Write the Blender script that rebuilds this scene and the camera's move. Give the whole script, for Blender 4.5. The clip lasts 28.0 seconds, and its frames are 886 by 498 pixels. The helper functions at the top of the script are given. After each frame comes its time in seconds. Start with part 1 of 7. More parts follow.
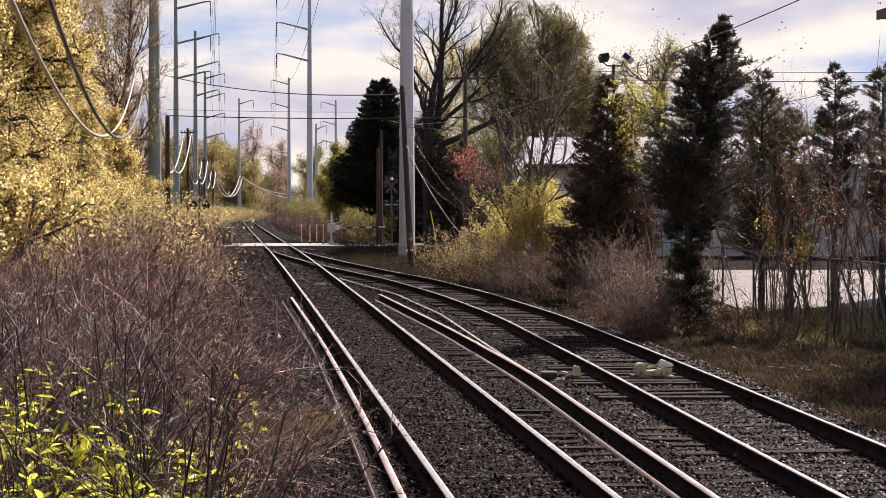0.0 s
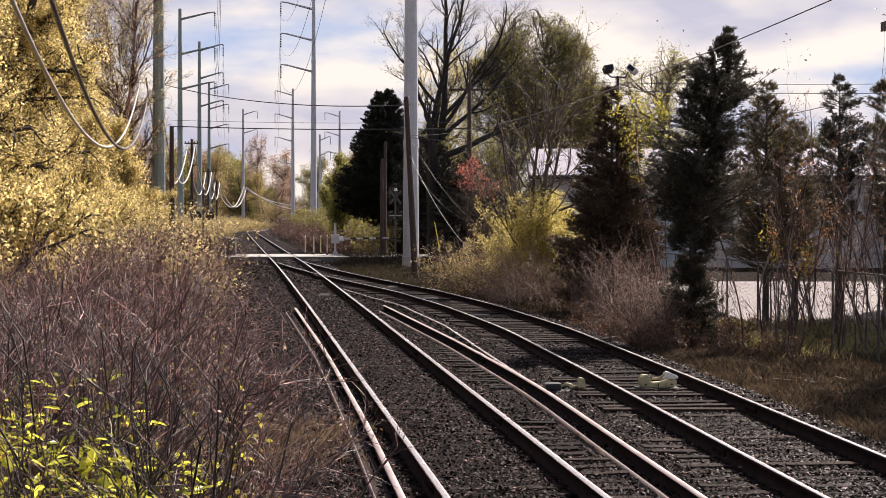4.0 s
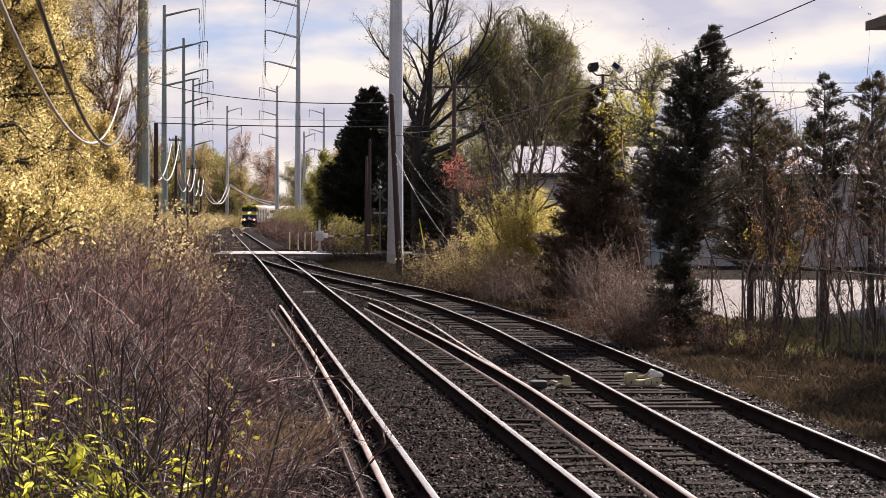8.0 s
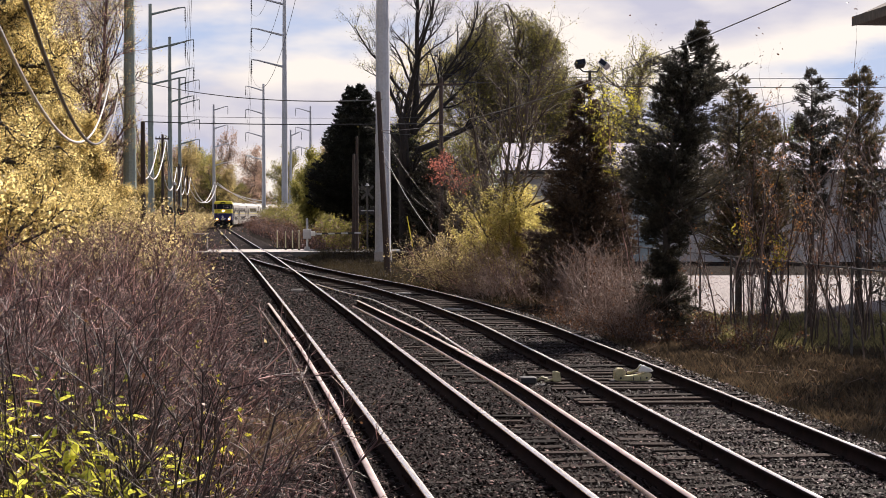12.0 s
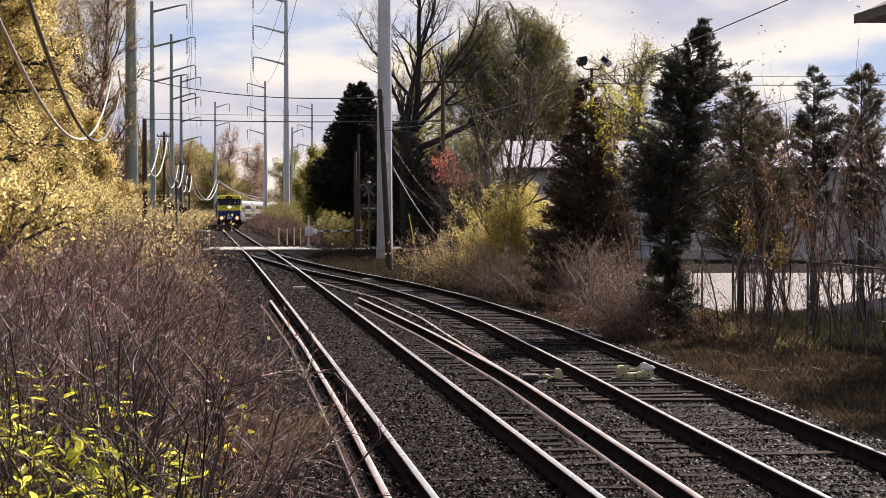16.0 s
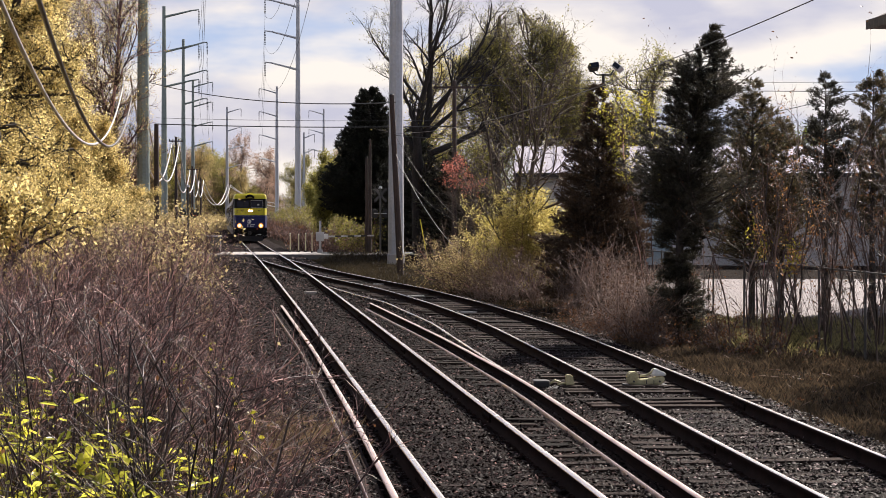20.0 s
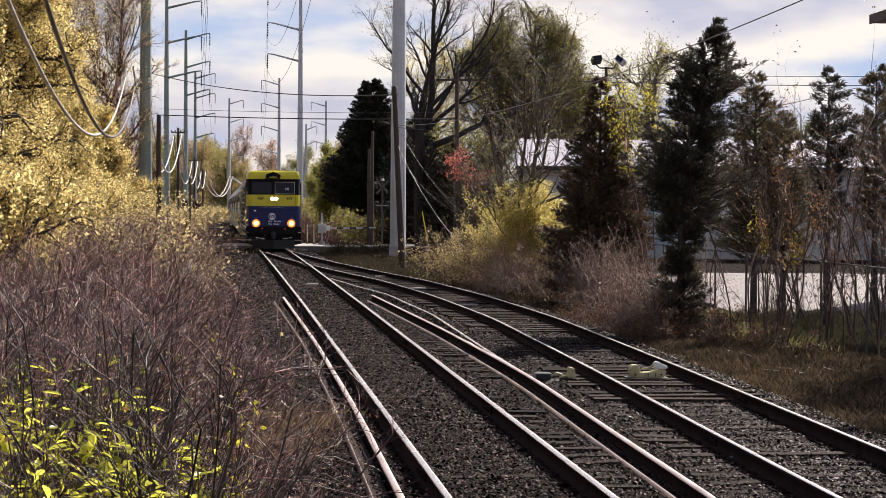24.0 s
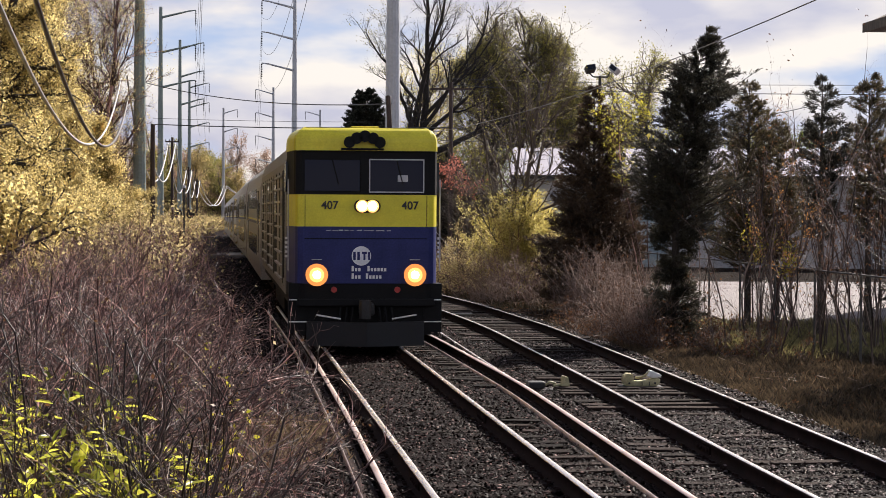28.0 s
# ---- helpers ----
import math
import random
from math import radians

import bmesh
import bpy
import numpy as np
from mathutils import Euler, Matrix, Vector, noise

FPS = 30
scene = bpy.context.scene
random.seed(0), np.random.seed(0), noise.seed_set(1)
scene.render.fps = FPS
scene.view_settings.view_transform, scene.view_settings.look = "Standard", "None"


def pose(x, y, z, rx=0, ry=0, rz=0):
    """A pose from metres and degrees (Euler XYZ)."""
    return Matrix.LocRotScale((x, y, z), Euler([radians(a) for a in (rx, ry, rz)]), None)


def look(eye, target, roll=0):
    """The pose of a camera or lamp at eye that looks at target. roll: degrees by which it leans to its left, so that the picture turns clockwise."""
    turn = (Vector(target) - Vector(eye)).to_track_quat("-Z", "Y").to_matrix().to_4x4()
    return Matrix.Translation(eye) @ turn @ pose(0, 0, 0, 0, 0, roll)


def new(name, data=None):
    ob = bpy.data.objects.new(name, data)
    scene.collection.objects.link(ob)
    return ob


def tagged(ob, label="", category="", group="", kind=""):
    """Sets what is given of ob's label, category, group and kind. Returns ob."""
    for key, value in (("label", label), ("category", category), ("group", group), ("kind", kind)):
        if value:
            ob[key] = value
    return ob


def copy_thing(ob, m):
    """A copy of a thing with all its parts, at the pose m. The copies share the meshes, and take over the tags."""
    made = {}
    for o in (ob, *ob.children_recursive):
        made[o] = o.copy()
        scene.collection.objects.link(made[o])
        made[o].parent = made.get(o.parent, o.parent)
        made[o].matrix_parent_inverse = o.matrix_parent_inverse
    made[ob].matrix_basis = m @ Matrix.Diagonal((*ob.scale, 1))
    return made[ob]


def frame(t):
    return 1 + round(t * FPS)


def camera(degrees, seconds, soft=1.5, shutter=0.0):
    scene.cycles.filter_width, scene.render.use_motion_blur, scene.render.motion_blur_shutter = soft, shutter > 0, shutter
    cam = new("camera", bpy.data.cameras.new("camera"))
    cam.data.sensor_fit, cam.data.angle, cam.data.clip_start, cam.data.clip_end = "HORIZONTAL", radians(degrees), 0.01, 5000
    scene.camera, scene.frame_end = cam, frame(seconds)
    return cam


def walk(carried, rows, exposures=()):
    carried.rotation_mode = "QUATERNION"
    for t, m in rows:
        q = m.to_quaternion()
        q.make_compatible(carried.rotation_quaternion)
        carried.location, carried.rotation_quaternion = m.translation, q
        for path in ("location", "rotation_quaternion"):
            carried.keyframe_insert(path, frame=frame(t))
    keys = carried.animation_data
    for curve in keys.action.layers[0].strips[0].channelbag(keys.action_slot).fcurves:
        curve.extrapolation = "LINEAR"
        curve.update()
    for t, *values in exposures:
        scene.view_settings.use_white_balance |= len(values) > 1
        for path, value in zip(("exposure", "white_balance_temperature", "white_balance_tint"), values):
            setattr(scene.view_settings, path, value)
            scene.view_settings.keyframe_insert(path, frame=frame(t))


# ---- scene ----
cam = camera(25.98, 28.0, soft=0.6)

# seconds, eye x, eye z, heading, downward tilt and lean in degrees
PATH = [
    (0, -0.000, 2.700, 0.0000, 1.4995, 0.0000),
    (0.5, 0.001, 2.704, -0.0039, 1.4499, -0.0302),
    (1, 0.014, 2.700, -0.0047, 1.3201, 0.0023),
    (1.5, 0.003, 2.712, 0.0002, 1.1951, 0.0385),
    (2, 0.002, 2.703, -0.0236, 1.1609, 0.1248),
    (2.5, 0.005, 2.706, -0.0600, 1.2006, 0.1392),
    (3, 0.008, 2.705, -0.0964, 1.2355, 0.0912),
    (3.5, -0.009, 2.707, -0.1194, 1.2071, 0.0843),
    (5.5, -0.024, 2.704, 0.0432, 1.1369, 0.1638),
    (6, -0.030, 2.696, 0.0614, 1.1961, 0.2768),
    (6.5, -0.030, 2.699, 0.0590, 1.2483, 0.3306),
    (7, -0.030, 2.710, 0.0988, 1.2592, 0.3868),
    (7.5, -0.048, 2.704, 0.2161, 1.2281, 0.4506),
    (8, -0.050, 2.707, 0.3745, 1.2467, 0.2415),
    (8.5, -0.064, 2.704, 0.5403, 1.2875, 0.1727),
    (9, -0.080, 2.701, 0.6603, 1.3088, 0.1515),
    (9.5, -0.079, 2.699, 0.7606, 1.3193, 0.0603),
    (10, -0.081, 2.699, 0.8690, 1.3446, 0.0574),
    (10.5, -0.085, 2.698, 0.9143, 1.3943, 0.0737),
    (11, -0.085, 2.690, 0.8947, 1.4342, 0.1108),
    (11.5, -0.084, 2.683, 0.8272, 1.4133, 0.0273),
    (12, -0.080, 2.692, 0.7588, 1.3179, -0.0495),
    (12.5, -0.077, 2.696, 0.7463, 1.2229, -0.1013),
    (14.5, -0.088, 2.693, 0.8253, 1.1915, -0.0653),
    (15, -0.088, 2.700, 0.7447, 1.2151, 0.0137),
    (15.5, -0.091, 2.696, 0.7058, 1.3152, 0.0499),
    (16, -0.094, 2.689, 0.7163, 1.3919, -0.0189),
    (16.5, -0.083, 2.685, 0.6932, 1.3812, -0.1227),
    (17, -0.097, 2.686, 0.6380, 1.2795, -0.1359),
    (17.5, -0.094, 2.695, 0.5583, 1.2239, -0.1540),
    (18, -0.090, 2.689, 0.5680, 1.1804, -0.0167),
    (18.5, -0.083, 2.686, 0.6503, 1.1609, 0.0019),
    (19, -0.090, 2.690, 0.6744, 1.1890, -0.0369),
    (19.5, -0.076, 2.690, 0.5418, 1.2140, -0.0270),
    (20, -0.087, 2.694, 0.3766, 1.2331, 0.0811),
    (20.5, -0.079, 2.686, 0.2805, 1.1750, 0.1423),
    (21, -0.077, 2.688, 0.3019, 1.1270, 0.1382),
    (21.5, -0.079, 2.692, 0.2798, 1.1071, 0.1341),
    (23.5, -0.082, 2.694, 0.2455, 1.3830, 0.3193),
    (24, -0.099, 2.685, 0.3300, 1.4542, 0.3756),
    (24.5, -0.085, 2.685, 0.3508, 1.4791, 0.3814),
    (25, -0.085, 2.691, 0.3835, 1.4471, 0.3403),
    (25.5, -0.086, 2.681, 0.4134, 1.3828, 0.3714),
    (26, -0.097, 2.665, 0.4579, 1.3310, 0.5323),
    (26.5, -0.079, 2.688, 0.4798, 1.2819, 0.3657),
    (27, -0.082, 2.690, 0.5050, 1.1873, 0.3714),
    (27.5, -0.088, 2.693, 0.5189, 1.1400, 0.3391),
    (28, -0.087, 2.681, 0.4964, 1.1812, 0.3059),
]


def carried_pose(x, z, heading, tilt, lean):
    h, p = radians(heading), radians(tilt)
    way = Vector((math.sin(h) * math.cos(p), math.cos(h) * math.cos(p), -math.sin(p)))
    eye = Vector((x, 0, z))
    return look(eye, eye + way * 10, lean)


walk(cam, [(t, carried_pose(*row)) for t, *row in PATH], exposures=((0, 1.0, 6330, 18.5), (12, 0.99, 6300, 17), (28, 0.97, 6150, 14.5)))

# ---- world and sun ----
SUN_AZ, SUN_EL = radians(32), radians(36)
world = bpy.data.worlds.new("sky")
scene.world = world
world.use_nodes = True
wn, wl = world.node_tree.nodes, world.node_tree.links
wn.clear()
w_out, w_bg = wn.new("ShaderNodeOutputWorld"), wn.new("ShaderNodeBackground")
sky = wn.new("ShaderNodeTexSky")
sky.sky_type, sky.sun_disc, sky.sun_elevation, sky.sun_rotation = "NISHITA", False, SUN_EL, SUN_AZ
tc, mp = wn.new("ShaderNodeTexCoord"), wn.new("ShaderNodeMapping")
mp.inputs["Scale"].default_value = (1.0, 1.0, 3.0)
mp.inputs["Location"].default_value = (0.4, 0.0, 0.15)
cloud = wn.new("ShaderNodeTexNoise")
cloud.inputs["Scale"].default_value, cloud.inputs["Detail"].default_value, cloud.inputs["Roughness"].default_value = 6.5, 5.0, 0.55
ramp = wn.new("ShaderNodeValToRGB")
ramp.color_ramp.elements[0].position, ramp.color_ramp.elements[1].position = 0.34, 0.50
shade = wn.new("ShaderNodeTexNoise")
shade.inputs["Scale"].default_value, shade.inputs["Detail"].default_value = 13.0, 5.0
tone = wn.new("ShaderNodeMix")
tone.data_type = "RGBA"
tone.inputs[6].default_value, tone.inputs[7].default_value = (6.0, 5.95, 6.8, 1), (10.6, 9.7, 8.3, 1)
over = wn.new("ShaderNodeMix")
over.data_type = "RGBA"
over.inputs[6].default_value = (5.0, 6.1, 8.0, 1)
part_sky = wn.new("ShaderNodeMix")
part_sky.data_type = "RGBA"
rise, share = wn.new("ShaderNodeSeparateXYZ"), wn.new("ShaderNodeMapRange")
share.inputs[1].default_value, share.inputs[2].default_value = 0.16, 0.6
share.inputs[3].default_value, share.inputs[4].default_value = 0.94, 0.22
wl.new(tc.outputs["Generated"], rise.inputs[0])
wl.new(rise.outputs["Z"], share.inputs[0])
wl.new(share.outputs[0], part_sky.inputs[0])
wl.new(tc.outputs["Generated"], mp.inputs["Vector"])
wl.new(mp.outputs["Vector"], cloud.inputs["Vector"])
wl.new(mp.outputs["Vector"], shade.inputs["Vector"])
wl.new(cloud.outputs["Fac"], ramp.inputs["Fac"])
band = wn.new("ShaderNodeTexWave")
band.bands_direction, band.wave_profile = "Z", "SIN"
band.inputs["Scale"].default_value, band.inputs["Distortion"].default_value, band.inputs["Phase Offset"].default_value = 4.8, 3.2, 1.9
band.inputs["Detail"].default_value, band.inputs["Detail Scale"].default_value = 3.0, 2.2
both = wn.new("ShaderNodeMix")
both.inputs[0].default_value = 0.28
wl.new(tc.outputs["Generated"], band.inputs["Vector"])
wl.new(shade.outputs["Fac"], both.inputs[2])
wl.new(band.outputs["Fac"], both.inputs[3])
spread = wn.new("ShaderNodeMapRange")
spread.inputs[1].default_value, spread.inputs[2].default_value = 0.34, 0.62
wl.new(both.outputs[0], spread.inputs[0])
wl.new(spread.outputs[0], tone.inputs[0])
wl.new(sky.outputs["Color"], part_sky.inputs[6])
wl.new(ramp.outputs["Color"], over.inputs[0])
wl.new(tone.outputs[2], over.inputs[7])
wl.new(over.outputs[2], part_sky.inputs[7])
wl.new(part_sky.outputs[2], w_bg.inputs["Color"])
w_bg.inputs["Strength"].default_value = 0.05
wl.new(w_bg.outputs[0], w_out.inputs[0])

sun = new("sun", bpy.data.lights.new("sun", "SUN"))
sun.data.energy, sun.data.angle, sun.data.color = 5.0, radians(1.5), (1.0, 0.90, 0.75)
sun.matrix_world = look((60 * math.sin(SUN_AZ), 60 * math.cos(SUN_AZ), 60 * math.tan(SUN_EL)), (0, 0, 0))

# ---- materials ----
def nodes_of(name):
    m = bpy.data.materials.new(name)
    m.use_nodes = True
    return m, m.node_tree.nodes, m.node_tree.links, m.node_tree.nodes["Principled BSDF"]


def surface(name, dark, light, scale=6.0, fine=60.0, rough=0.8, metal=0.0, bump=0.3, depth=0.01, stretch=(1, 1, 1), vary=0.0, rough_var=0.1, spec=0.5):
    """A weathered surface: two colours mixed by coarse and fine noise, with fine relief."""
    m, n, l, b = nodes_of(name)
    tex, mpp = n.new("ShaderNodeTexCoord"), n.new("ShaderNodeMapping")
    mpp.inputs["Scale"].default_value = stretch
    l.new(tex.outputs["Object"], mpp.inputs["Vector"])
    n1, n2 = n.new("ShaderNodeTexNoise"), n.new("ShaderNodeTexNoise")
    n1.inputs["Scale"].default_value, n1.inputs["Detail"].default_value = scale, 5
    n2.inputs["Scale"].default_value, n2.inputs["Detail"].default_value = fine, 3
    l.new(mpp.outputs["Vector"], n1.inputs["Vector"])
    l.new(mpp.outputs["Vector"], n2.inputs["Vector"])
    add = n.new("ShaderNodeMath")
    add.operation = "MULTIPLY_ADD"
    add.inputs[1].default_value = 0.45
    l.new(n2.outputs["Fac"], add.inputs[0])
    half = n.new("ShaderNodeMath")
    half.operation = "MULTIPLY"
    half.inputs[1].default_value = 0.55
    l.new(n1.outputs["Fac"], half.inputs[0])
    l.new(half.outputs[0], add.inputs[2])
    r = n.new("ShaderNodeValToRGB")
    r.color_ramp.elements[0].position, r.color_ramp.elements[1].position = 0.36, 0.64
    r.color_ramp.elements[0].color, r.color_ramp.elements[1].color = (*dark, 1), (*light, 1)
    l.new(add.outputs[0], r.inputs["Fac"])
    out = r.outputs["Color"]
    if vary:
        info, hsv, mr = n.new("ShaderNodeObjectInfo"), n.new("ShaderNodeHueSaturation"), n.new("ShaderNodeMapRange")
        mr.inputs[3].default_value, mr.inputs[4].default_value = 1 - vary, 1 + vary
        l.new(info.outputs["Random"], mr.inputs[0])
        l.new(mr.outputs[0], hsv.inputs["Value"])
        l.new(out, hsv.inputs["Color"])
        out = hsv.outputs["Color"]
    l.new(out, b.inputs["Base Color"])
    rr = n.new("ShaderNodeMapRange")
    rr.inputs[3].default_value, rr.inputs[4].default_value = max(0.02, rough - rough_var), min(1, rough + rough_var)
    l.new(n1.outputs["Fac"], rr.inputs[0])
    l.new(rr.outputs[0], b.inputs["Roughness"])
    b.inputs["Metallic"].default_value = metal
    b.inputs["Specular IOR Level"].default_value = spec
    if bump:
        bp = n.new("ShaderNodeBump")
        bp.inputs["Strength"].default_value, bp.inputs["Distance"].default_value = bump, depth
        l.new(n2.outputs["Fac"], bp.inputs["Height"])
        l.new(bp.outputs[0], b.inputs["Normal"])
    return m


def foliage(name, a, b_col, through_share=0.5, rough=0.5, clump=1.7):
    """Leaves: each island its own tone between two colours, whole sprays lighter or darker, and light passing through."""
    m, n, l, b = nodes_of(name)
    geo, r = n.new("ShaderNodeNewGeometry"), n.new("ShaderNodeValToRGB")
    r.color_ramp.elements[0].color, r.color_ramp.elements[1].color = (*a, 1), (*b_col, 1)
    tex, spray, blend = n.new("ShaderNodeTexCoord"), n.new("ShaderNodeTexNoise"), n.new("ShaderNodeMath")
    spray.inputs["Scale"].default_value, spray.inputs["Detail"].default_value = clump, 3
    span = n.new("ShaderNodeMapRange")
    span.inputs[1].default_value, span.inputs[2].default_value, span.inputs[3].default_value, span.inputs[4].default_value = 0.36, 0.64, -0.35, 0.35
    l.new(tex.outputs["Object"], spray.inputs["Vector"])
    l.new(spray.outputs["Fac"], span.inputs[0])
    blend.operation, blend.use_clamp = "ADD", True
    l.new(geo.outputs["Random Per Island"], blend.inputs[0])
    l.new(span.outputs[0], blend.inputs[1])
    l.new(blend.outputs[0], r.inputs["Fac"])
    l.new(r.outputs["Color"], b.inputs["Base Color"])
    b.inputs["Roughness"].default_value = rough
    b.inputs["Specular IOR Level"].default_value = 0.25
    tr, mx = n.new("ShaderNodeBsdfTranslucent"), n.new("ShaderNodeMixShader")
    l.new(r.outputs["Color"], tr.inputs["Color"])
    mx.inputs[0].default_value = through_share
    l.new(b.outputs[0], mx.inputs[1])
    l.new(tr.outputs[0], mx.inputs[2])
    l.new(mx.outputs[0], n["Material Output"].inputs["Surface"])
    return m


def island_surface(name, colours, rough=0.8, spec=0.3):
    """Many small solid pieces in one mesh, each with its own tone."""
    m, n, l, b = nodes_of(name)
    geo, r = n.new("ShaderNodeNewGeometry"), n.new("ShaderNodeValToRGB")
    while len(r.color_ramp.elements) < len(colours):
        r.color_ramp.elements.new(0.5)
    for i, c in enumerate(colours):
        r.color_ramp.elements[i].position = i / (len(colours) - 1)
        r.color_ramp.elements[i].color = (*c, 1)
    l.new(geo.outputs["Random Per Island"], r.inputs["Fac"])
    l.new(r.outputs["Color"], b.inputs["Base Color"])
    b.inputs["Roughness"].default_value = rough
    b.inputs["Specular IOR Level"].default_value = spec
    return m


def glow(name, colour, strength):
    m, n, l, b = nodes_of(name)
    b.inputs["Base Color"].default_value = (0.1, 0.08, 0.06, 1)
    b.inputs["Emission Color"].default_value = (*colour, 1)
    b.inputs["Emission Strength"].default_value = strength
    return m


def glass_dark(name, tint=(0.008, 0.01, 0.018), spec=0.35):
    m, n, l, b = nodes_of(name)
    b.inputs["Base Color"].default_value = (*tint, 1)
    b.inputs["Roughness"].default_value = 0.06
    b.inputs["Specular IOR Level"].default_value = spec
    return m


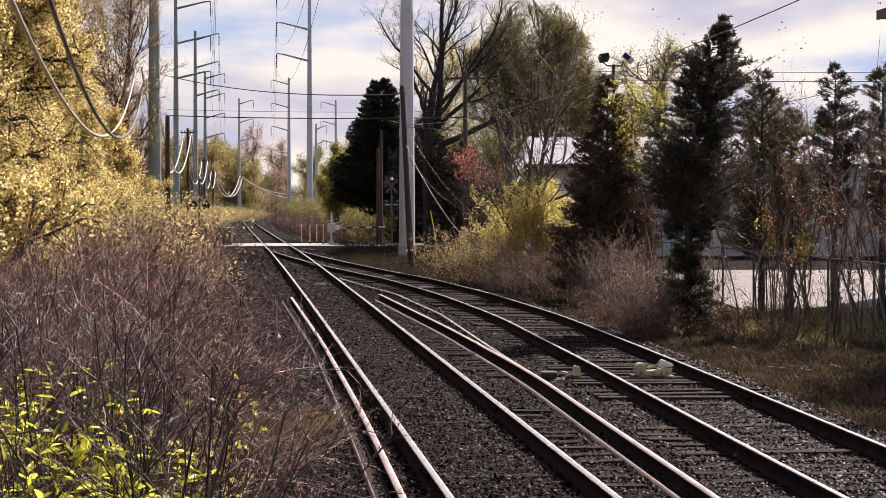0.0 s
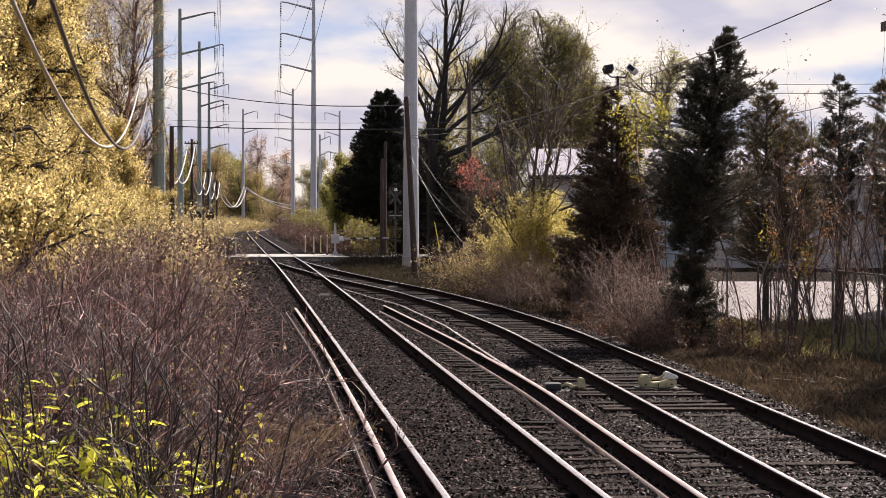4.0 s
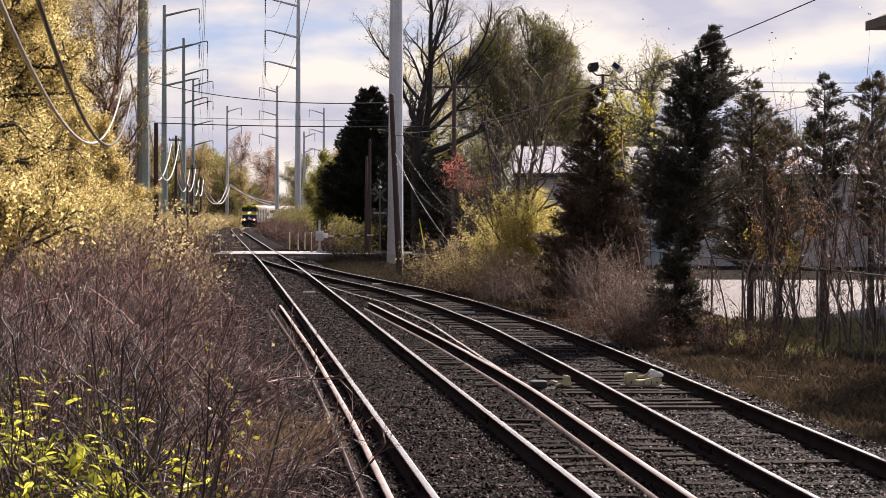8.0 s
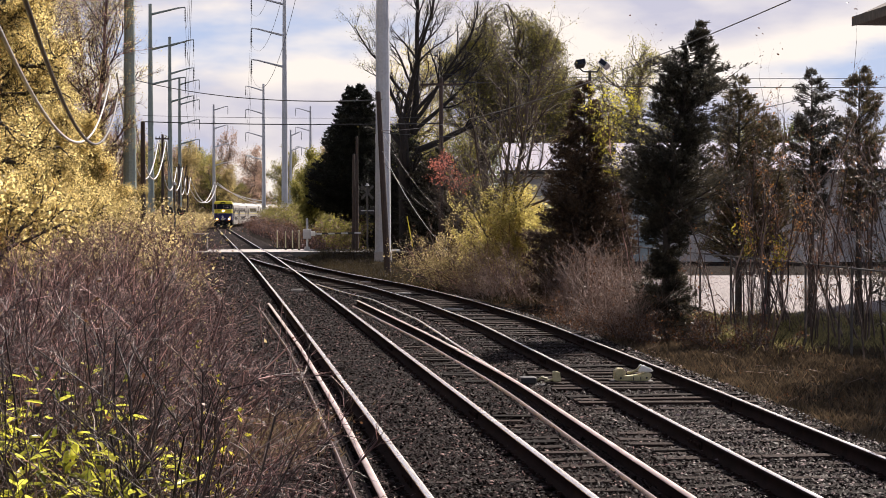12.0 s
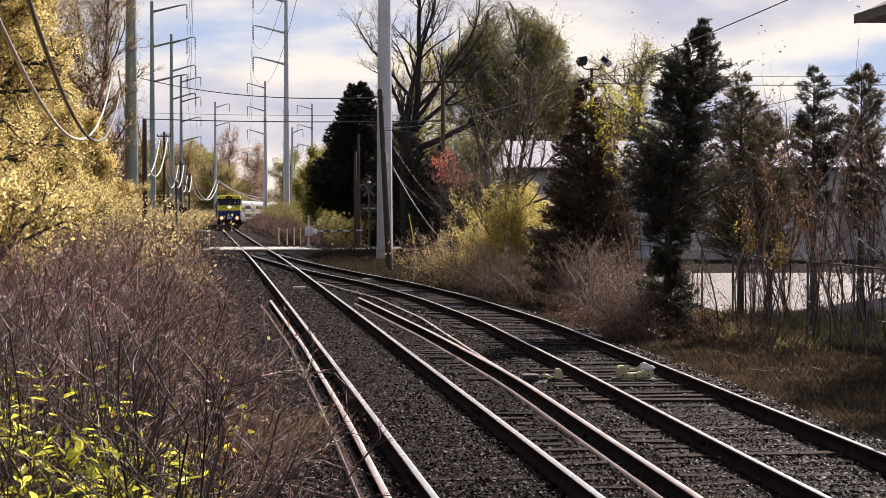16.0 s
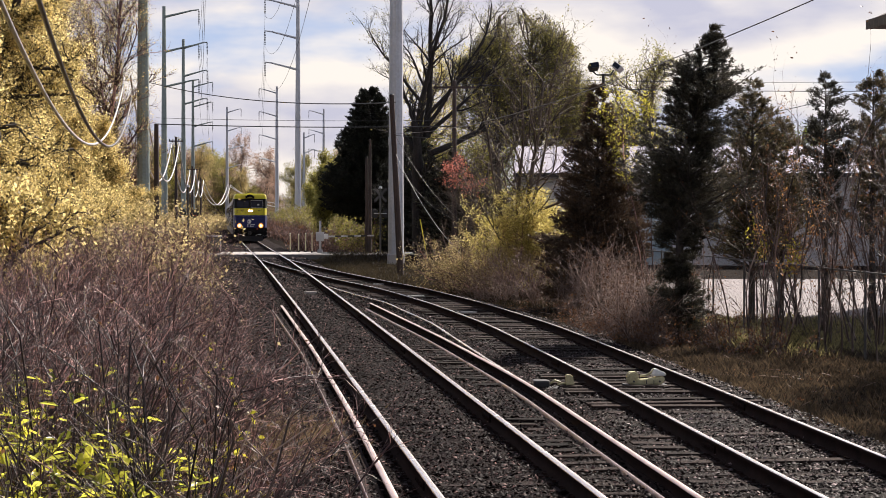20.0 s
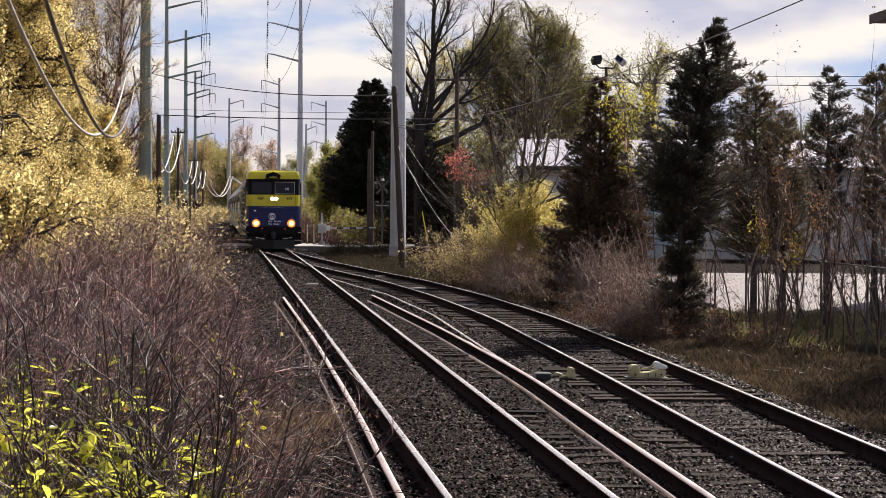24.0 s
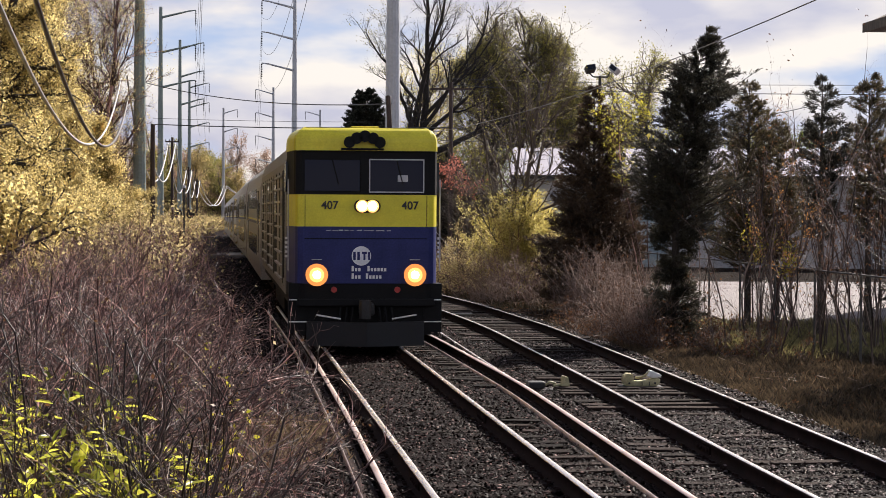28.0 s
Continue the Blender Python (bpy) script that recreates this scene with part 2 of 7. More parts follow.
M = {
    "earth": surface("earth", (0.007, 0.0049, 0.0038), (0.026, 0.018, 0.0135), 0.6, 14, 0.95, bump=0.9, depth=0.06, spec=0.02),
    "ballast": surface("ballast", (0.0035, 0.002, 0.0019), (0.022, 0.0132, 0.0124), 14, 36, 0.85, bump=1.0, depth=0.04, spec=0.03),
    # the last, palest tone of both stone mixes puts sun glints into the colour
    "stones": island_surface("stones", [(0.0018, 0.0009, 0.0008), (0.0056, 0.0029, 0.0026), (0.0022, 0.0011, 0.001), (0.0105, 0.0056, 0.005), (0.0034, 0.0018, 0.0016), (0.014, 0.0078, 0.007), (0.002, 0.001, 0.0009), (0.008, 0.0042, 0.0038), (0.004, 0.0022, 0.002), (0.24, 0.15, 0.138)], 0.5, 0.02),
    "stones_grey": island_surface("stones_grey", [(0.0022, 0.0015, 0.0014), (0.0098, 0.0068, 0.0066), (0.0032, 0.0022, 0.0021), (0.019, 0.0135, 0.0132), (0.0052, 0.0036, 0.0036), (0.024, 0.017, 0.0165), (0.003, 0.002, 0.002), (0.25, 0.19, 0.188)], 0.5, 0.025),
    "rail_rust": surface("rail_rust", (0.010, 0.0058, 0.0052), (0.034, 0.0200, 0.0178), 5, 70, 0.9, bump=0.3, depth=0.003, spec=0.06),
    "rail_head": surface("rail_head", (0.74, 0.66, 0.64), (0.90, 0.84, 0.82), 3, 40, 0.26, 0.9, bump=0.02, depth=0.001, rough_var=0.05),
    "rail_worn": surface("rail_worn", (0.42, 0.29, 0.26), (0.72, 0.57, 0.53), 1.5, 50, 0.34, 0.6, bump=0.05, depth=0.001),
    "tie_wood": surface("tie_wood", (0.008, 0.0052, 0.0044), (0.038, 0.026, 0.022), 3, 40, 0.85, bump=0.7, depth=0.01, stretch=(1, 8, 8), vary=0.8, spec=0.06),
    "steel_pole": surface("steel_pole", (0.20, 0.24, 0.22), (0.30, 0.345, 0.32), 0.5, 8, 0.6, 0.15, bump=0.08, depth=0.004),
    "pale_pole": surface("pale_pole", (0.42, 0.43, 0.46), (0.56, 0.57, 0.60), 0.5, 8, 0.6, 0.15, bump=0.08, depth=0.004),
    "wood_pole": surface("wood_pole", (0.032, 0.021, 0.018), (0.095, 0.066, 0.056), 4, 40, 0.85, bump=0.6, depth=0.01, stretch=(8, 8, 0.6)),
    "bark": surface("bark", (0.022, 0.017, 0.014), (0.075, 0.06, 0.05), 6, 30, 0.9, bump=0.8, depth=0.02, stretch=(1, 1, 0.3)),
    "bark_dark": surface("bark_dark", (0.010, 0.008, 0.0075), (0.035, 0.028, 0.025), 6, 30, 0.9, bump=0.8, depth=0.02, stretch=(1, 1, 0.3)),
    "bark_pale": surface("bark_pale", (0.07, 0.058, 0.048), (0.16, 0.135, 0.11), 6, 30, 0.9, bump=0.6, depth=0.01, stretch=(1, 1, 0.3)),
    # last pale tone: highlights on the stems, put into the colour
    "twig": island_surface("twig", [(0.022, 0.010, 0.0096), (0.068, 0.0315, 0.029), (0.125, 0.058, 0.052), (0.06, 0.0285, 0.027), (0.66, 0.37, 0.32)], 0.45, 0.4),
    "twig_black": island_surface("twig_black", [(0.012, 0.008, 0.008), (0.03, 0.02, 0.019), (0.06, 0.042, 0.04)], 0.5, 0.3),
    "twig_pale": island_surface("twig_pale", [(0.12, 0.084, 0.072), (0.38, 0.28, 0.235), (0.21, 0.15, 0.122)], 0.6, 0.3),
    # last pale tone stands in for glints on twigs
    "twig_dark": island_surface("twig_dark", [(0.025, 0.016, 0.014), (0.075, 0.05, 0.042), (0.10, 0.068, 0.057), (0.34, 0.25, 0.21)], 0.5, 0.4),
    "twig_grey": island_surface("twig_grey", [(0.06, 0.045, 0.038), (0.14, 0.11, 0.09), (0.09, 0.065, 0.05)], 0.7, 0.3),
    "twig_dusk": island_surface("twig_dusk", [(0.03, 0.024, 0.02), (0.10, 0.078, 0.064), (0.055, 0.043, 0.036)], 0.7, 0.3),
    "asphalt": surface("asphalt", (0.10, 0.098, 0.10), (0.17, 0.165, 0.165), 0.8, 40, 0.85, bump=0.4, depth=0.006),
    "concrete": surface("concrete", (0.30, 0.28, 0.27), (0.46, 0.43, 0.41), 1.2, 30, 0.8, bump=0.3, depth=0.004),
    "lot": surface("lot", (0.16, 0.135, 0.135), (0.25, 0.215, 0.21), 0.5, 25, 0.85, bump=0.3, depth=0.006),
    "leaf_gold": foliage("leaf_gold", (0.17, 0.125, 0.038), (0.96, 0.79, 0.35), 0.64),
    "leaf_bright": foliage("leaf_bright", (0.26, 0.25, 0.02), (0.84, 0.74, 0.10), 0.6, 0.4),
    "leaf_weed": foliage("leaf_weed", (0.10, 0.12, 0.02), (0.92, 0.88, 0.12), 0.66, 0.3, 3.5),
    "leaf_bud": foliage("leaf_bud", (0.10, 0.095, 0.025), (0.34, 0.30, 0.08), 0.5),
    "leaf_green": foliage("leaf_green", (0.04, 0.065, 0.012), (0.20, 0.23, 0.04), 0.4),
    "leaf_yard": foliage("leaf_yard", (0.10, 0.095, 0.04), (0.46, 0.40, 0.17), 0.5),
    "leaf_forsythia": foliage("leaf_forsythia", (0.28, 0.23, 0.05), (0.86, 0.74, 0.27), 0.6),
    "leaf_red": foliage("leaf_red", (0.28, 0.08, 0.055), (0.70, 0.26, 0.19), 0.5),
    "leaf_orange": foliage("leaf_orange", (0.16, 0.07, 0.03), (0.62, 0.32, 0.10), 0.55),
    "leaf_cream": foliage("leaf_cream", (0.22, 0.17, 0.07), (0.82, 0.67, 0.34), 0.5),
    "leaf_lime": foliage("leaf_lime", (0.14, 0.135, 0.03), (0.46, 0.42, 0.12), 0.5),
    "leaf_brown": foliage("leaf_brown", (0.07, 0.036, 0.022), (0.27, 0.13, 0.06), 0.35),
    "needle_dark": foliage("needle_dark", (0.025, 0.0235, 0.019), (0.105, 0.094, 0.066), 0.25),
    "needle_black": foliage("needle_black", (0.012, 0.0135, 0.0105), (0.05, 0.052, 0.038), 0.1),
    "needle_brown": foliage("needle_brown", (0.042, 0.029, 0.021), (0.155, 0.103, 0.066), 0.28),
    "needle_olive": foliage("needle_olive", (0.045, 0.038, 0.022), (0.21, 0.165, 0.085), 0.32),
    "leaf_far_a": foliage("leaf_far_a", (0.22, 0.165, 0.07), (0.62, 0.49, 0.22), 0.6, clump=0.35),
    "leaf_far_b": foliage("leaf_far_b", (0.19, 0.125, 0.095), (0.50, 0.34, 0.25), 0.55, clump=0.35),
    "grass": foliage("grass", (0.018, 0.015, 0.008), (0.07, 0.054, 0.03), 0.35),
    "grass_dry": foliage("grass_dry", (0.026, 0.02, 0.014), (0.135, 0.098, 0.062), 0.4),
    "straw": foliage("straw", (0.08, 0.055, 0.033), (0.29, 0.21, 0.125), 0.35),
    "wire": surface("wire", (0.03, 0.03, 0.032), (0.06, 0.06, 0.06), 5, 40, 0.5, bump=0),
    "cable": surface("cable", (0.42, 0.40, 0.39), (0.62, 0.60, 0.58), 3, 40, 0.4, bump=0.2, depth=0.004),
    "cable_dark": surface("cable_dark", (0.045, 0.035, 0.03), (0.10, 0.08, 0.07), 3, 40, 0.45, bump=0.2, depth=0.004),
    "roof_metal": surface("roof_metal", (0.34, 0.325, 0.375), (0.46, 0.44, 0.50), 0.7, 20, 0.7, 0.0, bump=0.05, spec=0.08),
    "siding_wall": surface("siding_wall", (0.34, 0.34, 0.36), (0.46, 0.46, 0.48), 0.6, 20, 0.7, bump=0.1),
    "siding_blue": surface("siding_blue", (0.22, 0.30, 0.36), (0.32, 0.40, 0.46), 0.6, 20, 0.7, bump=0.1),
    "yellow_paint": surface("yellow_paint", (0.30, 0.26, 0.13), (0.58, 0.52, 0.30), 6, 60, 0.55, bump=0.2, depth=0.004),
    "post_yellow": surface("post_yellow", (0.40, 0.36, 0.22), (0.58, 0.53, 0.36), 6, 60, 0.55, bump=0.1),
    "fence_metal": surface("fence_metal", (0.07, 0.068, 0.068), (0.14, 0.135, 0.13), 3, 40, 0.6, 0.3, bump=0.1),
    "grey_metal": surface("grey_metal", (0.36, 0.36, 0.38), (0.52, 0.52, 0.54), 3, 40, 0.5, 0.3, bump=0.1),
    "dark_metal": surface("dark_metal", (0.018, 0.018, 0.02), (0.05, 0.048, 0.048), 4, 50, 0.55, 0.3, bump=0.2, depth=0.003),
    "white_paint": surface("white_paint", (0.66, 0.65, 0.63), (0.82, 0.81, 0.79), 4, 40, 0.5, bump=0.1),
    "red_paint": surface("red_paint", (0.35, 0.03, 0.025), (0.52, 0.06, 0.05), 4, 40, 0.5, bump=0.1),
    "loco_yellow": surface("loco_yellow", (0.64, 0.55, 0.02), (0.80, 0.70, 0.035), 2.5, 30, 0.38, bump=0.05, depth=0.002),
    "loco_blue": surface("loco_blue", (0.014, 0.019, 0.095), (0.026, 0.034, 0.15), 2.5, 30, 0.4, bump=0.05, depth=0.002, spec=0.25),
    "loco_silver": surface("loco_silver", (0.15, 0.132, 0.11), (0.28, 0.25, 0.213), 2.0, 25, 0.5, 0.2, bump=0.1, depth=0.003, stretch=(1, 1, 3)),
    "coach_silver": surface("coach_silver", (0.24, 0.22, 0.20), (0.37, 0.345, 0.315), 2.0, 25, 0.4, 0.2, bump=0.1, depth=0.003),
    "loco_black": surface("loco_black", (0.003, 0.003, 0.0035), (0.009, 0.009, 0.01), 3, 40, 0.65, bump=0.1, spec=0.2),
    "plow_grey": surface("plow_grey", (0.005, 0.0055, 0.007), (0.012, 0.0125, 0.016), 3, 40, 0.6, 0.0, bump=0.2, depth=0.004),
    "glass": glass_dark("glass"),
    "cab_glass": glass_dark("cab_glass", (0.012, 0.015, 0.034), 0.12),
    "headlight": glow("headlight", (1.0, 0.72, 0.38), 14.0),
    "ditch_light": glow("ditch_light", (1.0, 0.66, 0.3), 14.0),
    # orange emission standing in for the halo round the lit lamps
    "reflector_halo": glow("reflector_halo", (1.0, 0.42, 0.09), 1.3),
    "halo_rim": glow("halo_rim", (1.0, 0.30, 0.05), 0.6),
    "letter_white": surface("letter_white", (0.7, 0.7, 0.72), (0.82, 0.82, 0.84), 4, 40, 0.5, bump=0),
    "letter_black": surface("letter_black", (0.012, 0.012, 0.012), (0.025, 0.025, 0.025), 4, 40, 0.5, bump=0),
}

# ---- mesh tools ----
def link(name, me, material, parent=None, label=""):
    if material is not None and not me.materials:
        me.materials.append(M[material])
    ob = new(name, me)
    if parent is not None:
        ob.parent = parent
    if label:
        ob["label"] = label
    return ob


def np_mesh(name, verts, faces, smooth=False):
    """A mesh from arrays; faces all have the same number of corners."""
    verts, faces = np.asarray(verts, dtype=np.float32), np.asarray(faces, dtype=np.int32)
    me = bpy.data.meshes.new(name)
    k = faces.shape[1]
    me.vertices.add(len(verts))
    me.vertices.foreach_set("co", verts.ravel())
    me.loops.add(faces.size)
    me.loops.foreach_set("vertex_index", faces.ravel())
    me.polygons.add(len(faces))
    me.polygons.foreach_set("loop_start", np.arange(0, faces.size, k, dtype=np.int32))
    me.update(calc_edges=True)
    if smooth:
        me.polygons.foreach_set("use_smooth", np.ones(len(faces), dtype=bool))
    return me


def bm_mesh(name, bm, smooth=False):
    me = bpy.data.meshes.new(name)
    bm.to_mesh(me)
    bm.free()
    if smooth:
        for p in me.polygons:
            p.use_smooth = True
    return me


def part(name, bm, material, parent=None, label="", smooth=False):
    return link(name, bm_mesh(name, bm, smooth), material, parent, label)


def box(bm, x0, x1, y0, y1, z0, z1, bevel=0.0):
    made = bmesh.ops.create_cube(bm, size=1, matrix=Matrix.Translation(((x0 + x1) / 2, (y0 + y1) / 2, (z0 + z1) / 2)) @ Matrix.Diagonal((x1 - x0, y1 - y0, z1 - z0, 1)))
    if bevel:
        edges = list({e for v in made["verts"] for e in v.link_edges})
        bmesh.ops.bevel(bm, geom=edges, offset=bevel, segments=2, affect="EDGES", profile=0.6)
    return bm


def box_bm(*a, **k):
    return box(bmesh.new(), *a, **k)


def rod(bm, a, b, r0, r1=None, sides=10):
    a, b = Vector(a), Vector(b)
    d = b - a
    m = Matrix.Translation((a + b) / 2) @ d.to_track_quat("Z", "Y").to_matrix().to_4x4()
    bmesh.ops.create_cone(bm, cap_ends=True, segments=sides, radius1=r0, radius2=r0 if r1 is None else r1, depth=d.length, matrix=m)
    return bm


def rod_bm(*a, **k):
    return rod(bmesh.new(), *a, **k)


def prism(bm, outline, axis, a, b):
    """A closed outline of (u, v) drawn out along an axis: 'y' puts (u, v) on (x, z), 'x' on (y, z)."""
    put = {"y": lambda u, v, w: (u, w, v), "x": lambda u, v, w: (w, u, v), "z": lambda u, v, w: (u, v, w)}[axis]
    lo, hi = [bm.verts.new(put(u, v, a)) for u, v in outline], [bm.verts.new(put(u, v, b)) for u, v in outline]
    n = len(outline)
    for i in range(n):
        bm.faces.new((lo[i], lo[(i + 1) % n], hi[(i + 1) % n], hi[i]))
    bm.faces.new(lo[::-1])
    bm.faces.new(hi)
    bmesh.ops.recalc_face_normals(bm, faces=bm.faces)
    return bm


def empty(name, m=None):
    ob = new(name)
    if m is not None:
        ob.matrix_world = m
    return ob


def sticks(segs, sides=3):
    """Tapered sticks from rows of x0 y0 z0 x1 y1 z1 r0 r1, as arrays of corners and faces."""
    s = np.asarray(segs, dtype=float)
    a, b, ra, rb = s[:, 0:3], s[:, 3:6], s[:, 6], s[:, 7]
    d = b - a
    d /= np.linalg.norm(d, axis=1)[:, None] + 1e-9
    ref = np.where(np.abs(d[:, 2:3]) < 0.9, np.array([[0, 0, 1.0]]), np.array([[1.0, 0, 0]]))
    u = np.cross(d, ref)
    u /= np.linalg.norm(u, axis=1)[:, None] + 1e-9
    v = np.cross(d, u)
    ang = np.arange(sides) * 2 * np.pi / sides
    ring = u[:, None, :] * np.cos(ang)[None, :, None] + v[:, None, :] * np.sin(ang)[None, :, None]
    lo, hi = a[:, None, :] + ring * ra[:, None, None], b[:, None, :] + ring * rb[:, None, None]
    verts = np.concatenate([lo, hi], axis=1).reshape(-1, 3)
    i = np.arange(sides)
    quad = np.stack([i, (i + 1) % sides, sides + (i + 1) % sides, sides + i], axis=1)
    faces = (np.arange(len(s))[:, None, None] * 2 * sides + quad[None]).reshape(-1, 4)
    return verts, faces


def leaves(rng, spots, size, spread, flat=0.0, long=1.7, per=1, droop=0.0):
    """Small kite-shaped leaves scattered about the spots."""
    p = np.repeat(np.asarray(spots, dtype=float), per, axis=0)
    n = len(p)
    p = p + rng.normal(0, spread, (n, 3))
    d = rng.normal(0, 1, (n, 3))
    d[:, 2] = d[:, 2] * (1 - flat) - droop
    d /= np.linalg.norm(d, axis=1)[:, None]
    e = np.cross(d, rng.normal(0, 1, (n, 3)))
    e /= np.linalg.norm(e, axis=1)[:, None] + 1e-9
    s = size * rng.uniform(0.6, 1.35, (n, 1))
    q = np.stack([p, p + d * s * long * 0.55 + e * s * 0.5, p + d * s * long, p + d * s * long * 0.55 - e * s * 0.5], axis=1)
    return q.reshape(-1, 3), np.arange(n * 4).reshape(n, 4)


def folded_leaves(rng, spots, size, spread, per=1):
    """Larger pointed leaves, each folded along its rib and drooping at the tip."""
    p = np.repeat(np.asarray(spots, dtype=float), per, axis=0)
    n = len(p)
    p = p + rng.normal(0, spread, (n, 3))
    d = rng.normal(0, 1, (n, 3)) * [1, 1, 0.55]
    d /= np.linalg.norm(d, axis=1)[:, None]
    e = np.cross(d, rng.normal(0, 0.35, (n, 3)) + [0, 0, 1.0])
    e /= np.linalg.norm(e, axis=1)[:, None] + 1e-9
    u = np.cross(e, d)
    s = size * rng.uniform(0.55, 1.4, (n, 1))
    tip = p + d * s * 2.2 - u * s * 0.25
    q = np.stack([p, p + d * s * 0.6 + e * s * 0.42 + u * s * 0.16, p + d * s * 1.45 + e * s * 0.34 + u * s * 0.08, tip, p + d * s * 1.45 - e * s * 0.34 + u * s * 0.08, p + d * s * 0.6 - e * s * 0.42 + u * s * 0.16], axis=1)
    f = np.array([(0, 1, 2, 3), (3, 4, 5, 0)])
    return q.reshape(-1, 3), (np.arange(n)[:, None, None] * 6 + f[None]).reshape(-1, 4)


def grow(rng, p, d, length, r, level, o, segs, tips):
    """One limb and, from it, its side limbs."""
    steps = o["steps"][level]
    last = level == len(o["steps"]) - 1
    taper = o.get("taper", 0.62)
    for i in range(steps):
        d = d + rng.normal(0, o["bend"][level], 3) + np.array([0, 0, o["lift"][level]])
        d = d / np.linalg.norm(d)
        q = p + d * length / steps
        if "inside" in o and not o["inside"](q):
            tips.append(p)
            return
        ra, rb = r * (1 - (1 - taper) * i / steps), r * (1 - (1 - taper) * (i + 1) / steps)
        if last and i == steps - 1:
            rb = ra * 0.4
        segs.append((*p, *q, ra, rb, level))
        if level >= o.get("leaf_level", len(o["steps"]) - 1):
            tips.append((p + q) / 2)
            tips.append(q)
        if not last and (i + 1) / steps >= o["bare"][level]:
            kids = o["kids"][level]
            kids = int(kids) + (rng.random() < kids - int(kids))
            for _ in range(kids):
                side = rng.normal(0, 1, 3)
                side -= d * side.dot(d)
                side /= np.linalg.norm(side)
                a = radians(rng.uniform(*o["angle"][level]))
                grow(rng, q, d * math.cos(a) + side * math.sin(a), length * o["ratio"][level] * rng.uniform(0.65, 1.2) * (1 - 0.35 * (i + 1) / steps), rb * o.get("thin", 0.55), level + 1, o, segs, tips)
        p = q


def plant(name, seed, o, wood, leaf, leaf_size, per, spread, label, category, keep=1.0, flat=0.0, long=1.7, droop=0.0, stems=1, stem_spread=0.0, sides=4, group="", folded=False, limbs=()):
    """A tree or shrub at the origin: trunk with limbs, and a crown of single leaves. Limbs: rows of foot, lean to +x, lean to +y, length, radius."""
    rng = np.random.default_rng(seed)
    segs, tips = [], []
    ob = empty(name)
    for k, (foot, lx, ly, ln, r) in enumerate(limbs):
        d, first = np.array([lx, ly, 1.0]), len(segs)
        grow(rng, np.array(foot, dtype=float), d / np.linalg.norm(d), ln, r, 0, o, segs, tips)
        stem = "limb" if k else "trunk"
        link(stem, np_mesh(stem, *sticks([s for s in segs[first:] if s[8] == 0], sides + 3), smooth=True), wood, ob)
    for k in range(0 if limbs else stems):
        a = rng.uniform(0, 6.283)
        tilt = rng.uniform(*o["tilt"])
        p = np.array([rng.normal(0, stem_spread), rng.normal(0, stem_spread), -0.1])
        d = np.array([math.cos(a) * math.sin(tilt), math.sin(a) * math.sin(tilt), math.cos(tilt)])
        grow(rng, p, d, o["height"] * rng.uniform(*o.get("range", (0.9, 1.1))), o["radius"] * (rng.uniform(0.6, 1.2) if stems > 1 else 1), 0, o, segs, tips)
    if stems == 1:
        stem, fine = [s for s in segs if s[8] == 0], [s for s in segs if s[8] > 0]
        if not limbs:
            link("trunk", np_mesh("trunk", *sticks(stem, sides + 3), smooth=True), wood, ob)
        if fine:
            link("branchwork", np_mesh("branchwork", *sticks(fine, sides), smooth=sides > 3), wood, ob)["kind"] = "stuff"
    else:
        link("branchwork", np_mesh("branchwork", *sticks(segs, sides), smooth=sides > 3), wood, ob)["kind"] = "stuff"
    if leaf and per:
        t = np.array(tips)
        if keep < 1:
            t = t[rng.random(len(t)) < keep]
        made = folded_leaves(rng, t, leaf_size, spread, per) if folded else leaves(rng, t, leaf_size, spread, flat, long, per, droop)
        link("crown", np_mesh("crown", *made), leaf, ob)
    return tagged(ob, label, category, group)


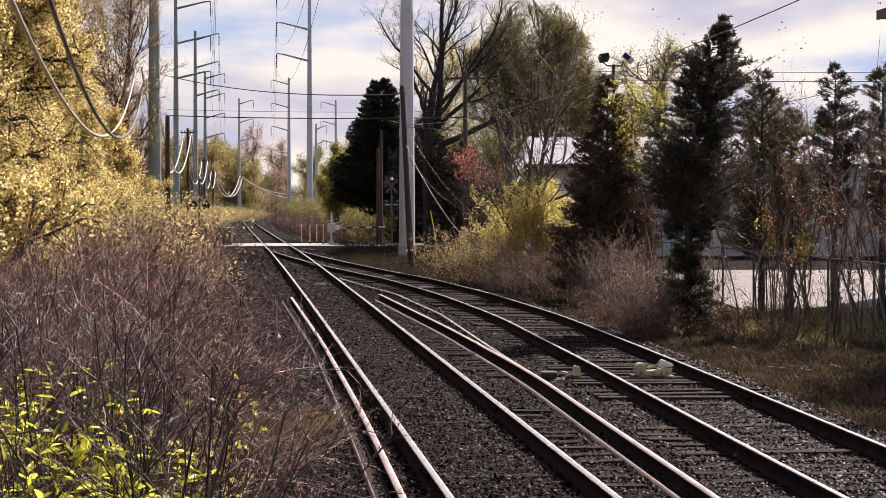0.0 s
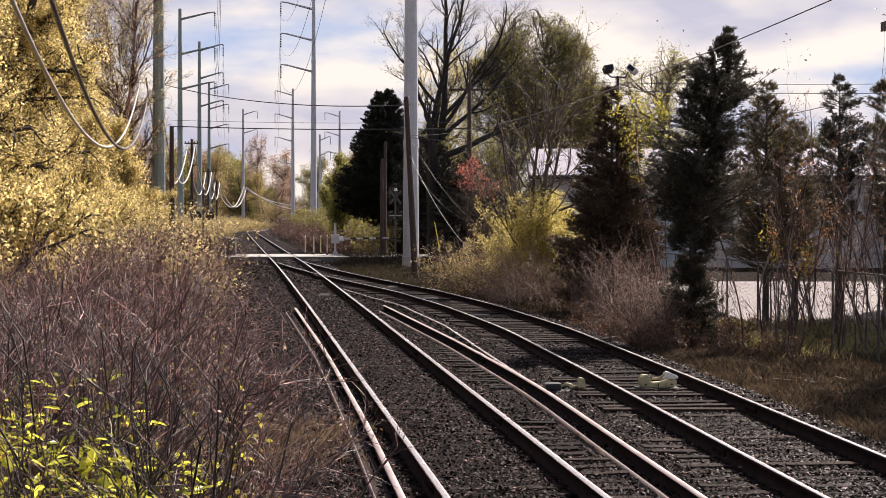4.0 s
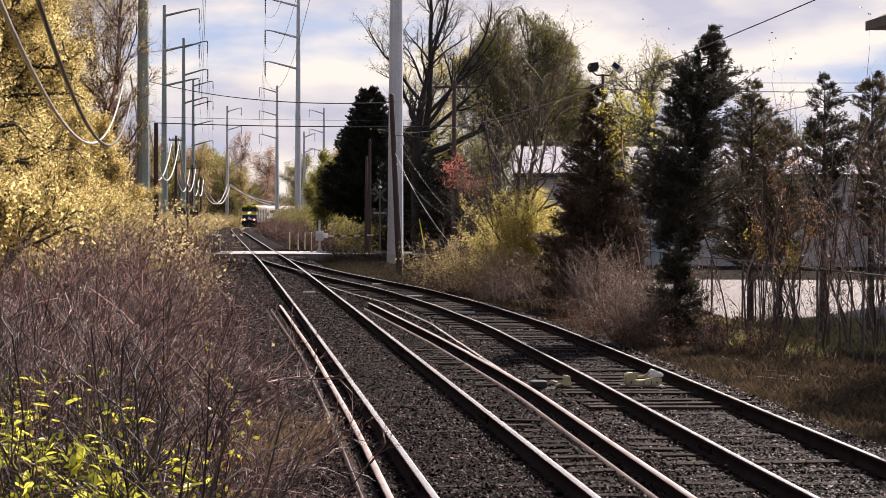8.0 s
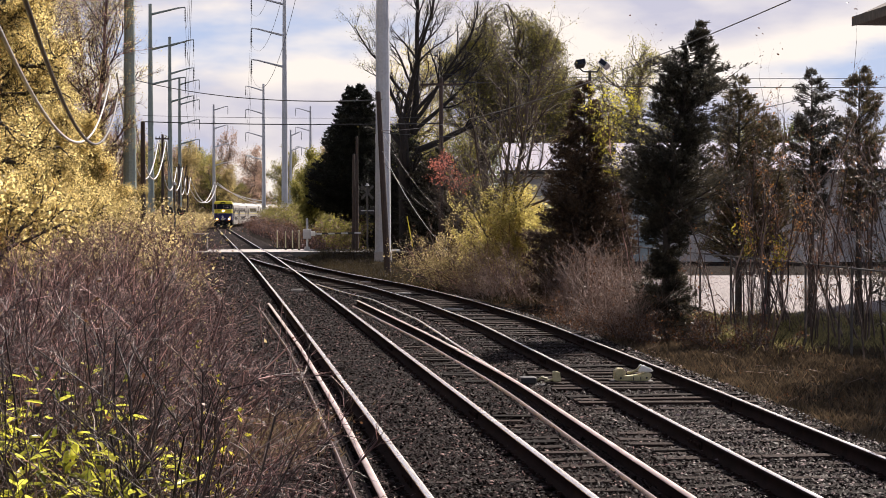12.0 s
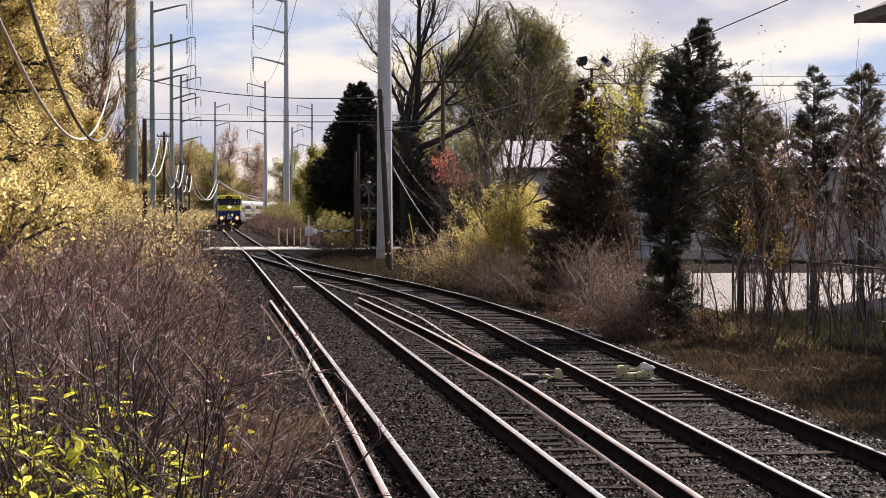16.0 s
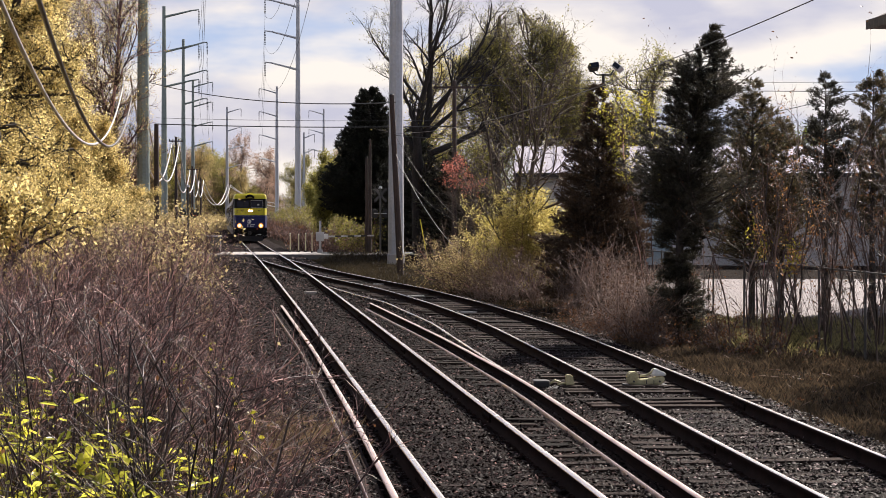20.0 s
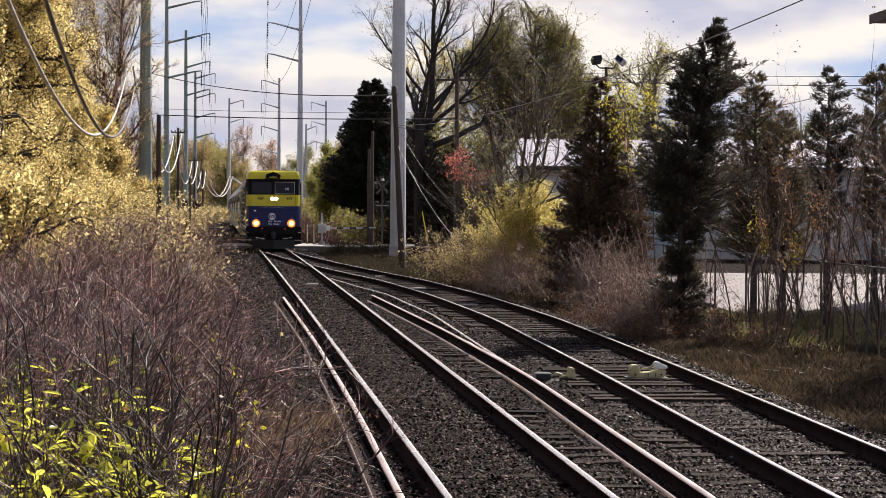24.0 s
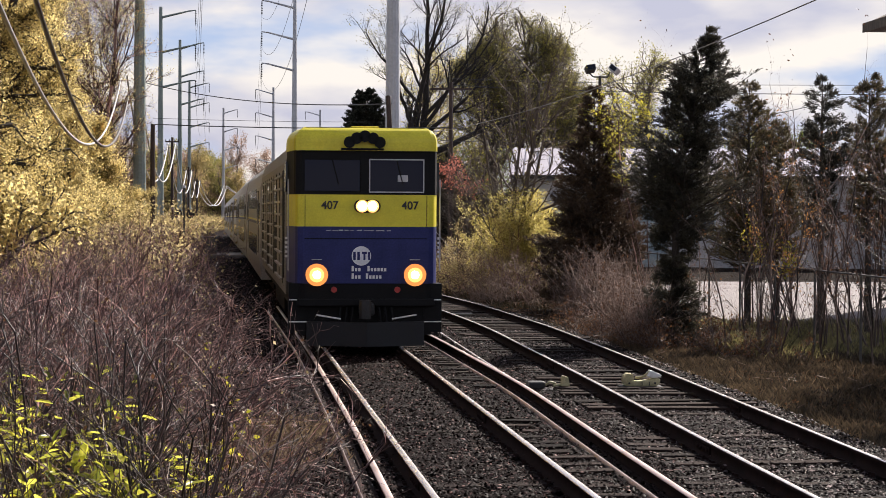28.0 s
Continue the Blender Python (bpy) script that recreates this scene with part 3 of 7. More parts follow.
def cedar(name, seed, height, outline, leaf, label, boughs=420, sprays=15, needles=9, ragged=0.2, low=0.03, lean=0.0, group="", size=1.0):
    """A dense cedar: upswept boughs that end on an outline of (share of the height, half width), each with feathered sprays of needles."""
    rng = np.random.default_rng(seed)
    fs, ws = zip(*outline)
    sway = rng.uniform(0, 6.283, 4)
    weight = np.interp(np.linspace(low, 1, 200), fs, ws) + 0.14
    f = rng.choice(np.linspace(low, 1, 200), boughs, p=weight / weight.sum())
    f = np.minimum(f + rng.normal(0, 0.004, boughs), 0.985)
    a = rng.uniform(0, 6.283, boughs)
    lump = 1 + 0.55 * ragged * (np.sin(f * 31 + 2 * a + sway[0]) + np.sin(f * 17 - a + sway[1]) + 0.8 * np.sin(f * 57 + 3 * a + sway[2]))
    ln = np.interp(f, fs, ws) * lump * rng.uniform(1 - ragged, 1 + 0.5 * ragged, boughs) + 0.05
    out = np.stack([np.cos(a), np.sin(a), np.zeros(boughs)], 1)
    rise = rng.uniform(0.15, 0.75, boughs) * (0.5 + 0.6 * f)
    tip = out * ln[:, None]
    tip[:, 0] += lean * f ** 3
    tip[:, 2] = f * height
    root = np.stack([lean * f ** 3 * 0.8, np.zeros(boughs), np.maximum(0.1, f * height - ln * rise)], 1)
    way = tip - root
    way /= np.linalg.norm(way, axis=1)[:, None]
    thick = 0.004 + 0.016 * ln
    rows = np.concatenate([root, tip, thick[:, None], np.full((boughs, 1), 0.003)], axis=1)
    j = np.repeat(np.arange(boughs), sprays)
    u = rng.uniform(0.12, 1.0, len(j)) ** 0.8
    p = root[j] + (tip - root)[j] * u[:, None]
    side = np.cross(way[j], rng.normal(0, 1, (len(j), 3)))
    side /= np.linalg.norm(side, axis=1)[:, None] + 1e-9
    d = way[j] + side * rng.uniform(0.2, 1.0, (len(j), 1)) + [0, 0, 0.25]
    d /= np.linalg.norm(d, axis=1)[:, None]
    sl = (0.10 + 0.32 * ln[j] * (1.05 - u)) * rng.uniform(0.6, 1.25, len(j))
    k = np.repeat(np.arange(len(j)), needles)
    q = p[k] + d[k] * (sl[k] * rng.uniform(0, 1, len(k)))[:, None] + rng.normal(0, 0.018, (len(k), 3))
    e = d[k] + rng.normal(0, 0.42, (len(k), 3))
    e /= np.linalg.norm(e, axis=1)[:, None]
    w = np.cross(e, rng.normal(0, 1, (len(k), 3)))
    w /= np.linalg.norm(w, axis=1)[:, None] + 1e-9
    s = size * rng.uniform(0.6, 1.4, (len(k), 1))
    v = np.stack([q - w * s * 0.0105, q + e * s * 0.064, q + w * s * 0.0105], axis=1).reshape(-1, 3)
    ob = empty(name)
    link("trunk", np_mesh("trunk", *sticks([(0, 0, -0.1, 0, 0, height * 0.55, 0.027 * height ** 0.7, 0.016 * height ** 0.7), (0, 0, height * 0.55, lean, 0, height * 0.99, 0.016 * height ** 0.7, 0.004)], 8), smooth=True), "bark", ob)
    link("branchwork", np_mesh("branchwork", *sticks(rows, 4)), "bark", ob)["kind"] = "stuff"
    link("crown", np_mesh("crown", v, np.arange(len(v)).reshape(-1, 3)), leaf, ob)
    return tagged(ob, label, "tree", group)


def wire(name, points, r, material, parent=None, label="", category="", sides=5):
    p = np.array(points, dtype=float)
    d = np.gradient(p, axis=0)
    d /= np.linalg.norm(d, axis=1)[:, None]
    u = np.cross(d, [0.0, 0.0, 1.0])
    u /= np.linalg.norm(u, axis=1)[:, None] + 1e-9
    w = np.cross(u, d)
    ang = np.arange(sides) * 2 * np.pi / sides
    v = (p[:, None] + r * (u[:, None] * np.cos(ang)[None, :, None] + w[:, None] * np.sin(ang)[None, :, None])).reshape(-1, 3)
    i = np.arange(sides)
    quad = np.stack([i, (i + 1) % sides, sides + (i + 1) % sides, sides + i], axis=1)
    f = (np.arange(len(p) - 1)[:, None, None] * sides + quad[None]).reshape(-1, 4)
    ob = link(name, np_mesh(name, v, f, smooth=True), material, parent)
    return tagged(ob, label, category) if label else ob


def sag(a, b, drop, n=24):
    """Points of a hanging line between two places."""
    a, b = np.array(a, float), np.array(b, float)
    return [tuple(a + (b - a) * i / n - np.array([0, 0, 4 * drop * (i / n) * (1 - i / n)])) for i in range(n + 1)]


# ---- the lie of the line ----
STEP = 1.0
_y = np.arange(-40, 700, STEP)
_slope = np.interp(_y, [-40, 0, 40, 100, 120, 290, 340, 390, 440, 520, 700], [-0.107, -0.107, -0.108, -0.1135, -0.111, -0.111, -0.07, 0.0, 0.05, 0.14, 0.34])
_x = np.concatenate([[0], np.cumsum((_slope[1:] + _slope[:-1]) / 2 * STEP)])
_x = _x - np.interp(17.3, _y, _x) + 0.83
_s = np.concatenate([[0], np.cumsum(np.hypot(np.diff(_x), STEP))])
_s = _s - np.interp(0.0, _y, _s)


def main_x(y):
    return float(np.interp(y, _y, _x))


def line_z(y):
    """Level of the rails: flat by the station, then a gentle fall."""
    return -0.0046 * np.clip(np.asarray(y, dtype=float) - 98, 0, 400)


def on_line(s):
    """The place on the main line s metres along it."""
    y = float(np.interp(s, _s, _y))
    return main_x(y), y


_sep_y = [-20, 10, 20.5, 31, 44, 54, 64, 72, 80, 88, 95, 101]
_sep = [3.2, 3.45, 3.62, 3.87, 4.1, 3.86, 3.25, 2.3, 1.47, 0.78, 0.3, 0.0]


def _smooth_sep():
    ys = np.arange(-20, 101.5, 0.5)
    v = np.interp(ys, _sep_y, _sep)
    k = np.hanning(19)
    return ys, np.convolve(np.pad(v, 9, mode="edge"), k / k.sum(), mode="valid")


_sy, _sv = _smooth_sep()


def siding_x(y):
    return main_x(y) + float(np.interp(y, _sy, _sv))

# ---- ground, ballast, tracks ----
def ground_z(x, y):
    """Height of the ground: level by the line, banks away from it."""
    c = np.interp(y, _y, _x)
    off = np.asarray(x) - c
    z = -0.42 + 0.0 * off + line_z(y)
    z = z + np.clip((off - 8) / 40, 0, 1) * 0.5 * np.clip((np.asarray(y) - 110) / 60, 0, 1)
    z = z + np.clip((np.asarray(y) - 150) / 60, 0, 1) * np.clip((off - 3.2) / 4, 0, 1) * 1.5
    z = z + 0.34 * np.clip(2.0 - np.abs(np.asarray(y) - 117.7) / 8.0, 0, 1) * np.clip(np.abs(off) - 3.0, 0, 1)
    z = z + np.clip((np.asarray(y) - 20) / 60, 0, 1) * np.clip((-off - 6) / 10, 0, 1) * 0.5
    return z


def terrain():
    xs = np.concatenate([np.linspace(-900, -90, 20), np.linspace(-80, 60, 141), np.linspace(70, 900, 20)])
    ys = np.concatenate([np.linspace(-60, 0, 12), np.linspace(2, 150, 120), np.linspace(153, 420, 90), np.linspace(440, 1500, 22), [2500, 4500]])
    gx, gy = np.meshgrid(xs, ys)
    rng = np.random.default_rng(3)
    gz = ground_z(gx, gy) + rng.normal(0, 0.02, gx.shape) * (np.abs(gx - np.interp(gy, _y, _x)) > 4)
    v = np.stack([gx.ravel(), gy.ravel(), gz.ravel()], axis=1)
    w = len(xs)
    i = np.arange((len(ys) - 1) * w).reshape(-1, w)[:, :-1].ravel()
    ob = link("ground", np_mesh("ground", v, np.stack([i, i + 1, i + w + 1, i + w], axis=1), True), "earth")
    tagged(ob, "dark brown earth with leaf litter beside the tracks", "ground", kind="structure")


terrain()


def ballast_bed():
    """The stone bed under both tracks, with sloping shoulders."""
    ys = np.concatenate([np.arange(-18, 110, 0.5), np.arange(110, 560, 4)])
    rng = np.random.default_rng(5)
    v, n = [], 0
    for y in ys:
        c = main_x(y)
        r = siding_x(y) + 1.45 if y < 101 else c + 2.2
        r = max(r, c + 2.2)
        row = [(c - 3.6, -0.50), (c - 2.5, -0.24)]
        for k in range(13):
            row.append((c - 2.2 + (r - c + 2.2) * k / 12, -0.197))
        row += [(r + 0.2, -0.28), (r + 0.6, -0.50)]
        n = len(row)
        v += [(x, y, z + float(line_z(y)) + rng.normal(0, 0.012)) for x, z in row]
    v = np.array(v)
    i = np.arange((len(ys) - 1) * n).reshape(-1, n)[:, :-1].ravel()
    ob = link("ballast", np_mesh("ballast", v, np.stack([i, i + 1, i + n + 1, i + n], axis=1), True), "ballast")
    tagged(ob, "dark grey crushed stone bed under the tracks", "ballast", kind="structure")


ballast_bed()


def stones_loose():
    """Single stones of the bed where it lies nearest."""
    rng = np.random.default_rng(8)
    n = 300000
    y = np.where(rng.random(n) < 0.8, 13 + 49 * rng.random(n) ** 1.5, 40 + 75 * rng.random(n))
    c = np.interp(y, _y, _x)
    right = c + np.maximum(np.interp(y, _sy, _sv) + 1.6, 2.2)
    lo = c - 2.5 - np.abs(rng.normal(0, 0.45, n))
    x = lo + (right - lo) * rng.random(n)
    edge = np.clip((c - 2.2 - x) / 0.7, 0, 1)
    z = line_z(y) - 0.183 - edge * 0.07 + rng.normal(0, 0.012, n)
    sc = (0.009 + 0.025 * rng.random((n, 1, 1)) ** 1.7) * np.clip(y / 50, 1, 2)[:, None, None]
    base = np.array([(1, 0, 0), (0, 1, 0), (-1, 0, 0), (0, -1, 0), (0.15, 0.1, 0.8)])
    jit = base[None] * rng.uniform(0.55, 1.25, (n, 5, 1)) + rng.normal(0, 0.12, (n, 5, 3))
    a, b = rng.uniform(0, 6.283, n), rng.normal(0, 0.5, n)
    ca, sa, cb, sb = np.cos(a), np.sin(a), np.cos(b), np.sin(b)
    px, py, pz = jit[..., 0], jit[..., 1], jit[..., 2]
    pz = pz * 0.7
    py, pz = py * cb[:, None] - pz * sb[:, None], py * sb[:, None] + pz * cb[:, None]
    px, py = px * ca[:, None] - py * sa[:, None], px * sa[:, None] + py * ca[:, None]
    v = np.stack([px, py, pz], axis=2) * sc + np.stack([x, y, z], axis=1)[:, None, :]
    f = np.array([(0, 1, 4), (1, 2, 4), (2, 3, 4), (3, 0, 4)])
    newer = x + rng.normal(0, 0.25, n) > c + np.interp(y, _sy, _sv) - 1.3
    for rows, material, label in ((~newer, "stones", "loose brown-black crushed stones between the rails"), (newer, "stones_grey", "loose grey crushed stones along the siding, pale ones for glints")):
        k = int(rows.sum())
        faces = (np.arange(k)[:, None, None] * 5 + f[None]).reshape(-1, 3)
        ob = link("ballast_stones", np_mesh("ballast_stones", v[rows].reshape(-1, 3), faces), material)
        tagged(ob, label, "gravel", kind="stuff")


stones_loose()

RAIL = [(-0.068, -0.170), (0.068, -0.170), (0.068, -0.160), (0.012, -0.145), (0.010, -0.045), (0.039, -0.032), (0.039, -0.012), (0.030, -0.001), (0.0, 0.0), (-0.030, -0.001), (-0.039, -0.012), (-0.039, -0.032), (-0.010, -0.045), (-0.012, -0.145), (-0.068, -0.160)]


def rail(name, points, head, parent=None, lift=0.0, turn=0.0, worn=(6, 9)):
    """A flat-bottomed rail swept along points; its running surface may be bright."""
    k = len(RAIL)
    ct, st = math.cos(turn), math.sin(turn)
    prof = [(u * ct - (w + 0.085) * st, u * st + (w + 0.085) * ct - 0.085) for u, w in RAIL]
    v = []
    for i, (x, y) in enumerate(points):
        j, h = max(0, i - 1), min(len(points) - 1, i + 1)
        dx, dy = points[h][0] - points[j][0], points[h][1] - points[j][1]
        ln = math.hypot(dx, dy)
        nx, ny = dy / ln, -dx / ln
        v += [(x + nx * u, y + ny * u, w + lift + float(line_z(y))) for u, w in prof]
    f, mats = [], []
    for i in range(len(points) - 1):
        for j in range(k):
            a, b = i * k + j, i * k + (j + 1) % k
            f.append((a, b, b + k, a + k))
            mats.append(1 if worn[0] <= j <= worn[1] else 0)
    me = np_mesh(name, np.array(v), np.array(f))
    me.materials.append(M["rail_rust"])
    me.materials.append(M[head])
    me.polygons.foreach_set("material_index", np.array(mats, dtype=np.int32))
    end = bmesh.new()
    end.from_mesh(me)
    end.verts.ensure_lookup_table()
    end.faces.new([end.verts[i] for i in range(k)][::-1])
    end.faces.new([end.verts[len(v) - k + i] for i in range(k)])
    end.to_mesh(me)
    end.free()
    ob = new(name, me)
    if parent is not None:
        ob.parent = parent
    return ob


def offset_line(fx, off, y0, y1, step):
    ys = np.arange(y0, y1 + 0.01, step)
    out = []
    for y in ys:
        m = (fx(y + 0.5) - fx(y - 0.5))
        c = 1 / math.hypot(1, m)
        out.append((fx(y) + off * c, y - off * m * c))
    return out


G = 0.7175 + 0.036
main_track = tagged(empty("main_track"), "main railway track with polished rails on timber ties", "railway track", kind="structure")
siding_track = tagged(empty("siding_track"), "rusty siding track curving in to a turnout", "railway track", kind="structure")
for side in (-1, 1):
    rail("rail", offset_line(main_x, side * G, -18, 130, 1.0) + offset_line(main_x, side * G, 134, 540, 6.0), "rail_head", main_track)
rail("rail", offset_line(siding_x, G, -18, 100, 1.0), "rail_head", siding_track, worn=(7, 8))
rail("rail", offset_line(siding_x, -G, -18, 98, 1.0), "rail_head", siding_track, worn=(7, 8))


def ties():
    rng = random.Random(4)
    bm = box_bm(-1.3, 1.3, -0.115, 0.115, -0.18, 0.0, bevel=0.012)
    me = bm_mesh("tie", bm)
    me.materials.append(M["tie_wood"])
    bm = bmesh.new()
    for s in (-1, 1):
        box(bm, s * G - 0.17, s * G + 0.17, -0.09, 0.09, -0.001, 0.014)
        for u in (-0.1, 0.1):
            for w in (-0.05, 0.05):
                box(bm, s * G + u - 0.02, s * G + u + 0.02, w - 0.02, w + 0.02, 0.01, 0.045)
    plate = bm_mesh("tie_plates", bm)
    plate.materials.append(M["rail_rust"])
    for fx, holder, y0, y1, sunk in ((main_x, main_track, -16, 112, 0.036), (siding_x, siding_track, -16, 80, 0.004)):
        y = y0
        while y < y1:
            m = fx(y + 0.5) - fx(y - 0.5)
            bare = 0.022 if fx is siding_x and (27.5 < y < 34 or y > 42) and rng.random() < 0.72 else (0.014 if rng.random() < 0.3 else -0.012)
            ob = new("tie", me)
            ob.parent = holder
            ob.matrix_local = pose(fx(y) + rng.uniform(-0.06, 0.06), y, float(line_z(y)) - 0.165 - sunk + bare + rng.uniform(-0.01, 0.01), 0, rng.uniform(-0.5, 0.5), -math.degrees(math.atan(m)) + rng.uniform(-1.5, 1.5))
            pl = new("tie_plates", plate)
            pl.parent = holder
            pl.matrix_local = pose(fx(y), y, float(line_z(y)) - 0.184, 0, 0, -math.degrees(math.atan(m)))
            y += rng.uniform(0.50, 0.56)
    end = bm_mesh("tie", box_bm(-0.27, 0.27, -0.1, 0.1, -0.1, 0.0, bevel=0.012))
    end.materials.append(M["tie_wood"])
    for fx, off, y0, y1, holder in ((main_x, 1.18, 19.2, 26.5, main_track), (main_x, 1.5, 31, 40, main_track), (siding_x, -1.12, 19.5, 24.2, siding_track)):
        y = y0
        while y < y1:
            ob = new("tie", end)
            ob.parent = holder
            ob.matrix_local = pose(fx(y) + off + rng.uniform(-0.14, 0.14), y, -0.163 + rng.uniform(-0.012, 0.014), rng.uniform(-2, 2), rng.uniform(-2, 2), 6 + rng.uniform(-4, 4))
            y += rng.uniform(0.48, 0.62)


ties()

# ---- loose rails and track fittings ----
def loose_rail(p, label, turn=0.0, lift=0.0, head="rail_worn"):
    ys = np.arange(p[0][1], p[-1][1] + 0.01, 1.0)
    xs = np.interp(ys, [q[1] for q in p], [q[0] for q in p])
    k = np.hanning(9)
    xs = np.convolve(np.pad(xs, 4, mode="reflect", reflect_type="odd"), k / k.sum(), mode="valid")
    ob = tagged(empty("loose_rail"), label, "rail", "spare rails")
    points = list(zip(xs, ys))
    cut = len(points) * 3 // 5
    rail("length_of_rail", points[:cut + 1], head, ob, lift, turn)
    rail("length_of_rail", points[cut:], head, ob, lift - 0.002, turn)
    x, y = points[cut]
    m = (points[cut + 1][0] - points[cut - 1][0]) / 2
    j = part("joint_bar", box_bm(-0.05, 0.05, -0.3, 0.3, -0.05, 0.04, bevel=0.008), "rail_rust", ob)
    j.matrix_local = pose(x, y, lift - 0.095, 0, math.degrees(-turn), -math.degrees(math.atan(m)))
    return ob


loose_rail([(0.75, 6), (-0.33, 17.3), (-1.06, 24.9), (-2.33, 37), (-4.27, 54)], "rusty spare rail with a pale worn head beside the main track", lift=-0.06)
loose_rail([(0.58, 6), (-0.5, 17.3), (-1.23, 24.9), (-2.48, 37), (-4.38, 53)], "rusty spare rail lying on its side in the ballast", turn=1.3, lift=-0.10)
loose_rail([(3.4, 6), (2.53, 17.3), (2.08, 22.3), (1.45, 29.6), (0.19, 40.2), (-1.85, 55.3)], "long rusty spare rail lying between the two tracks", lift=-0.03)
loose_rail([(3.28, 6), (2.38, 17.3), (1.93, 22.3), (1.3, 29.6), (0.05, 40.2), (-1.95, 54.8)], "dull rail on its side along the spare rail", turn=1.2, lift=-0.11)


def loose_boards():
    for x, y, ln, rz in ((-4.1, 64.2, 0.42, 4), (0.9, 52.0, 0.5, 12), (-1.9, 71.0, 0.55, 20), (-0.55, 61.5, 0.5, 14)):
        ob = tagged(empty("loose_board", pose(x, y, -0.15, 0, 0, rz)), "short pale weathered board lying between the rails", "board", "loose boards on the track")
        part("plank", box_bm(-ln / 2, ln / 2, -0.11, 0.11, -0.03, 0.03, bevel=0.006), "concrete", ob)
        for u in (-0.38, 0.38):
            part("spike", rod_bm((u * ln, 0, 0.028), (u * ln, 0, 0.045), 0.018, None, 6), "rail_rust", ob)


loose_boards()


def point_rod():
    ob = tagged(empty("operating_rod"), "long thin steel rod running to the derail", "rod")
    p = [(-3.65, 67.5), (-2.5, 61.5), (-1.39, 56.3), (-0.05, 46.3), (0.99, 34.9), (1.42, 30.5)]
    wire("shaft", [(x, y, -0.1) for x, y in p], 0.028, "rail_head", ob)
    for k in range(1, 22):
        y = 67.5 - k * 1.68
        x = float(np.interp(-y, [-q[1] for q in p], [q[0] for q in p]))
        bm = box_bm(x - 0.06, x + 0.06, y - 0.04, y + 0.04, -0.2, -0.11)
        part("guide", bm, "dark_metal", ob)


point_rod()


def derail():
    ob = tagged(empty("derail", pose(3.40, 31.0, -0.15, 0, 0, 4)), "cream-yellow derail block clamped against the siding rail", "derail")
    bm = bmesh.new()
    prism(bm, [(-0.24, 0.0), (0.24, 0.0), (0.28, 0.05), (0.29, 0.12), (0.23, 0.125), (0.05, 0.085), (-0.10, 0.075), (-0.15, 0.09), (-0.22, 0.10)], "y", -0.15, 0.10)
    bmesh.ops.bevel(bm, geom=list(bm.edges), offset=0.014, segments=2, affect="EDGES")
    part("body", bm, "yellow_paint", ob)
    bm = bmesh.new()
    prism(bm, [(-0.29, 0.0), (-0.17, 0.0), (-0.13, 0.10), (-0.14, 0.18), (-0.19, 0.205), (-0.28, 0.19), (-0.31, 0.10)], "y", -0.13, 0.12)
    bmesh.ops.bevel(bm, geom=list(bm.edges), offset=0.018, segments=2, affect="EDGES")
    part("hinge_block", bm, "yellow_paint", ob)
    bm = bmesh.new()
    for a, b in (((-0.10, -0.04, 0.13), (0.0, -0.05, 0.14)), ((0.0, -0.05, 0.14), (0.07, -0.05, 0.18)), ((0.07, -0.05, 0.18), (0.13, -0.04, 0.235))):
        rod(bm, a, b, 0.02, None, 8)
    part("lever", bm, "yellow_paint", ob)
    bm = bmesh.new()
    prism(bm, [(0.06, 0.145), (0.18, 0.13), (0.33, 0.14), (0.32, 0.185), (0.24, 0.21), (0.17, 0.25), (0.11, 0.245), (0.10, 0.19)], "y", -0.10, 0.10)
    bmesh.ops.bevel(bm, geom=list(bm.edges), offset=0.02, segments=3, affect="EDGES")
    part("flap", bm, "white_paint", ob, "pale weathered flap over the rail head")
    for x in (-0.02, 0.10):
        part("seam", box_bm(x, x + 0.012, -0.158, -0.148, 0.01, 0.07), "dark_metal", ob)
    for x in (-0.22, 0.2):
        part("bolt", rod_bm((x, -0.16, 0.05), (x, -0.145, 0.05), 0.018, None, 6), "dark_metal", ob)
    part("base_plate", box_bm(-0.36, 0.32, -0.2, 0.2, -0.03, -0.002), "dark_metal", ob)
    ob = tagged(empty("switch_machine", pose(1.97, 30.7, -0.16, 0, 0, 5)), "small dark track machine with a cream cover plate", "machine")
    bm = bmesh.new()
    prism(bm, [(0.11, 0.02), (0.25, 0.02), (0.22, 0.17), (0.12, 0.19)], "y", -0.07, 0.07)
    bmesh.ops.bevel(bm, geom=list(bm.edges), offset=0.012, segments=2, affect="EDGES")
    part("cover", bm, "yellow_paint", ob)
    part("housing", box_bm(-0.42, -0.16, -0.14, 0.14, -0.02, 0.10, bevel=0.03), "dark_metal", ob)
    bm = bmesh.new()
    for a, b in (((-0.14, 0, 0.04), (-0.06, -0.02, 0.09)), ((-0.06, -0.02, 0.09), (0.03, -0.02, 0.06)), ((-0.02, -0.04, 0.03), (0.12, 0, 0.05))):
        rod(bm, a, b, 0.018, None, 8)
    part("crank", bm, "yellow_paint", ob)
    part("base_plate", box_bm(-0.5, 0.34, -0.2, 0.2, -0.05, -0.021), "dark_metal", ob)


derail()


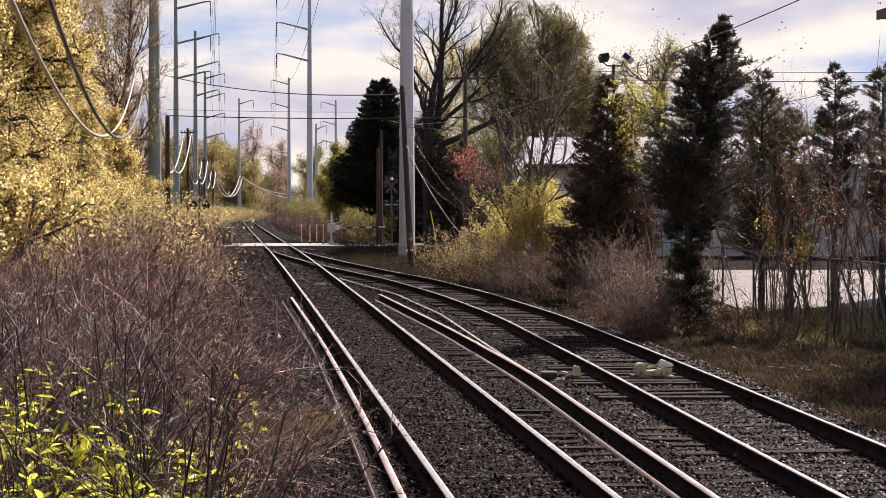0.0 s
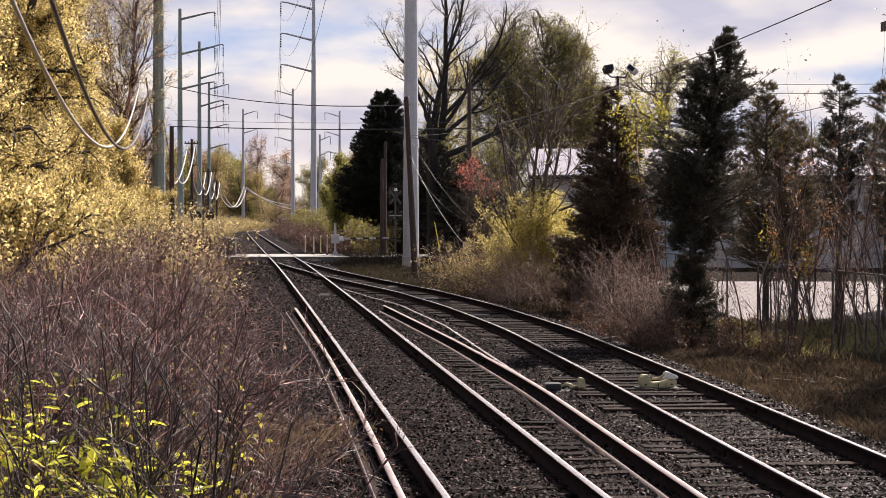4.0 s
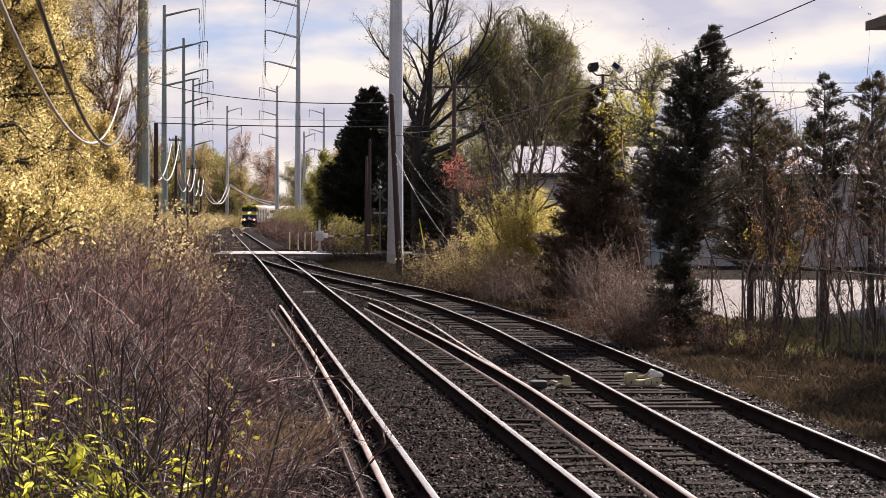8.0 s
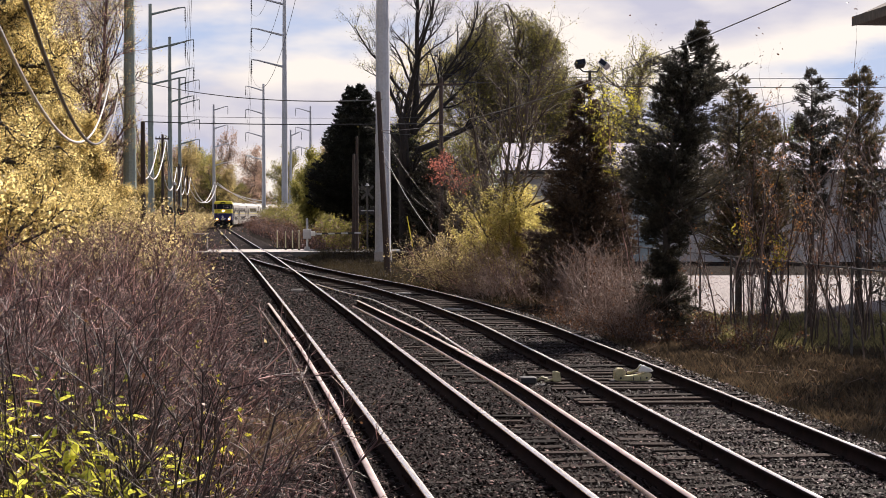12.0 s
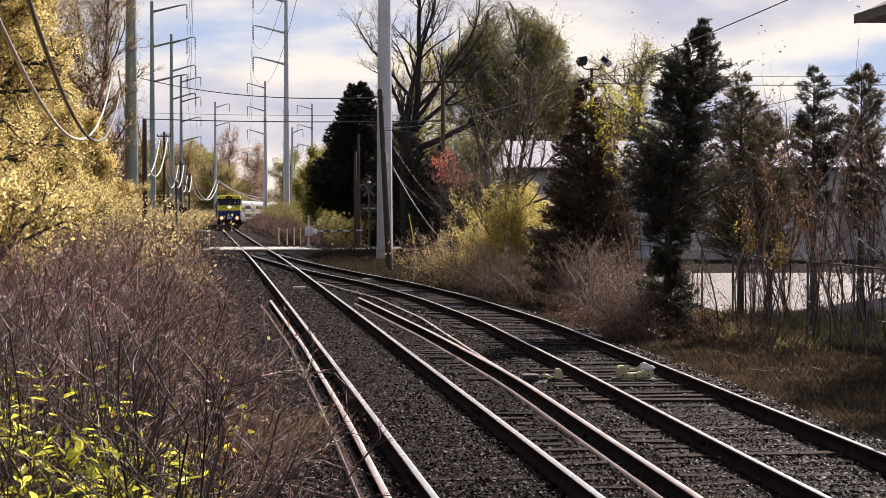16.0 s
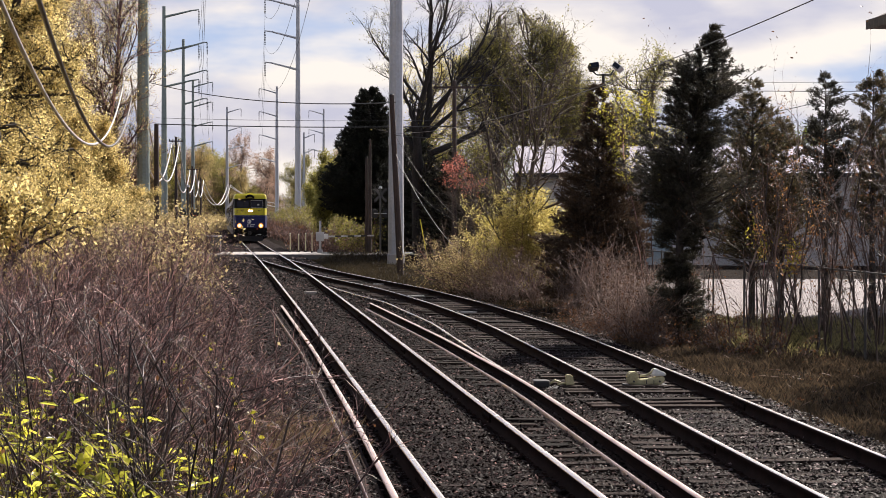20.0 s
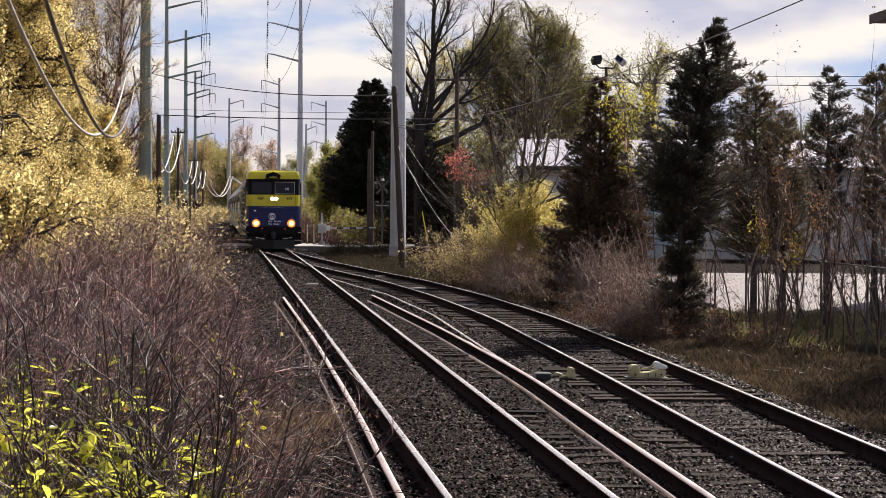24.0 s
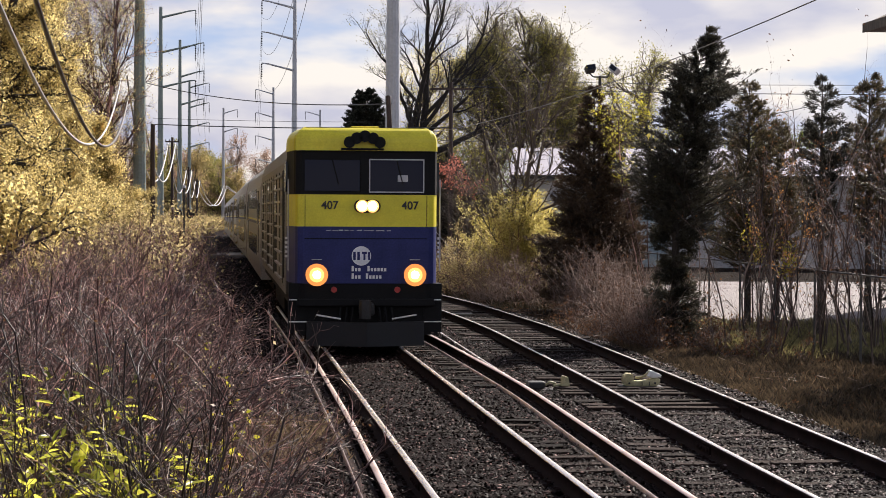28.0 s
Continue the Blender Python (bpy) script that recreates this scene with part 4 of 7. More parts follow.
def frog():
    ob = tagged(empty("turnout_frog", pose(main_x(80) + G, 80, -0.02, 0, 0, 8)), "dark cast steel frog where the rails cross", "frog")
    bm = bmesh.new()
    prism(bm, [(-0.09, -2.2), (0.09, -2.2), (0.2, 2.0), (-0.2, 2.0)], "z", -0.15, -0.03)
    part("casting", bm, "rail_rust", ob)
    for s in (-1, 1):
        part("wing_rail", box_bm(s * 0.22 - 0.03, s * 0.22 + 0.03, -1.5, 2.2, -0.15, 0.0), "rail_rust", ob)


frog()


# ---- level crossing ----
def crossing():
    cx = main_x(117)
    a = pose(cx, 117.6, -0.09, -0.25, 0, 6.6)
    road = part("road", box_bm(-45, 22, -4, 4.4, -0.6, -0.03), "asphalt")
    road.matrix_world = a
    tagged(road, "grey asphalt road crossing the railway line", "road", kind="structure")
    slab = tagged(empty("crossing_panels", a), "pale concrete panels of the level crossing", "level crossing", kind="structure")
    for x0, x1 in ((-3.6, -0.86), (-0.64, 0.64), (0.86, 3.3)):
        for k in range(3):
            part("panel", box_bm(x0, x1, -3.9 + k * 2.75, -1.2 + k * 2.75, -0.2, -0.012, bevel=0.01), "concrete", slab)


crossing()


def marker_post(x, y, h):
    ob = tagged(empty("marker_post", pose(x, y, -0.42)), "thin yellowish plastic marker post beside the crossing", "post", "crossing marker posts")
    part("post", rod_bm((0, 0, 0), (0, 0, h), 0.04, 0.035), "post_yellow", ob)
    part("base", rod_bm((0, 0, 0), (0, 0, 0.4), 0.085, 0.07), "dark_metal", ob)
    part("cap", rod_bm((0, 0, h), (0, 0, h + 0.05), 0.045, 0.02), "white_paint", ob)


for _px, _py, _h in ((-8.95, 121.5, 1.45), (-8.35, 120.5, 1.4), (-7.95, 121, 1.45), (-7.45, 119.5, 1.5)):
    marker_post(_px, _py, _h)


def gate(x, y, way, length, down=True):
    ob = tagged(empty("crossing_gate", pose(x, y, -0.42)), "grey crossing gate mechanism with a dark lowered arm", "crossing gate")
    bm = bmesh.new()
    rod(bm, (0, 0, 0), (0, 0, 0.55), 0.28, 0.14, 12)
    part("base", bm, "grey_metal", ob)
    part("mast", rod_bm((0, 0, 0.5), (0, 0, 2.3), 0.075, None, 10), "grey_metal", ob)
    bm = box_bm(-0.24, 0.24, -0.2, 0.2, 1.05, 1.62, bevel=0.03)
    part("mechanism_case", bm, "grey_metal", ob)
    part("case_door", box_bm(-0.2, 0.2, -0.225, -0.2, 1.1, 1.57), "grey_metal", ob)
    part("arm_bracket", box_bm(min(0.2 * way, 0.5 * way), max(0.2 * way, 0.5 * way), -0.1, 0.1, 1.2, 1.5, bevel=0.03), "white_paint", ob)
    n = int(length / 0.4)
    for k in range(n):
        x0, x1 = sorted((way * (0.5 + k * 0.4), way * (0.5 + (k + 1) * 0.4)))
        part("arm_stripe", box_bm(x0, x1, -0.02, 0.02, 1.29 + 0.01 * k, 1.39 + 0.008 * k), "dark_metal" if k % 2 else "grey_metal", ob)


gate(-6.85, 117.8, 1, 3.0)


def crossbuck(x, y, turn, z0=-0.42, blades=True):
    ob = tagged(empty("crossing_signal", pose(x, y, z0, 0, 0, turn)), "grey crossing signal mast with dark round lamps", "crossing signal", "crossing signals")
    part("mast", rod_bm((0, 0, 0), (0, 0, 4.3), 0.06, None, 10), "fence_metal", ob)
    for s in (-1, 1):
        if blades:
            bm = box_bm(-0.55, 0.55, -0.012, 0.012, -0.075, 0.075)
            bmesh.ops.rotate(bm, verts=bm.verts, cent=(0, 0, 0), matrix=Matrix.Rotation(radians(48 * s), 3, "Y"))
            bmesh.ops.translate(bm, verts=bm.verts, vec=(0, -0.08 - 0.014 * s, 3.9))
            part("crossbuck_blade", bm, "fence_metal", ob)
        bm = rod_bm((s * 0.38, -0.06, 2.75), (s * 0.38, -0.02, 2.75), 0.26, None, 16)
        part("lamp_backing", bm, "dark_metal", ob)
        bm = rod_bm((s * 0.38, -0.1, 2.75), (s * 0.38, -0.06, 2.75), 0.15, None, 14)
        part("lamp_lens", bm, "red_paint", ob)
        bm = rod_bm((s * 0.38, -0.3, 2.86), (s * 0.38, -0.06, 2.8), 0.17, 0.17, 10)
        part("lamp_hood", bm, "dark_metal", ob)
    part("lamp_bracket", box_bm(-0.4, 0.4, -0.02, 0.02, 2.72, 2.78), "grey_metal", ob)
    part("bell", rod_bm((0, 0, 4.3), (0, 0, 4.45), 0.13, 0.06, 12), "grey_metal", ob)
    bm = bmesh.new()
    rod(bm, (0, 0, 0), (0, 0, 0.35), 0.22, 0.09, 10)
    part("base", bm, "grey_metal", ob)


crossbuck(-3.2, 119.5, 180)
crossbuck(-14.4, 113.5, 20, blades=False)


def signal_case(x, y, w, h):
    ob = tagged(empty("signal_case", pose(x, y, -0.42)), "dark metal trackside equipment cabinet with a grey roof", "cabinet")
    part("body", box_bm(-w / 2, w / 2, -0.3, 0.3, 0.2, h, bevel=0.02), "fence_metal", ob)
    part("door", box_bm(-w / 2 + 0.05, w / 2 - 0.05, -0.325, -0.3, 0.28, h - 0.08), "fence_metal", ob)
    part("roof", box_bm(-w / 2 - 0.06, w / 2 + 0.06, -0.38, 0.36, h, h + 0.06), "grey_metal", ob)
    part("plinth", box_bm(-w / 2 - 0.05, w / 2 + 0.05, -0.35, 0.35, 0, 0.2), "concrete", ob)


signal_case(-13.2, 116.5, 0.8, 1.35)


# ---- poles and lines ----
def monopole(x, y, z, height, r0, r1, arms, arm_side, arm_len, material, label, step=3.2, pedestal=False):
    z = z + float(line_z(y))
    ob = empty("transmission_pole", pose(x, y, z))
    bm = bmesh.new()
    rod(bm, (0, 0, 0), (0, 0, height), r0, r1, 12)
    part("shaft", bm, material, ob)
    for f in (0.24, 0.47, 0.72):
        part("joint_sleeve", rod_bm((0, 0, height * f), (0, 0, height * f + 0.45), r0 + (r1 - r0) * f + 0.02, None, 12), material, ob)
    if pedestal:
        part("pedestal", box_bm(-0.46, 0.46, -0.46, 0.46, -0.2, 0.6, bevel=0.04), "concrete", ob)
    ends = []
    for k in range(arms):
        hz = height - 0.4 - k * step
        pts = [(0, 0, hz - 0.9), (arm_side * arm_len * 0.4, 0, hz - 0.5), (arm_side * arm_len * 0.8, 0, hz - 0.1), (arm_side * arm_len, 0, hz)]
        rows = [(*a, *b, 0.16 - 0.03 * i, 0.13 - 0.03 * i) for i, (a, b) in enumerate(zip(pts[:-1], pts[1:]))]
        link("arm", np_mesh("arm", *sticks(rows, 6), smooth=True), material, ob)
        bm = bmesh.new()
        e = (arm_side * arm_len, 0, hz)
        for q in range(8):
            rod(bm, (e[0], 0, e[2] - 0.15 - q * 0.2), (e[0], 0, e[2] - 0.27 - q * 0.2), 0.12, 0.05, 6)
        rod(bm, e, (e[0], 0, e[2] - 1.9), 0.03, None, 5)
        part("insulator", bm, "dark_metal", ob)
        ends.append((x + e[0], y, z + e[2] - 1.9))
    tagged(ob, label, "power pole", "steel transmission poles")
    return ends


GREEN = "tall pale green tapered steel transmission pole"
GREY = "tall light grey tapered steel transmission pole with curved arms"
left_row = [
    monopole(-18.3, 122, -0.3, 27, 0.46, 0.24, 3, 1, 4.0, "steel_pole", GREEN),
    monopole(-32.2, 232, 0, 27.5, 0.44, 0.2, 3, 1, 4.2, "steel_pole", GREEN, 4.2),
    monopole(-35.4, 275, 0, 27.5, 0.40, 0.2, 3, 1, 3.4, "steel_pole", GREEN, 4.0),
    monopole(-43.3, 350, 0, 27, 0.40, 0.2, 4, 1, 3.6, "steel_pole", GREEN, 3.6),
]
monopole(-46.2, 436, 0, 27, 0.45, 0.22, 4, 1, 3.2, "pale_pole", GREY, 4.2)
right_row = [
    monopole(-1.95, 104, -0.4, 27, 0.44, 0.26, 3, -1, 4.0, "pale_pole", GREY, 3.7, True),
    monopole(-15.8, 228, 0.9, 27.4, 0.42, 0.2, 3, -1, 3.9, "pale_pole", GREY, 3.7),
    monopole(-29.4, 367, 1, 26, 0.44, 0.2, 4, -1, 3.4, "pale_pole", GREY, 4.4),
]
monopole(-24.7, 443, 1, 26, 0.44, 0.2, 3, -1, 3.4, "pale_pole", GREY, 4.4)
monopole(-28.4, 430, 1, 20, 0.4, 0.2, 2, 1, 2.4, "pale_pole", GREY, 3.4)


def conductors():
    near = {0: (-6, 4), 1: (8, 2)}
    for n, row in enumerate((left_row, right_row)):
        ahead = [(near[n][0], near[n][1], e[2]) for e in row[0]]
        chain = [ahead] + row
        for a, b in zip(chain[:-1], chain[1:]):
            for p, q in list(zip(a, b))[:3]:
                wire("power_line", sag(p, q, 2.6 if p[1] < 50 else 4.0, 28), 0.016, "wire", None, "thin dark overhead power line between steel poles", "power line")["group"] = "overhead lines"


conductors()


def wood_pole(x, y, h, r, lean=(0, 0), arm=0.0, arm_z=0.4, z0=-0.45, boxed=False, label="weathered brown timber utility pole"):
    ob = tagged(empty("utility_pole", pose(x, y, z0 + float(line_z(y)))), label, "utility pole", "timber utility poles")
    part("pole", rod_bm((0, 0, 0), (lean[0], lean[1], h), r, r * 0.7, 12), "wood_pole", ob)
    part("cap", rod_bm((lean[0], lean[1], h - 0.02), (lean[0], lean[1], h + 0.03), r * 0.72, r * 0.5), "dark_metal", ob)
    if arm:
        part("crossarm", box_bm(lean[0] - arm / 2, lean[0] + arm / 2, -r - 0.06, -r + 0.06, h - arm_z - 0.06, h - arm_z + 0.06), "wood_pole", ob)
        for u in (-0.45, -0.2, 0.2, 0.45):
            part("insulator", rod_bm((lean[0] + arm * u, -r, h - arm_z + 0.06), (lean[0] + arm * u, -r, h - arm_z + 0.22), 0.05, 0.035), "dark_metal", ob)
    if boxed:
        part("transformer", rod_bm((lean[0] + r + 0.25, 0, h - 1.9), (lean[0] + r + 0.25, 0, h - 1.0), 0.24, None, 14), "grey_metal", ob)


wood_pole(-1.45, 88, 8.3, 0.155, (-0.42, 0), label="dark leaning timber utility pole with cables")
wood_pole(-3.8, 118, 7.4, 0.11)
wood_pole(-4.1, 121, 6.4, 0.12, label="thin weathered timber pole")
wood_pole(-15.9, 111, 8.0, 0.18)
wood_pole(-23.9, 180, 10.1, 0.16, (0, 0), 1.3)
wood_pole(-29.8, 240, 8.9, 0.16, (0, 0), 1.3)
wood_pole(1.3, 112, 10.6, 0.16, (0, 0), 2.4, label="timber utility pole with crossarm among the trees")
wood_pole(-35.9, 300, 8.6, 0.17, (0, 0), 1.3)


def crossing_wires():
    L = "black overhead line strung across the railway"
    wire("overhead_line", sag((-17.9, 122, 10.6), (-1.7, 88, 7.5), 0.5), 0.026, "wire", None, L, "power line")
    wire("overhead_line", sag((-15.9, 111, 7.5), (1.3, 112, 7.45), 0.12), 0.03, "wire", None, L, "power line")
    wire("overhead_line", sag((-15.9, 111, 7.85), (1.3, 112, 7.8), 0.1), 0.011, "wire", None, L, "power line")
    wire("overhead_line", sag((-1.75, 88, 6.1), (7.2, 22, 6.4), 0.75), 0.011, "cable_dark", None, "sagging cable rising over the siding to a building", "power line")
    wire("overhead_line", sag((-1.75, 88, 6.0), (18, 82, 7.6), 0.9), 0.014, "wire", None, L, "power line")
    wire("overhead_line", sag((1.3, 112, 10.3), (34, 82, 8.4), 0.3), 0.014, "wire", None, "thin dark line over the warehouse", "power line")
    wire("overhead_line", sag((1.3, 112, 9.9), (34, 82, 8.0), 0.35), 0.02, "wire", None, "thin dark line over the warehouse", "power line")
    for k, (a, b, d) in enumerate((((-1.7, 88, 6.0), (1.9, 78, 1.6), 0.55), ((-1.7, 88, 5.2), (1.4, 76, 0.6), 0.5), ((-1.7, 88, 4.8), (2.4, 80, 2.0), 0.9))):
        wire("guy_wire", sag(a, b, d), 0.007, "cable" if k == 1 else "cable_dark", None, "pale slack guy wire from the leaning pole", "wire")["group"] = "guy wires"
    n = "thick pale aerial cable hanging in deep loops between poles"
    spans = [((-4.65, 10, 10.4), (-19.8, 124, 11.0), 5.72, 0.05, "cable"), ((-4.09, 10, 11.3), (-19.25, 124, 10.3), 5.76, 0.055, "cable_dark")]
    for dx in (0.0, -0.7):
        hung = [(-18.4 + dx, 122, 11.0), (-23.6 + dx, 180, 8.7), (-29.4 + dx, 240, 7.4), (-35.5 + dx, 300, 6.9), (-45.4 + dx, 436, 7.8)]
        spans += [(a, b, d, t, "cable") for a, b, d, t in zip(hung[:-1], hung[1:], (5.0, 3.7, 3.0, 4.2), (0.06, 0.065, 0.07, 0.08))]
        spans.append((hung[-1], (-29.6, 367, 2.8 - dx), 0.8, 0.08, "cable"))
    for a, b, d, t, m in spans:
        wire("aerial_cable", sag(a, b, d, 48), t, m, None, n, "cable", 7)["group"] = "aerial cables"


crossing_wires()


def floodlight():
    ob = tagged(empty("floodlight_pole", pose(6.65, 75, -0.42)), "steel pole with two square floodlights on a bracket", "floodlight")
    part("pole", rod_bm((0, 0, 0), (0, 0, 8.35), 0.09, 0.06, 10), "dark_metal", ob)
    bm = bmesh.new()
    for a, b in (((-0.42, 0, 8.45), (-0.25, 0, 8.3)), ((-0.25, 0, 8.3), (0.3, 0, 8.3)), ((0.3, 0, 8.3), (0.4, 0, 8.5))):
        rod(bm, a, b, 0.03, None, 8)
    part("bracket", bm, "dark_metal", ob)
    for x, rz, m in ((-0.34, 10, "dark_metal"), (0.48, -35, "grey_metal")):
        bm = bmesh.new()
        prism(bm, [(-0.17, 0.0), (0.17, 0.0), (0.2, 0.25), (-0.2, 0.25)], "y", -0.18, 0.2)
        bmesh.ops.bevel(bm, geom=list(bm.edges), offset=0.02, segments=1, affect="EDGES")
        head = part("lamp_head", bm, m, ob)
        head.matrix_local = pose(x, 0, 8.5, -20, -rz, rz)
        lens = part("lens", box_bm(-0.15, 0.15, -0.2, -0.18, 0.04, 0.22), "glass", head)


floodlight()


# ---- buildings ----
def warehouse():
    ob = tagged(empty("warehouse", pose(4.7, 104, -0.42, 0, 0, -4)), "low grey metal warehouse with a pale ribbed roof", "building")
    part("wall", box_bm(0, 24, 0, 14, 0, 4.9), "siding_wall", ob)
    bm = bmesh.new()
    prism(bm, [(-0.5, 4.85), (7, 6.5), (14.5, 4.85), (14.5, 5.0), (7, 6.65), (-0.5, 5.0)], "x", -0.3, 24.3)
    roof = part("roof", bm, "roof_metal", ob)
    for k in range(36):
        x = -0.2 + k * 0.69
        bm = bmesh.new()
        prism(bm, [(-0.5, 5.0), (7, 6.65), (7, 6.72), (-0.5, 5.07)], "x", x, x + 0.06)
        part("roof_rib", bm, "roof_metal", roof)
    part("gutter", box_bm(-0.3, 24.3, -0.64, -0.5, 4.78, 4.98), "dark_metal", ob)
    for k in range(8):
        x = 0.8 + k * 2.9
        w = part("window", box_bm(x, x + 1.3, -0.03, 0.02, 1.6, 3.2), "siding_blue", ob)
        part("pane", box_bm(x + 0.07, x + 1.23, -0.05, -0.031, 1.68, 3.12), "glass", w)
    d = part("door", box_bm(5.0, 8.2, -0.06, -0.031, 0, 3.4), "siding_blue", ob, "blue-grey roller door")
    for k in range(11):
        part("slat", box_bm(5.05, 8.15, -0.08, -0.061, 0.05 + k * 0.3, 0.3 + k * 0.3), "siding_blue", d)


warehouse()


def shed():
    ob = tagged(empty("yard_building", pose(16.4, 49, -0.42, 0, 0, 4.4)), "dull grey building with a dark overhanging eave beside the yard", "building")
    part("wall", box_bm(0, 9, 0, 13, 0, 4.4), "siding_wall", ob)
    part("upper_wall", box_bm(0.12, 9, 0.1, 12.9, 4.4, 9.1), "wood_pole", ob)
    for k in range(21):
        part("clapboard", box_bm(-0.025, 0, 0, 13, k * 0.2, k * 0.2 + 0.185), "siding_wall", ob)
    bm = bmesh.new()
    prism(bm, [(-1.25, 9.0), (4.5, 11.6), (10.2, 9.0), (10.2, 9.2), (4.5, 11.85), (-1.25, 9.2)], "y", -0.6, 13.6)
    roof = part("roof", bm, "bark_pale", ob)
    part("fascia", box_bm(-1.3, -1.25, -0.6, 13.62, 8.92, 9.22), "bark_pale", roof)
    part("soffit", box_bm(-1.25, 0.1, -0.5, 13.5, 8.93, 8.985), "wood_pole", roof)


shed()


def lot():
    ob = part("parking_lot", box_bm(8.2, 44, 51, 82, -0.7, -0.34), "lot")
    tagged(ob, "pale sunlit paved yard behind the fence", "pavement", kind="structure")


lot()


def fence():
    ob = tagged(empty("chain_link_fence"), "chain-link fence with a metal top rail beside the yard", "fence")
    a, b = np.array([6.35, 59.0]), np.array([9.75, 27.0])
    d = (b - a) / np.linalg.norm(b - a)
    ln = float(np.linalg.norm(b - a))
    for k in range(12):
        p = a + d * min(ln, k * 3.0)
        part("post", rod_bm((p[0], p[1], -0.45), (p[0], p[1], 1.46), 0.026, None, 8), "fence_metal", ob)
    part("top_rail", rod_bm((*a, 1.42), (*b, 1.42), 0.019, None, 8), "fence_metal", ob)
    rows = []
    u = -1.9
    while u < ln:
        for s in (0, 1):
            u0, u1, z0, z1 = u, u + 1.8, (-0.4, 1.4)[s], (1.4, -0.4)[s]
            if u0 >= 0 and u1 <= ln:
                p, q = a + d * u0, a + d * u1
                rows.append((p[0], p[1], z0, q[0], q[1], z1, 0.001, 0.001))
        u += 0.11
    m = link("mesh", np_mesh("mesh", *sticks(rows, 3)), "fence_metal", ob, "woven wire mesh")
    m["kind"] = "stuff"


fence()


def guy_guard():
    ob = tagged(empty("guy_guard", pose(-0.32, 75, -0.44)), "thin yellow plastic guard round a guy wire", "guard")
    part("sleeve", rod_bm((0.05, 0, 1.5), (-0.17, 0, 2.68), 0.02, 0.018, 8), "loco_yellow", ob)
    part("anchor_rod", rod_bm((0.33, 0, -0.1), (0.05, 0, 1.5), 0.014, 0.014, 6), "dark_metal", ob)


guy_guard()


def joint_bars():
    """Bolted plates where lengths of rail meet."""
    bm = box_bm(-0.019, 0.003, -0.32, 0.32, -0.142, -0.052, bevel=0.006)
    bar = bm_mesh("joint_bar", bm)
    bar.materials.append(M["rail_rust"])
    bolt = bm_mesh("bolt", rod_bm((-0.045, 0, -0.095), (-0.018, 0, -0.095), 0.02, None, 6))
    bolt.materials.append(M["rail_rust"])
    for fx, holder, starts in ((main_x, main_track, (19.5, 25.6)), (siding_x, siding_track, (22.4, 27.1))):
        for side, y0 in zip((-1, 1), starts):
            for k in range(4):
                y = y0 + 11.9 * k
                m = fx(y + 0.5) - fx(y - 0.5)
                for face in (-1, 1):
                    ob = new("joint_bar", bar)
                    ob.parent = holder
                    ob.matrix_local = pose(fx(y) + side * G + face * 0.014, y, 0, 0, 0, (0 if face < 0 else 180) - math.degrees(math.atan(m)))
                    for v in (-0.24, -0.08, 0.08, 0.24):
                        b = new("bolt", bolt)
                        b.parent = ob
                        b.matrix_local = pose(0, v, 0)


joint_bars()

# ---- trees and shrubs ----
def scatter(made, places, rng, vary=0.0):
    for k, (x, y) in enumerate(places):
        m = pose(x, y, float(ground_z(x, y)) - 0.03, 0, 0, rng.uniform(0, 360))
        if k < len(made):
            made[k].matrix_world = m
        else:
            u, w = 1 + rng.uniform(-vary, vary), 1 + rng.uniform(-vary, vary)
            copy_thing(made[k % len(made)], m @ Matrix.Diagonal((w, w, u, 1)))


BIG = dict(height=11, radius=0.22, tilt=(0.0, 0.08), steps=(10, 6, 4, 3), bend=(0.07, 0.16, 0.22, 0.3), lift=(0.04, 0.04, 0.03, 0.02), bare=(0.1, 0.15, 0.2), kids=(3.0, 2.0, 1.6), angle=((45, 85), (30, 70), (25, 75)), ratio=(0.26, 0.52, 0.55))


def cable_x(y):
    return -3.2 - 0.129 * y


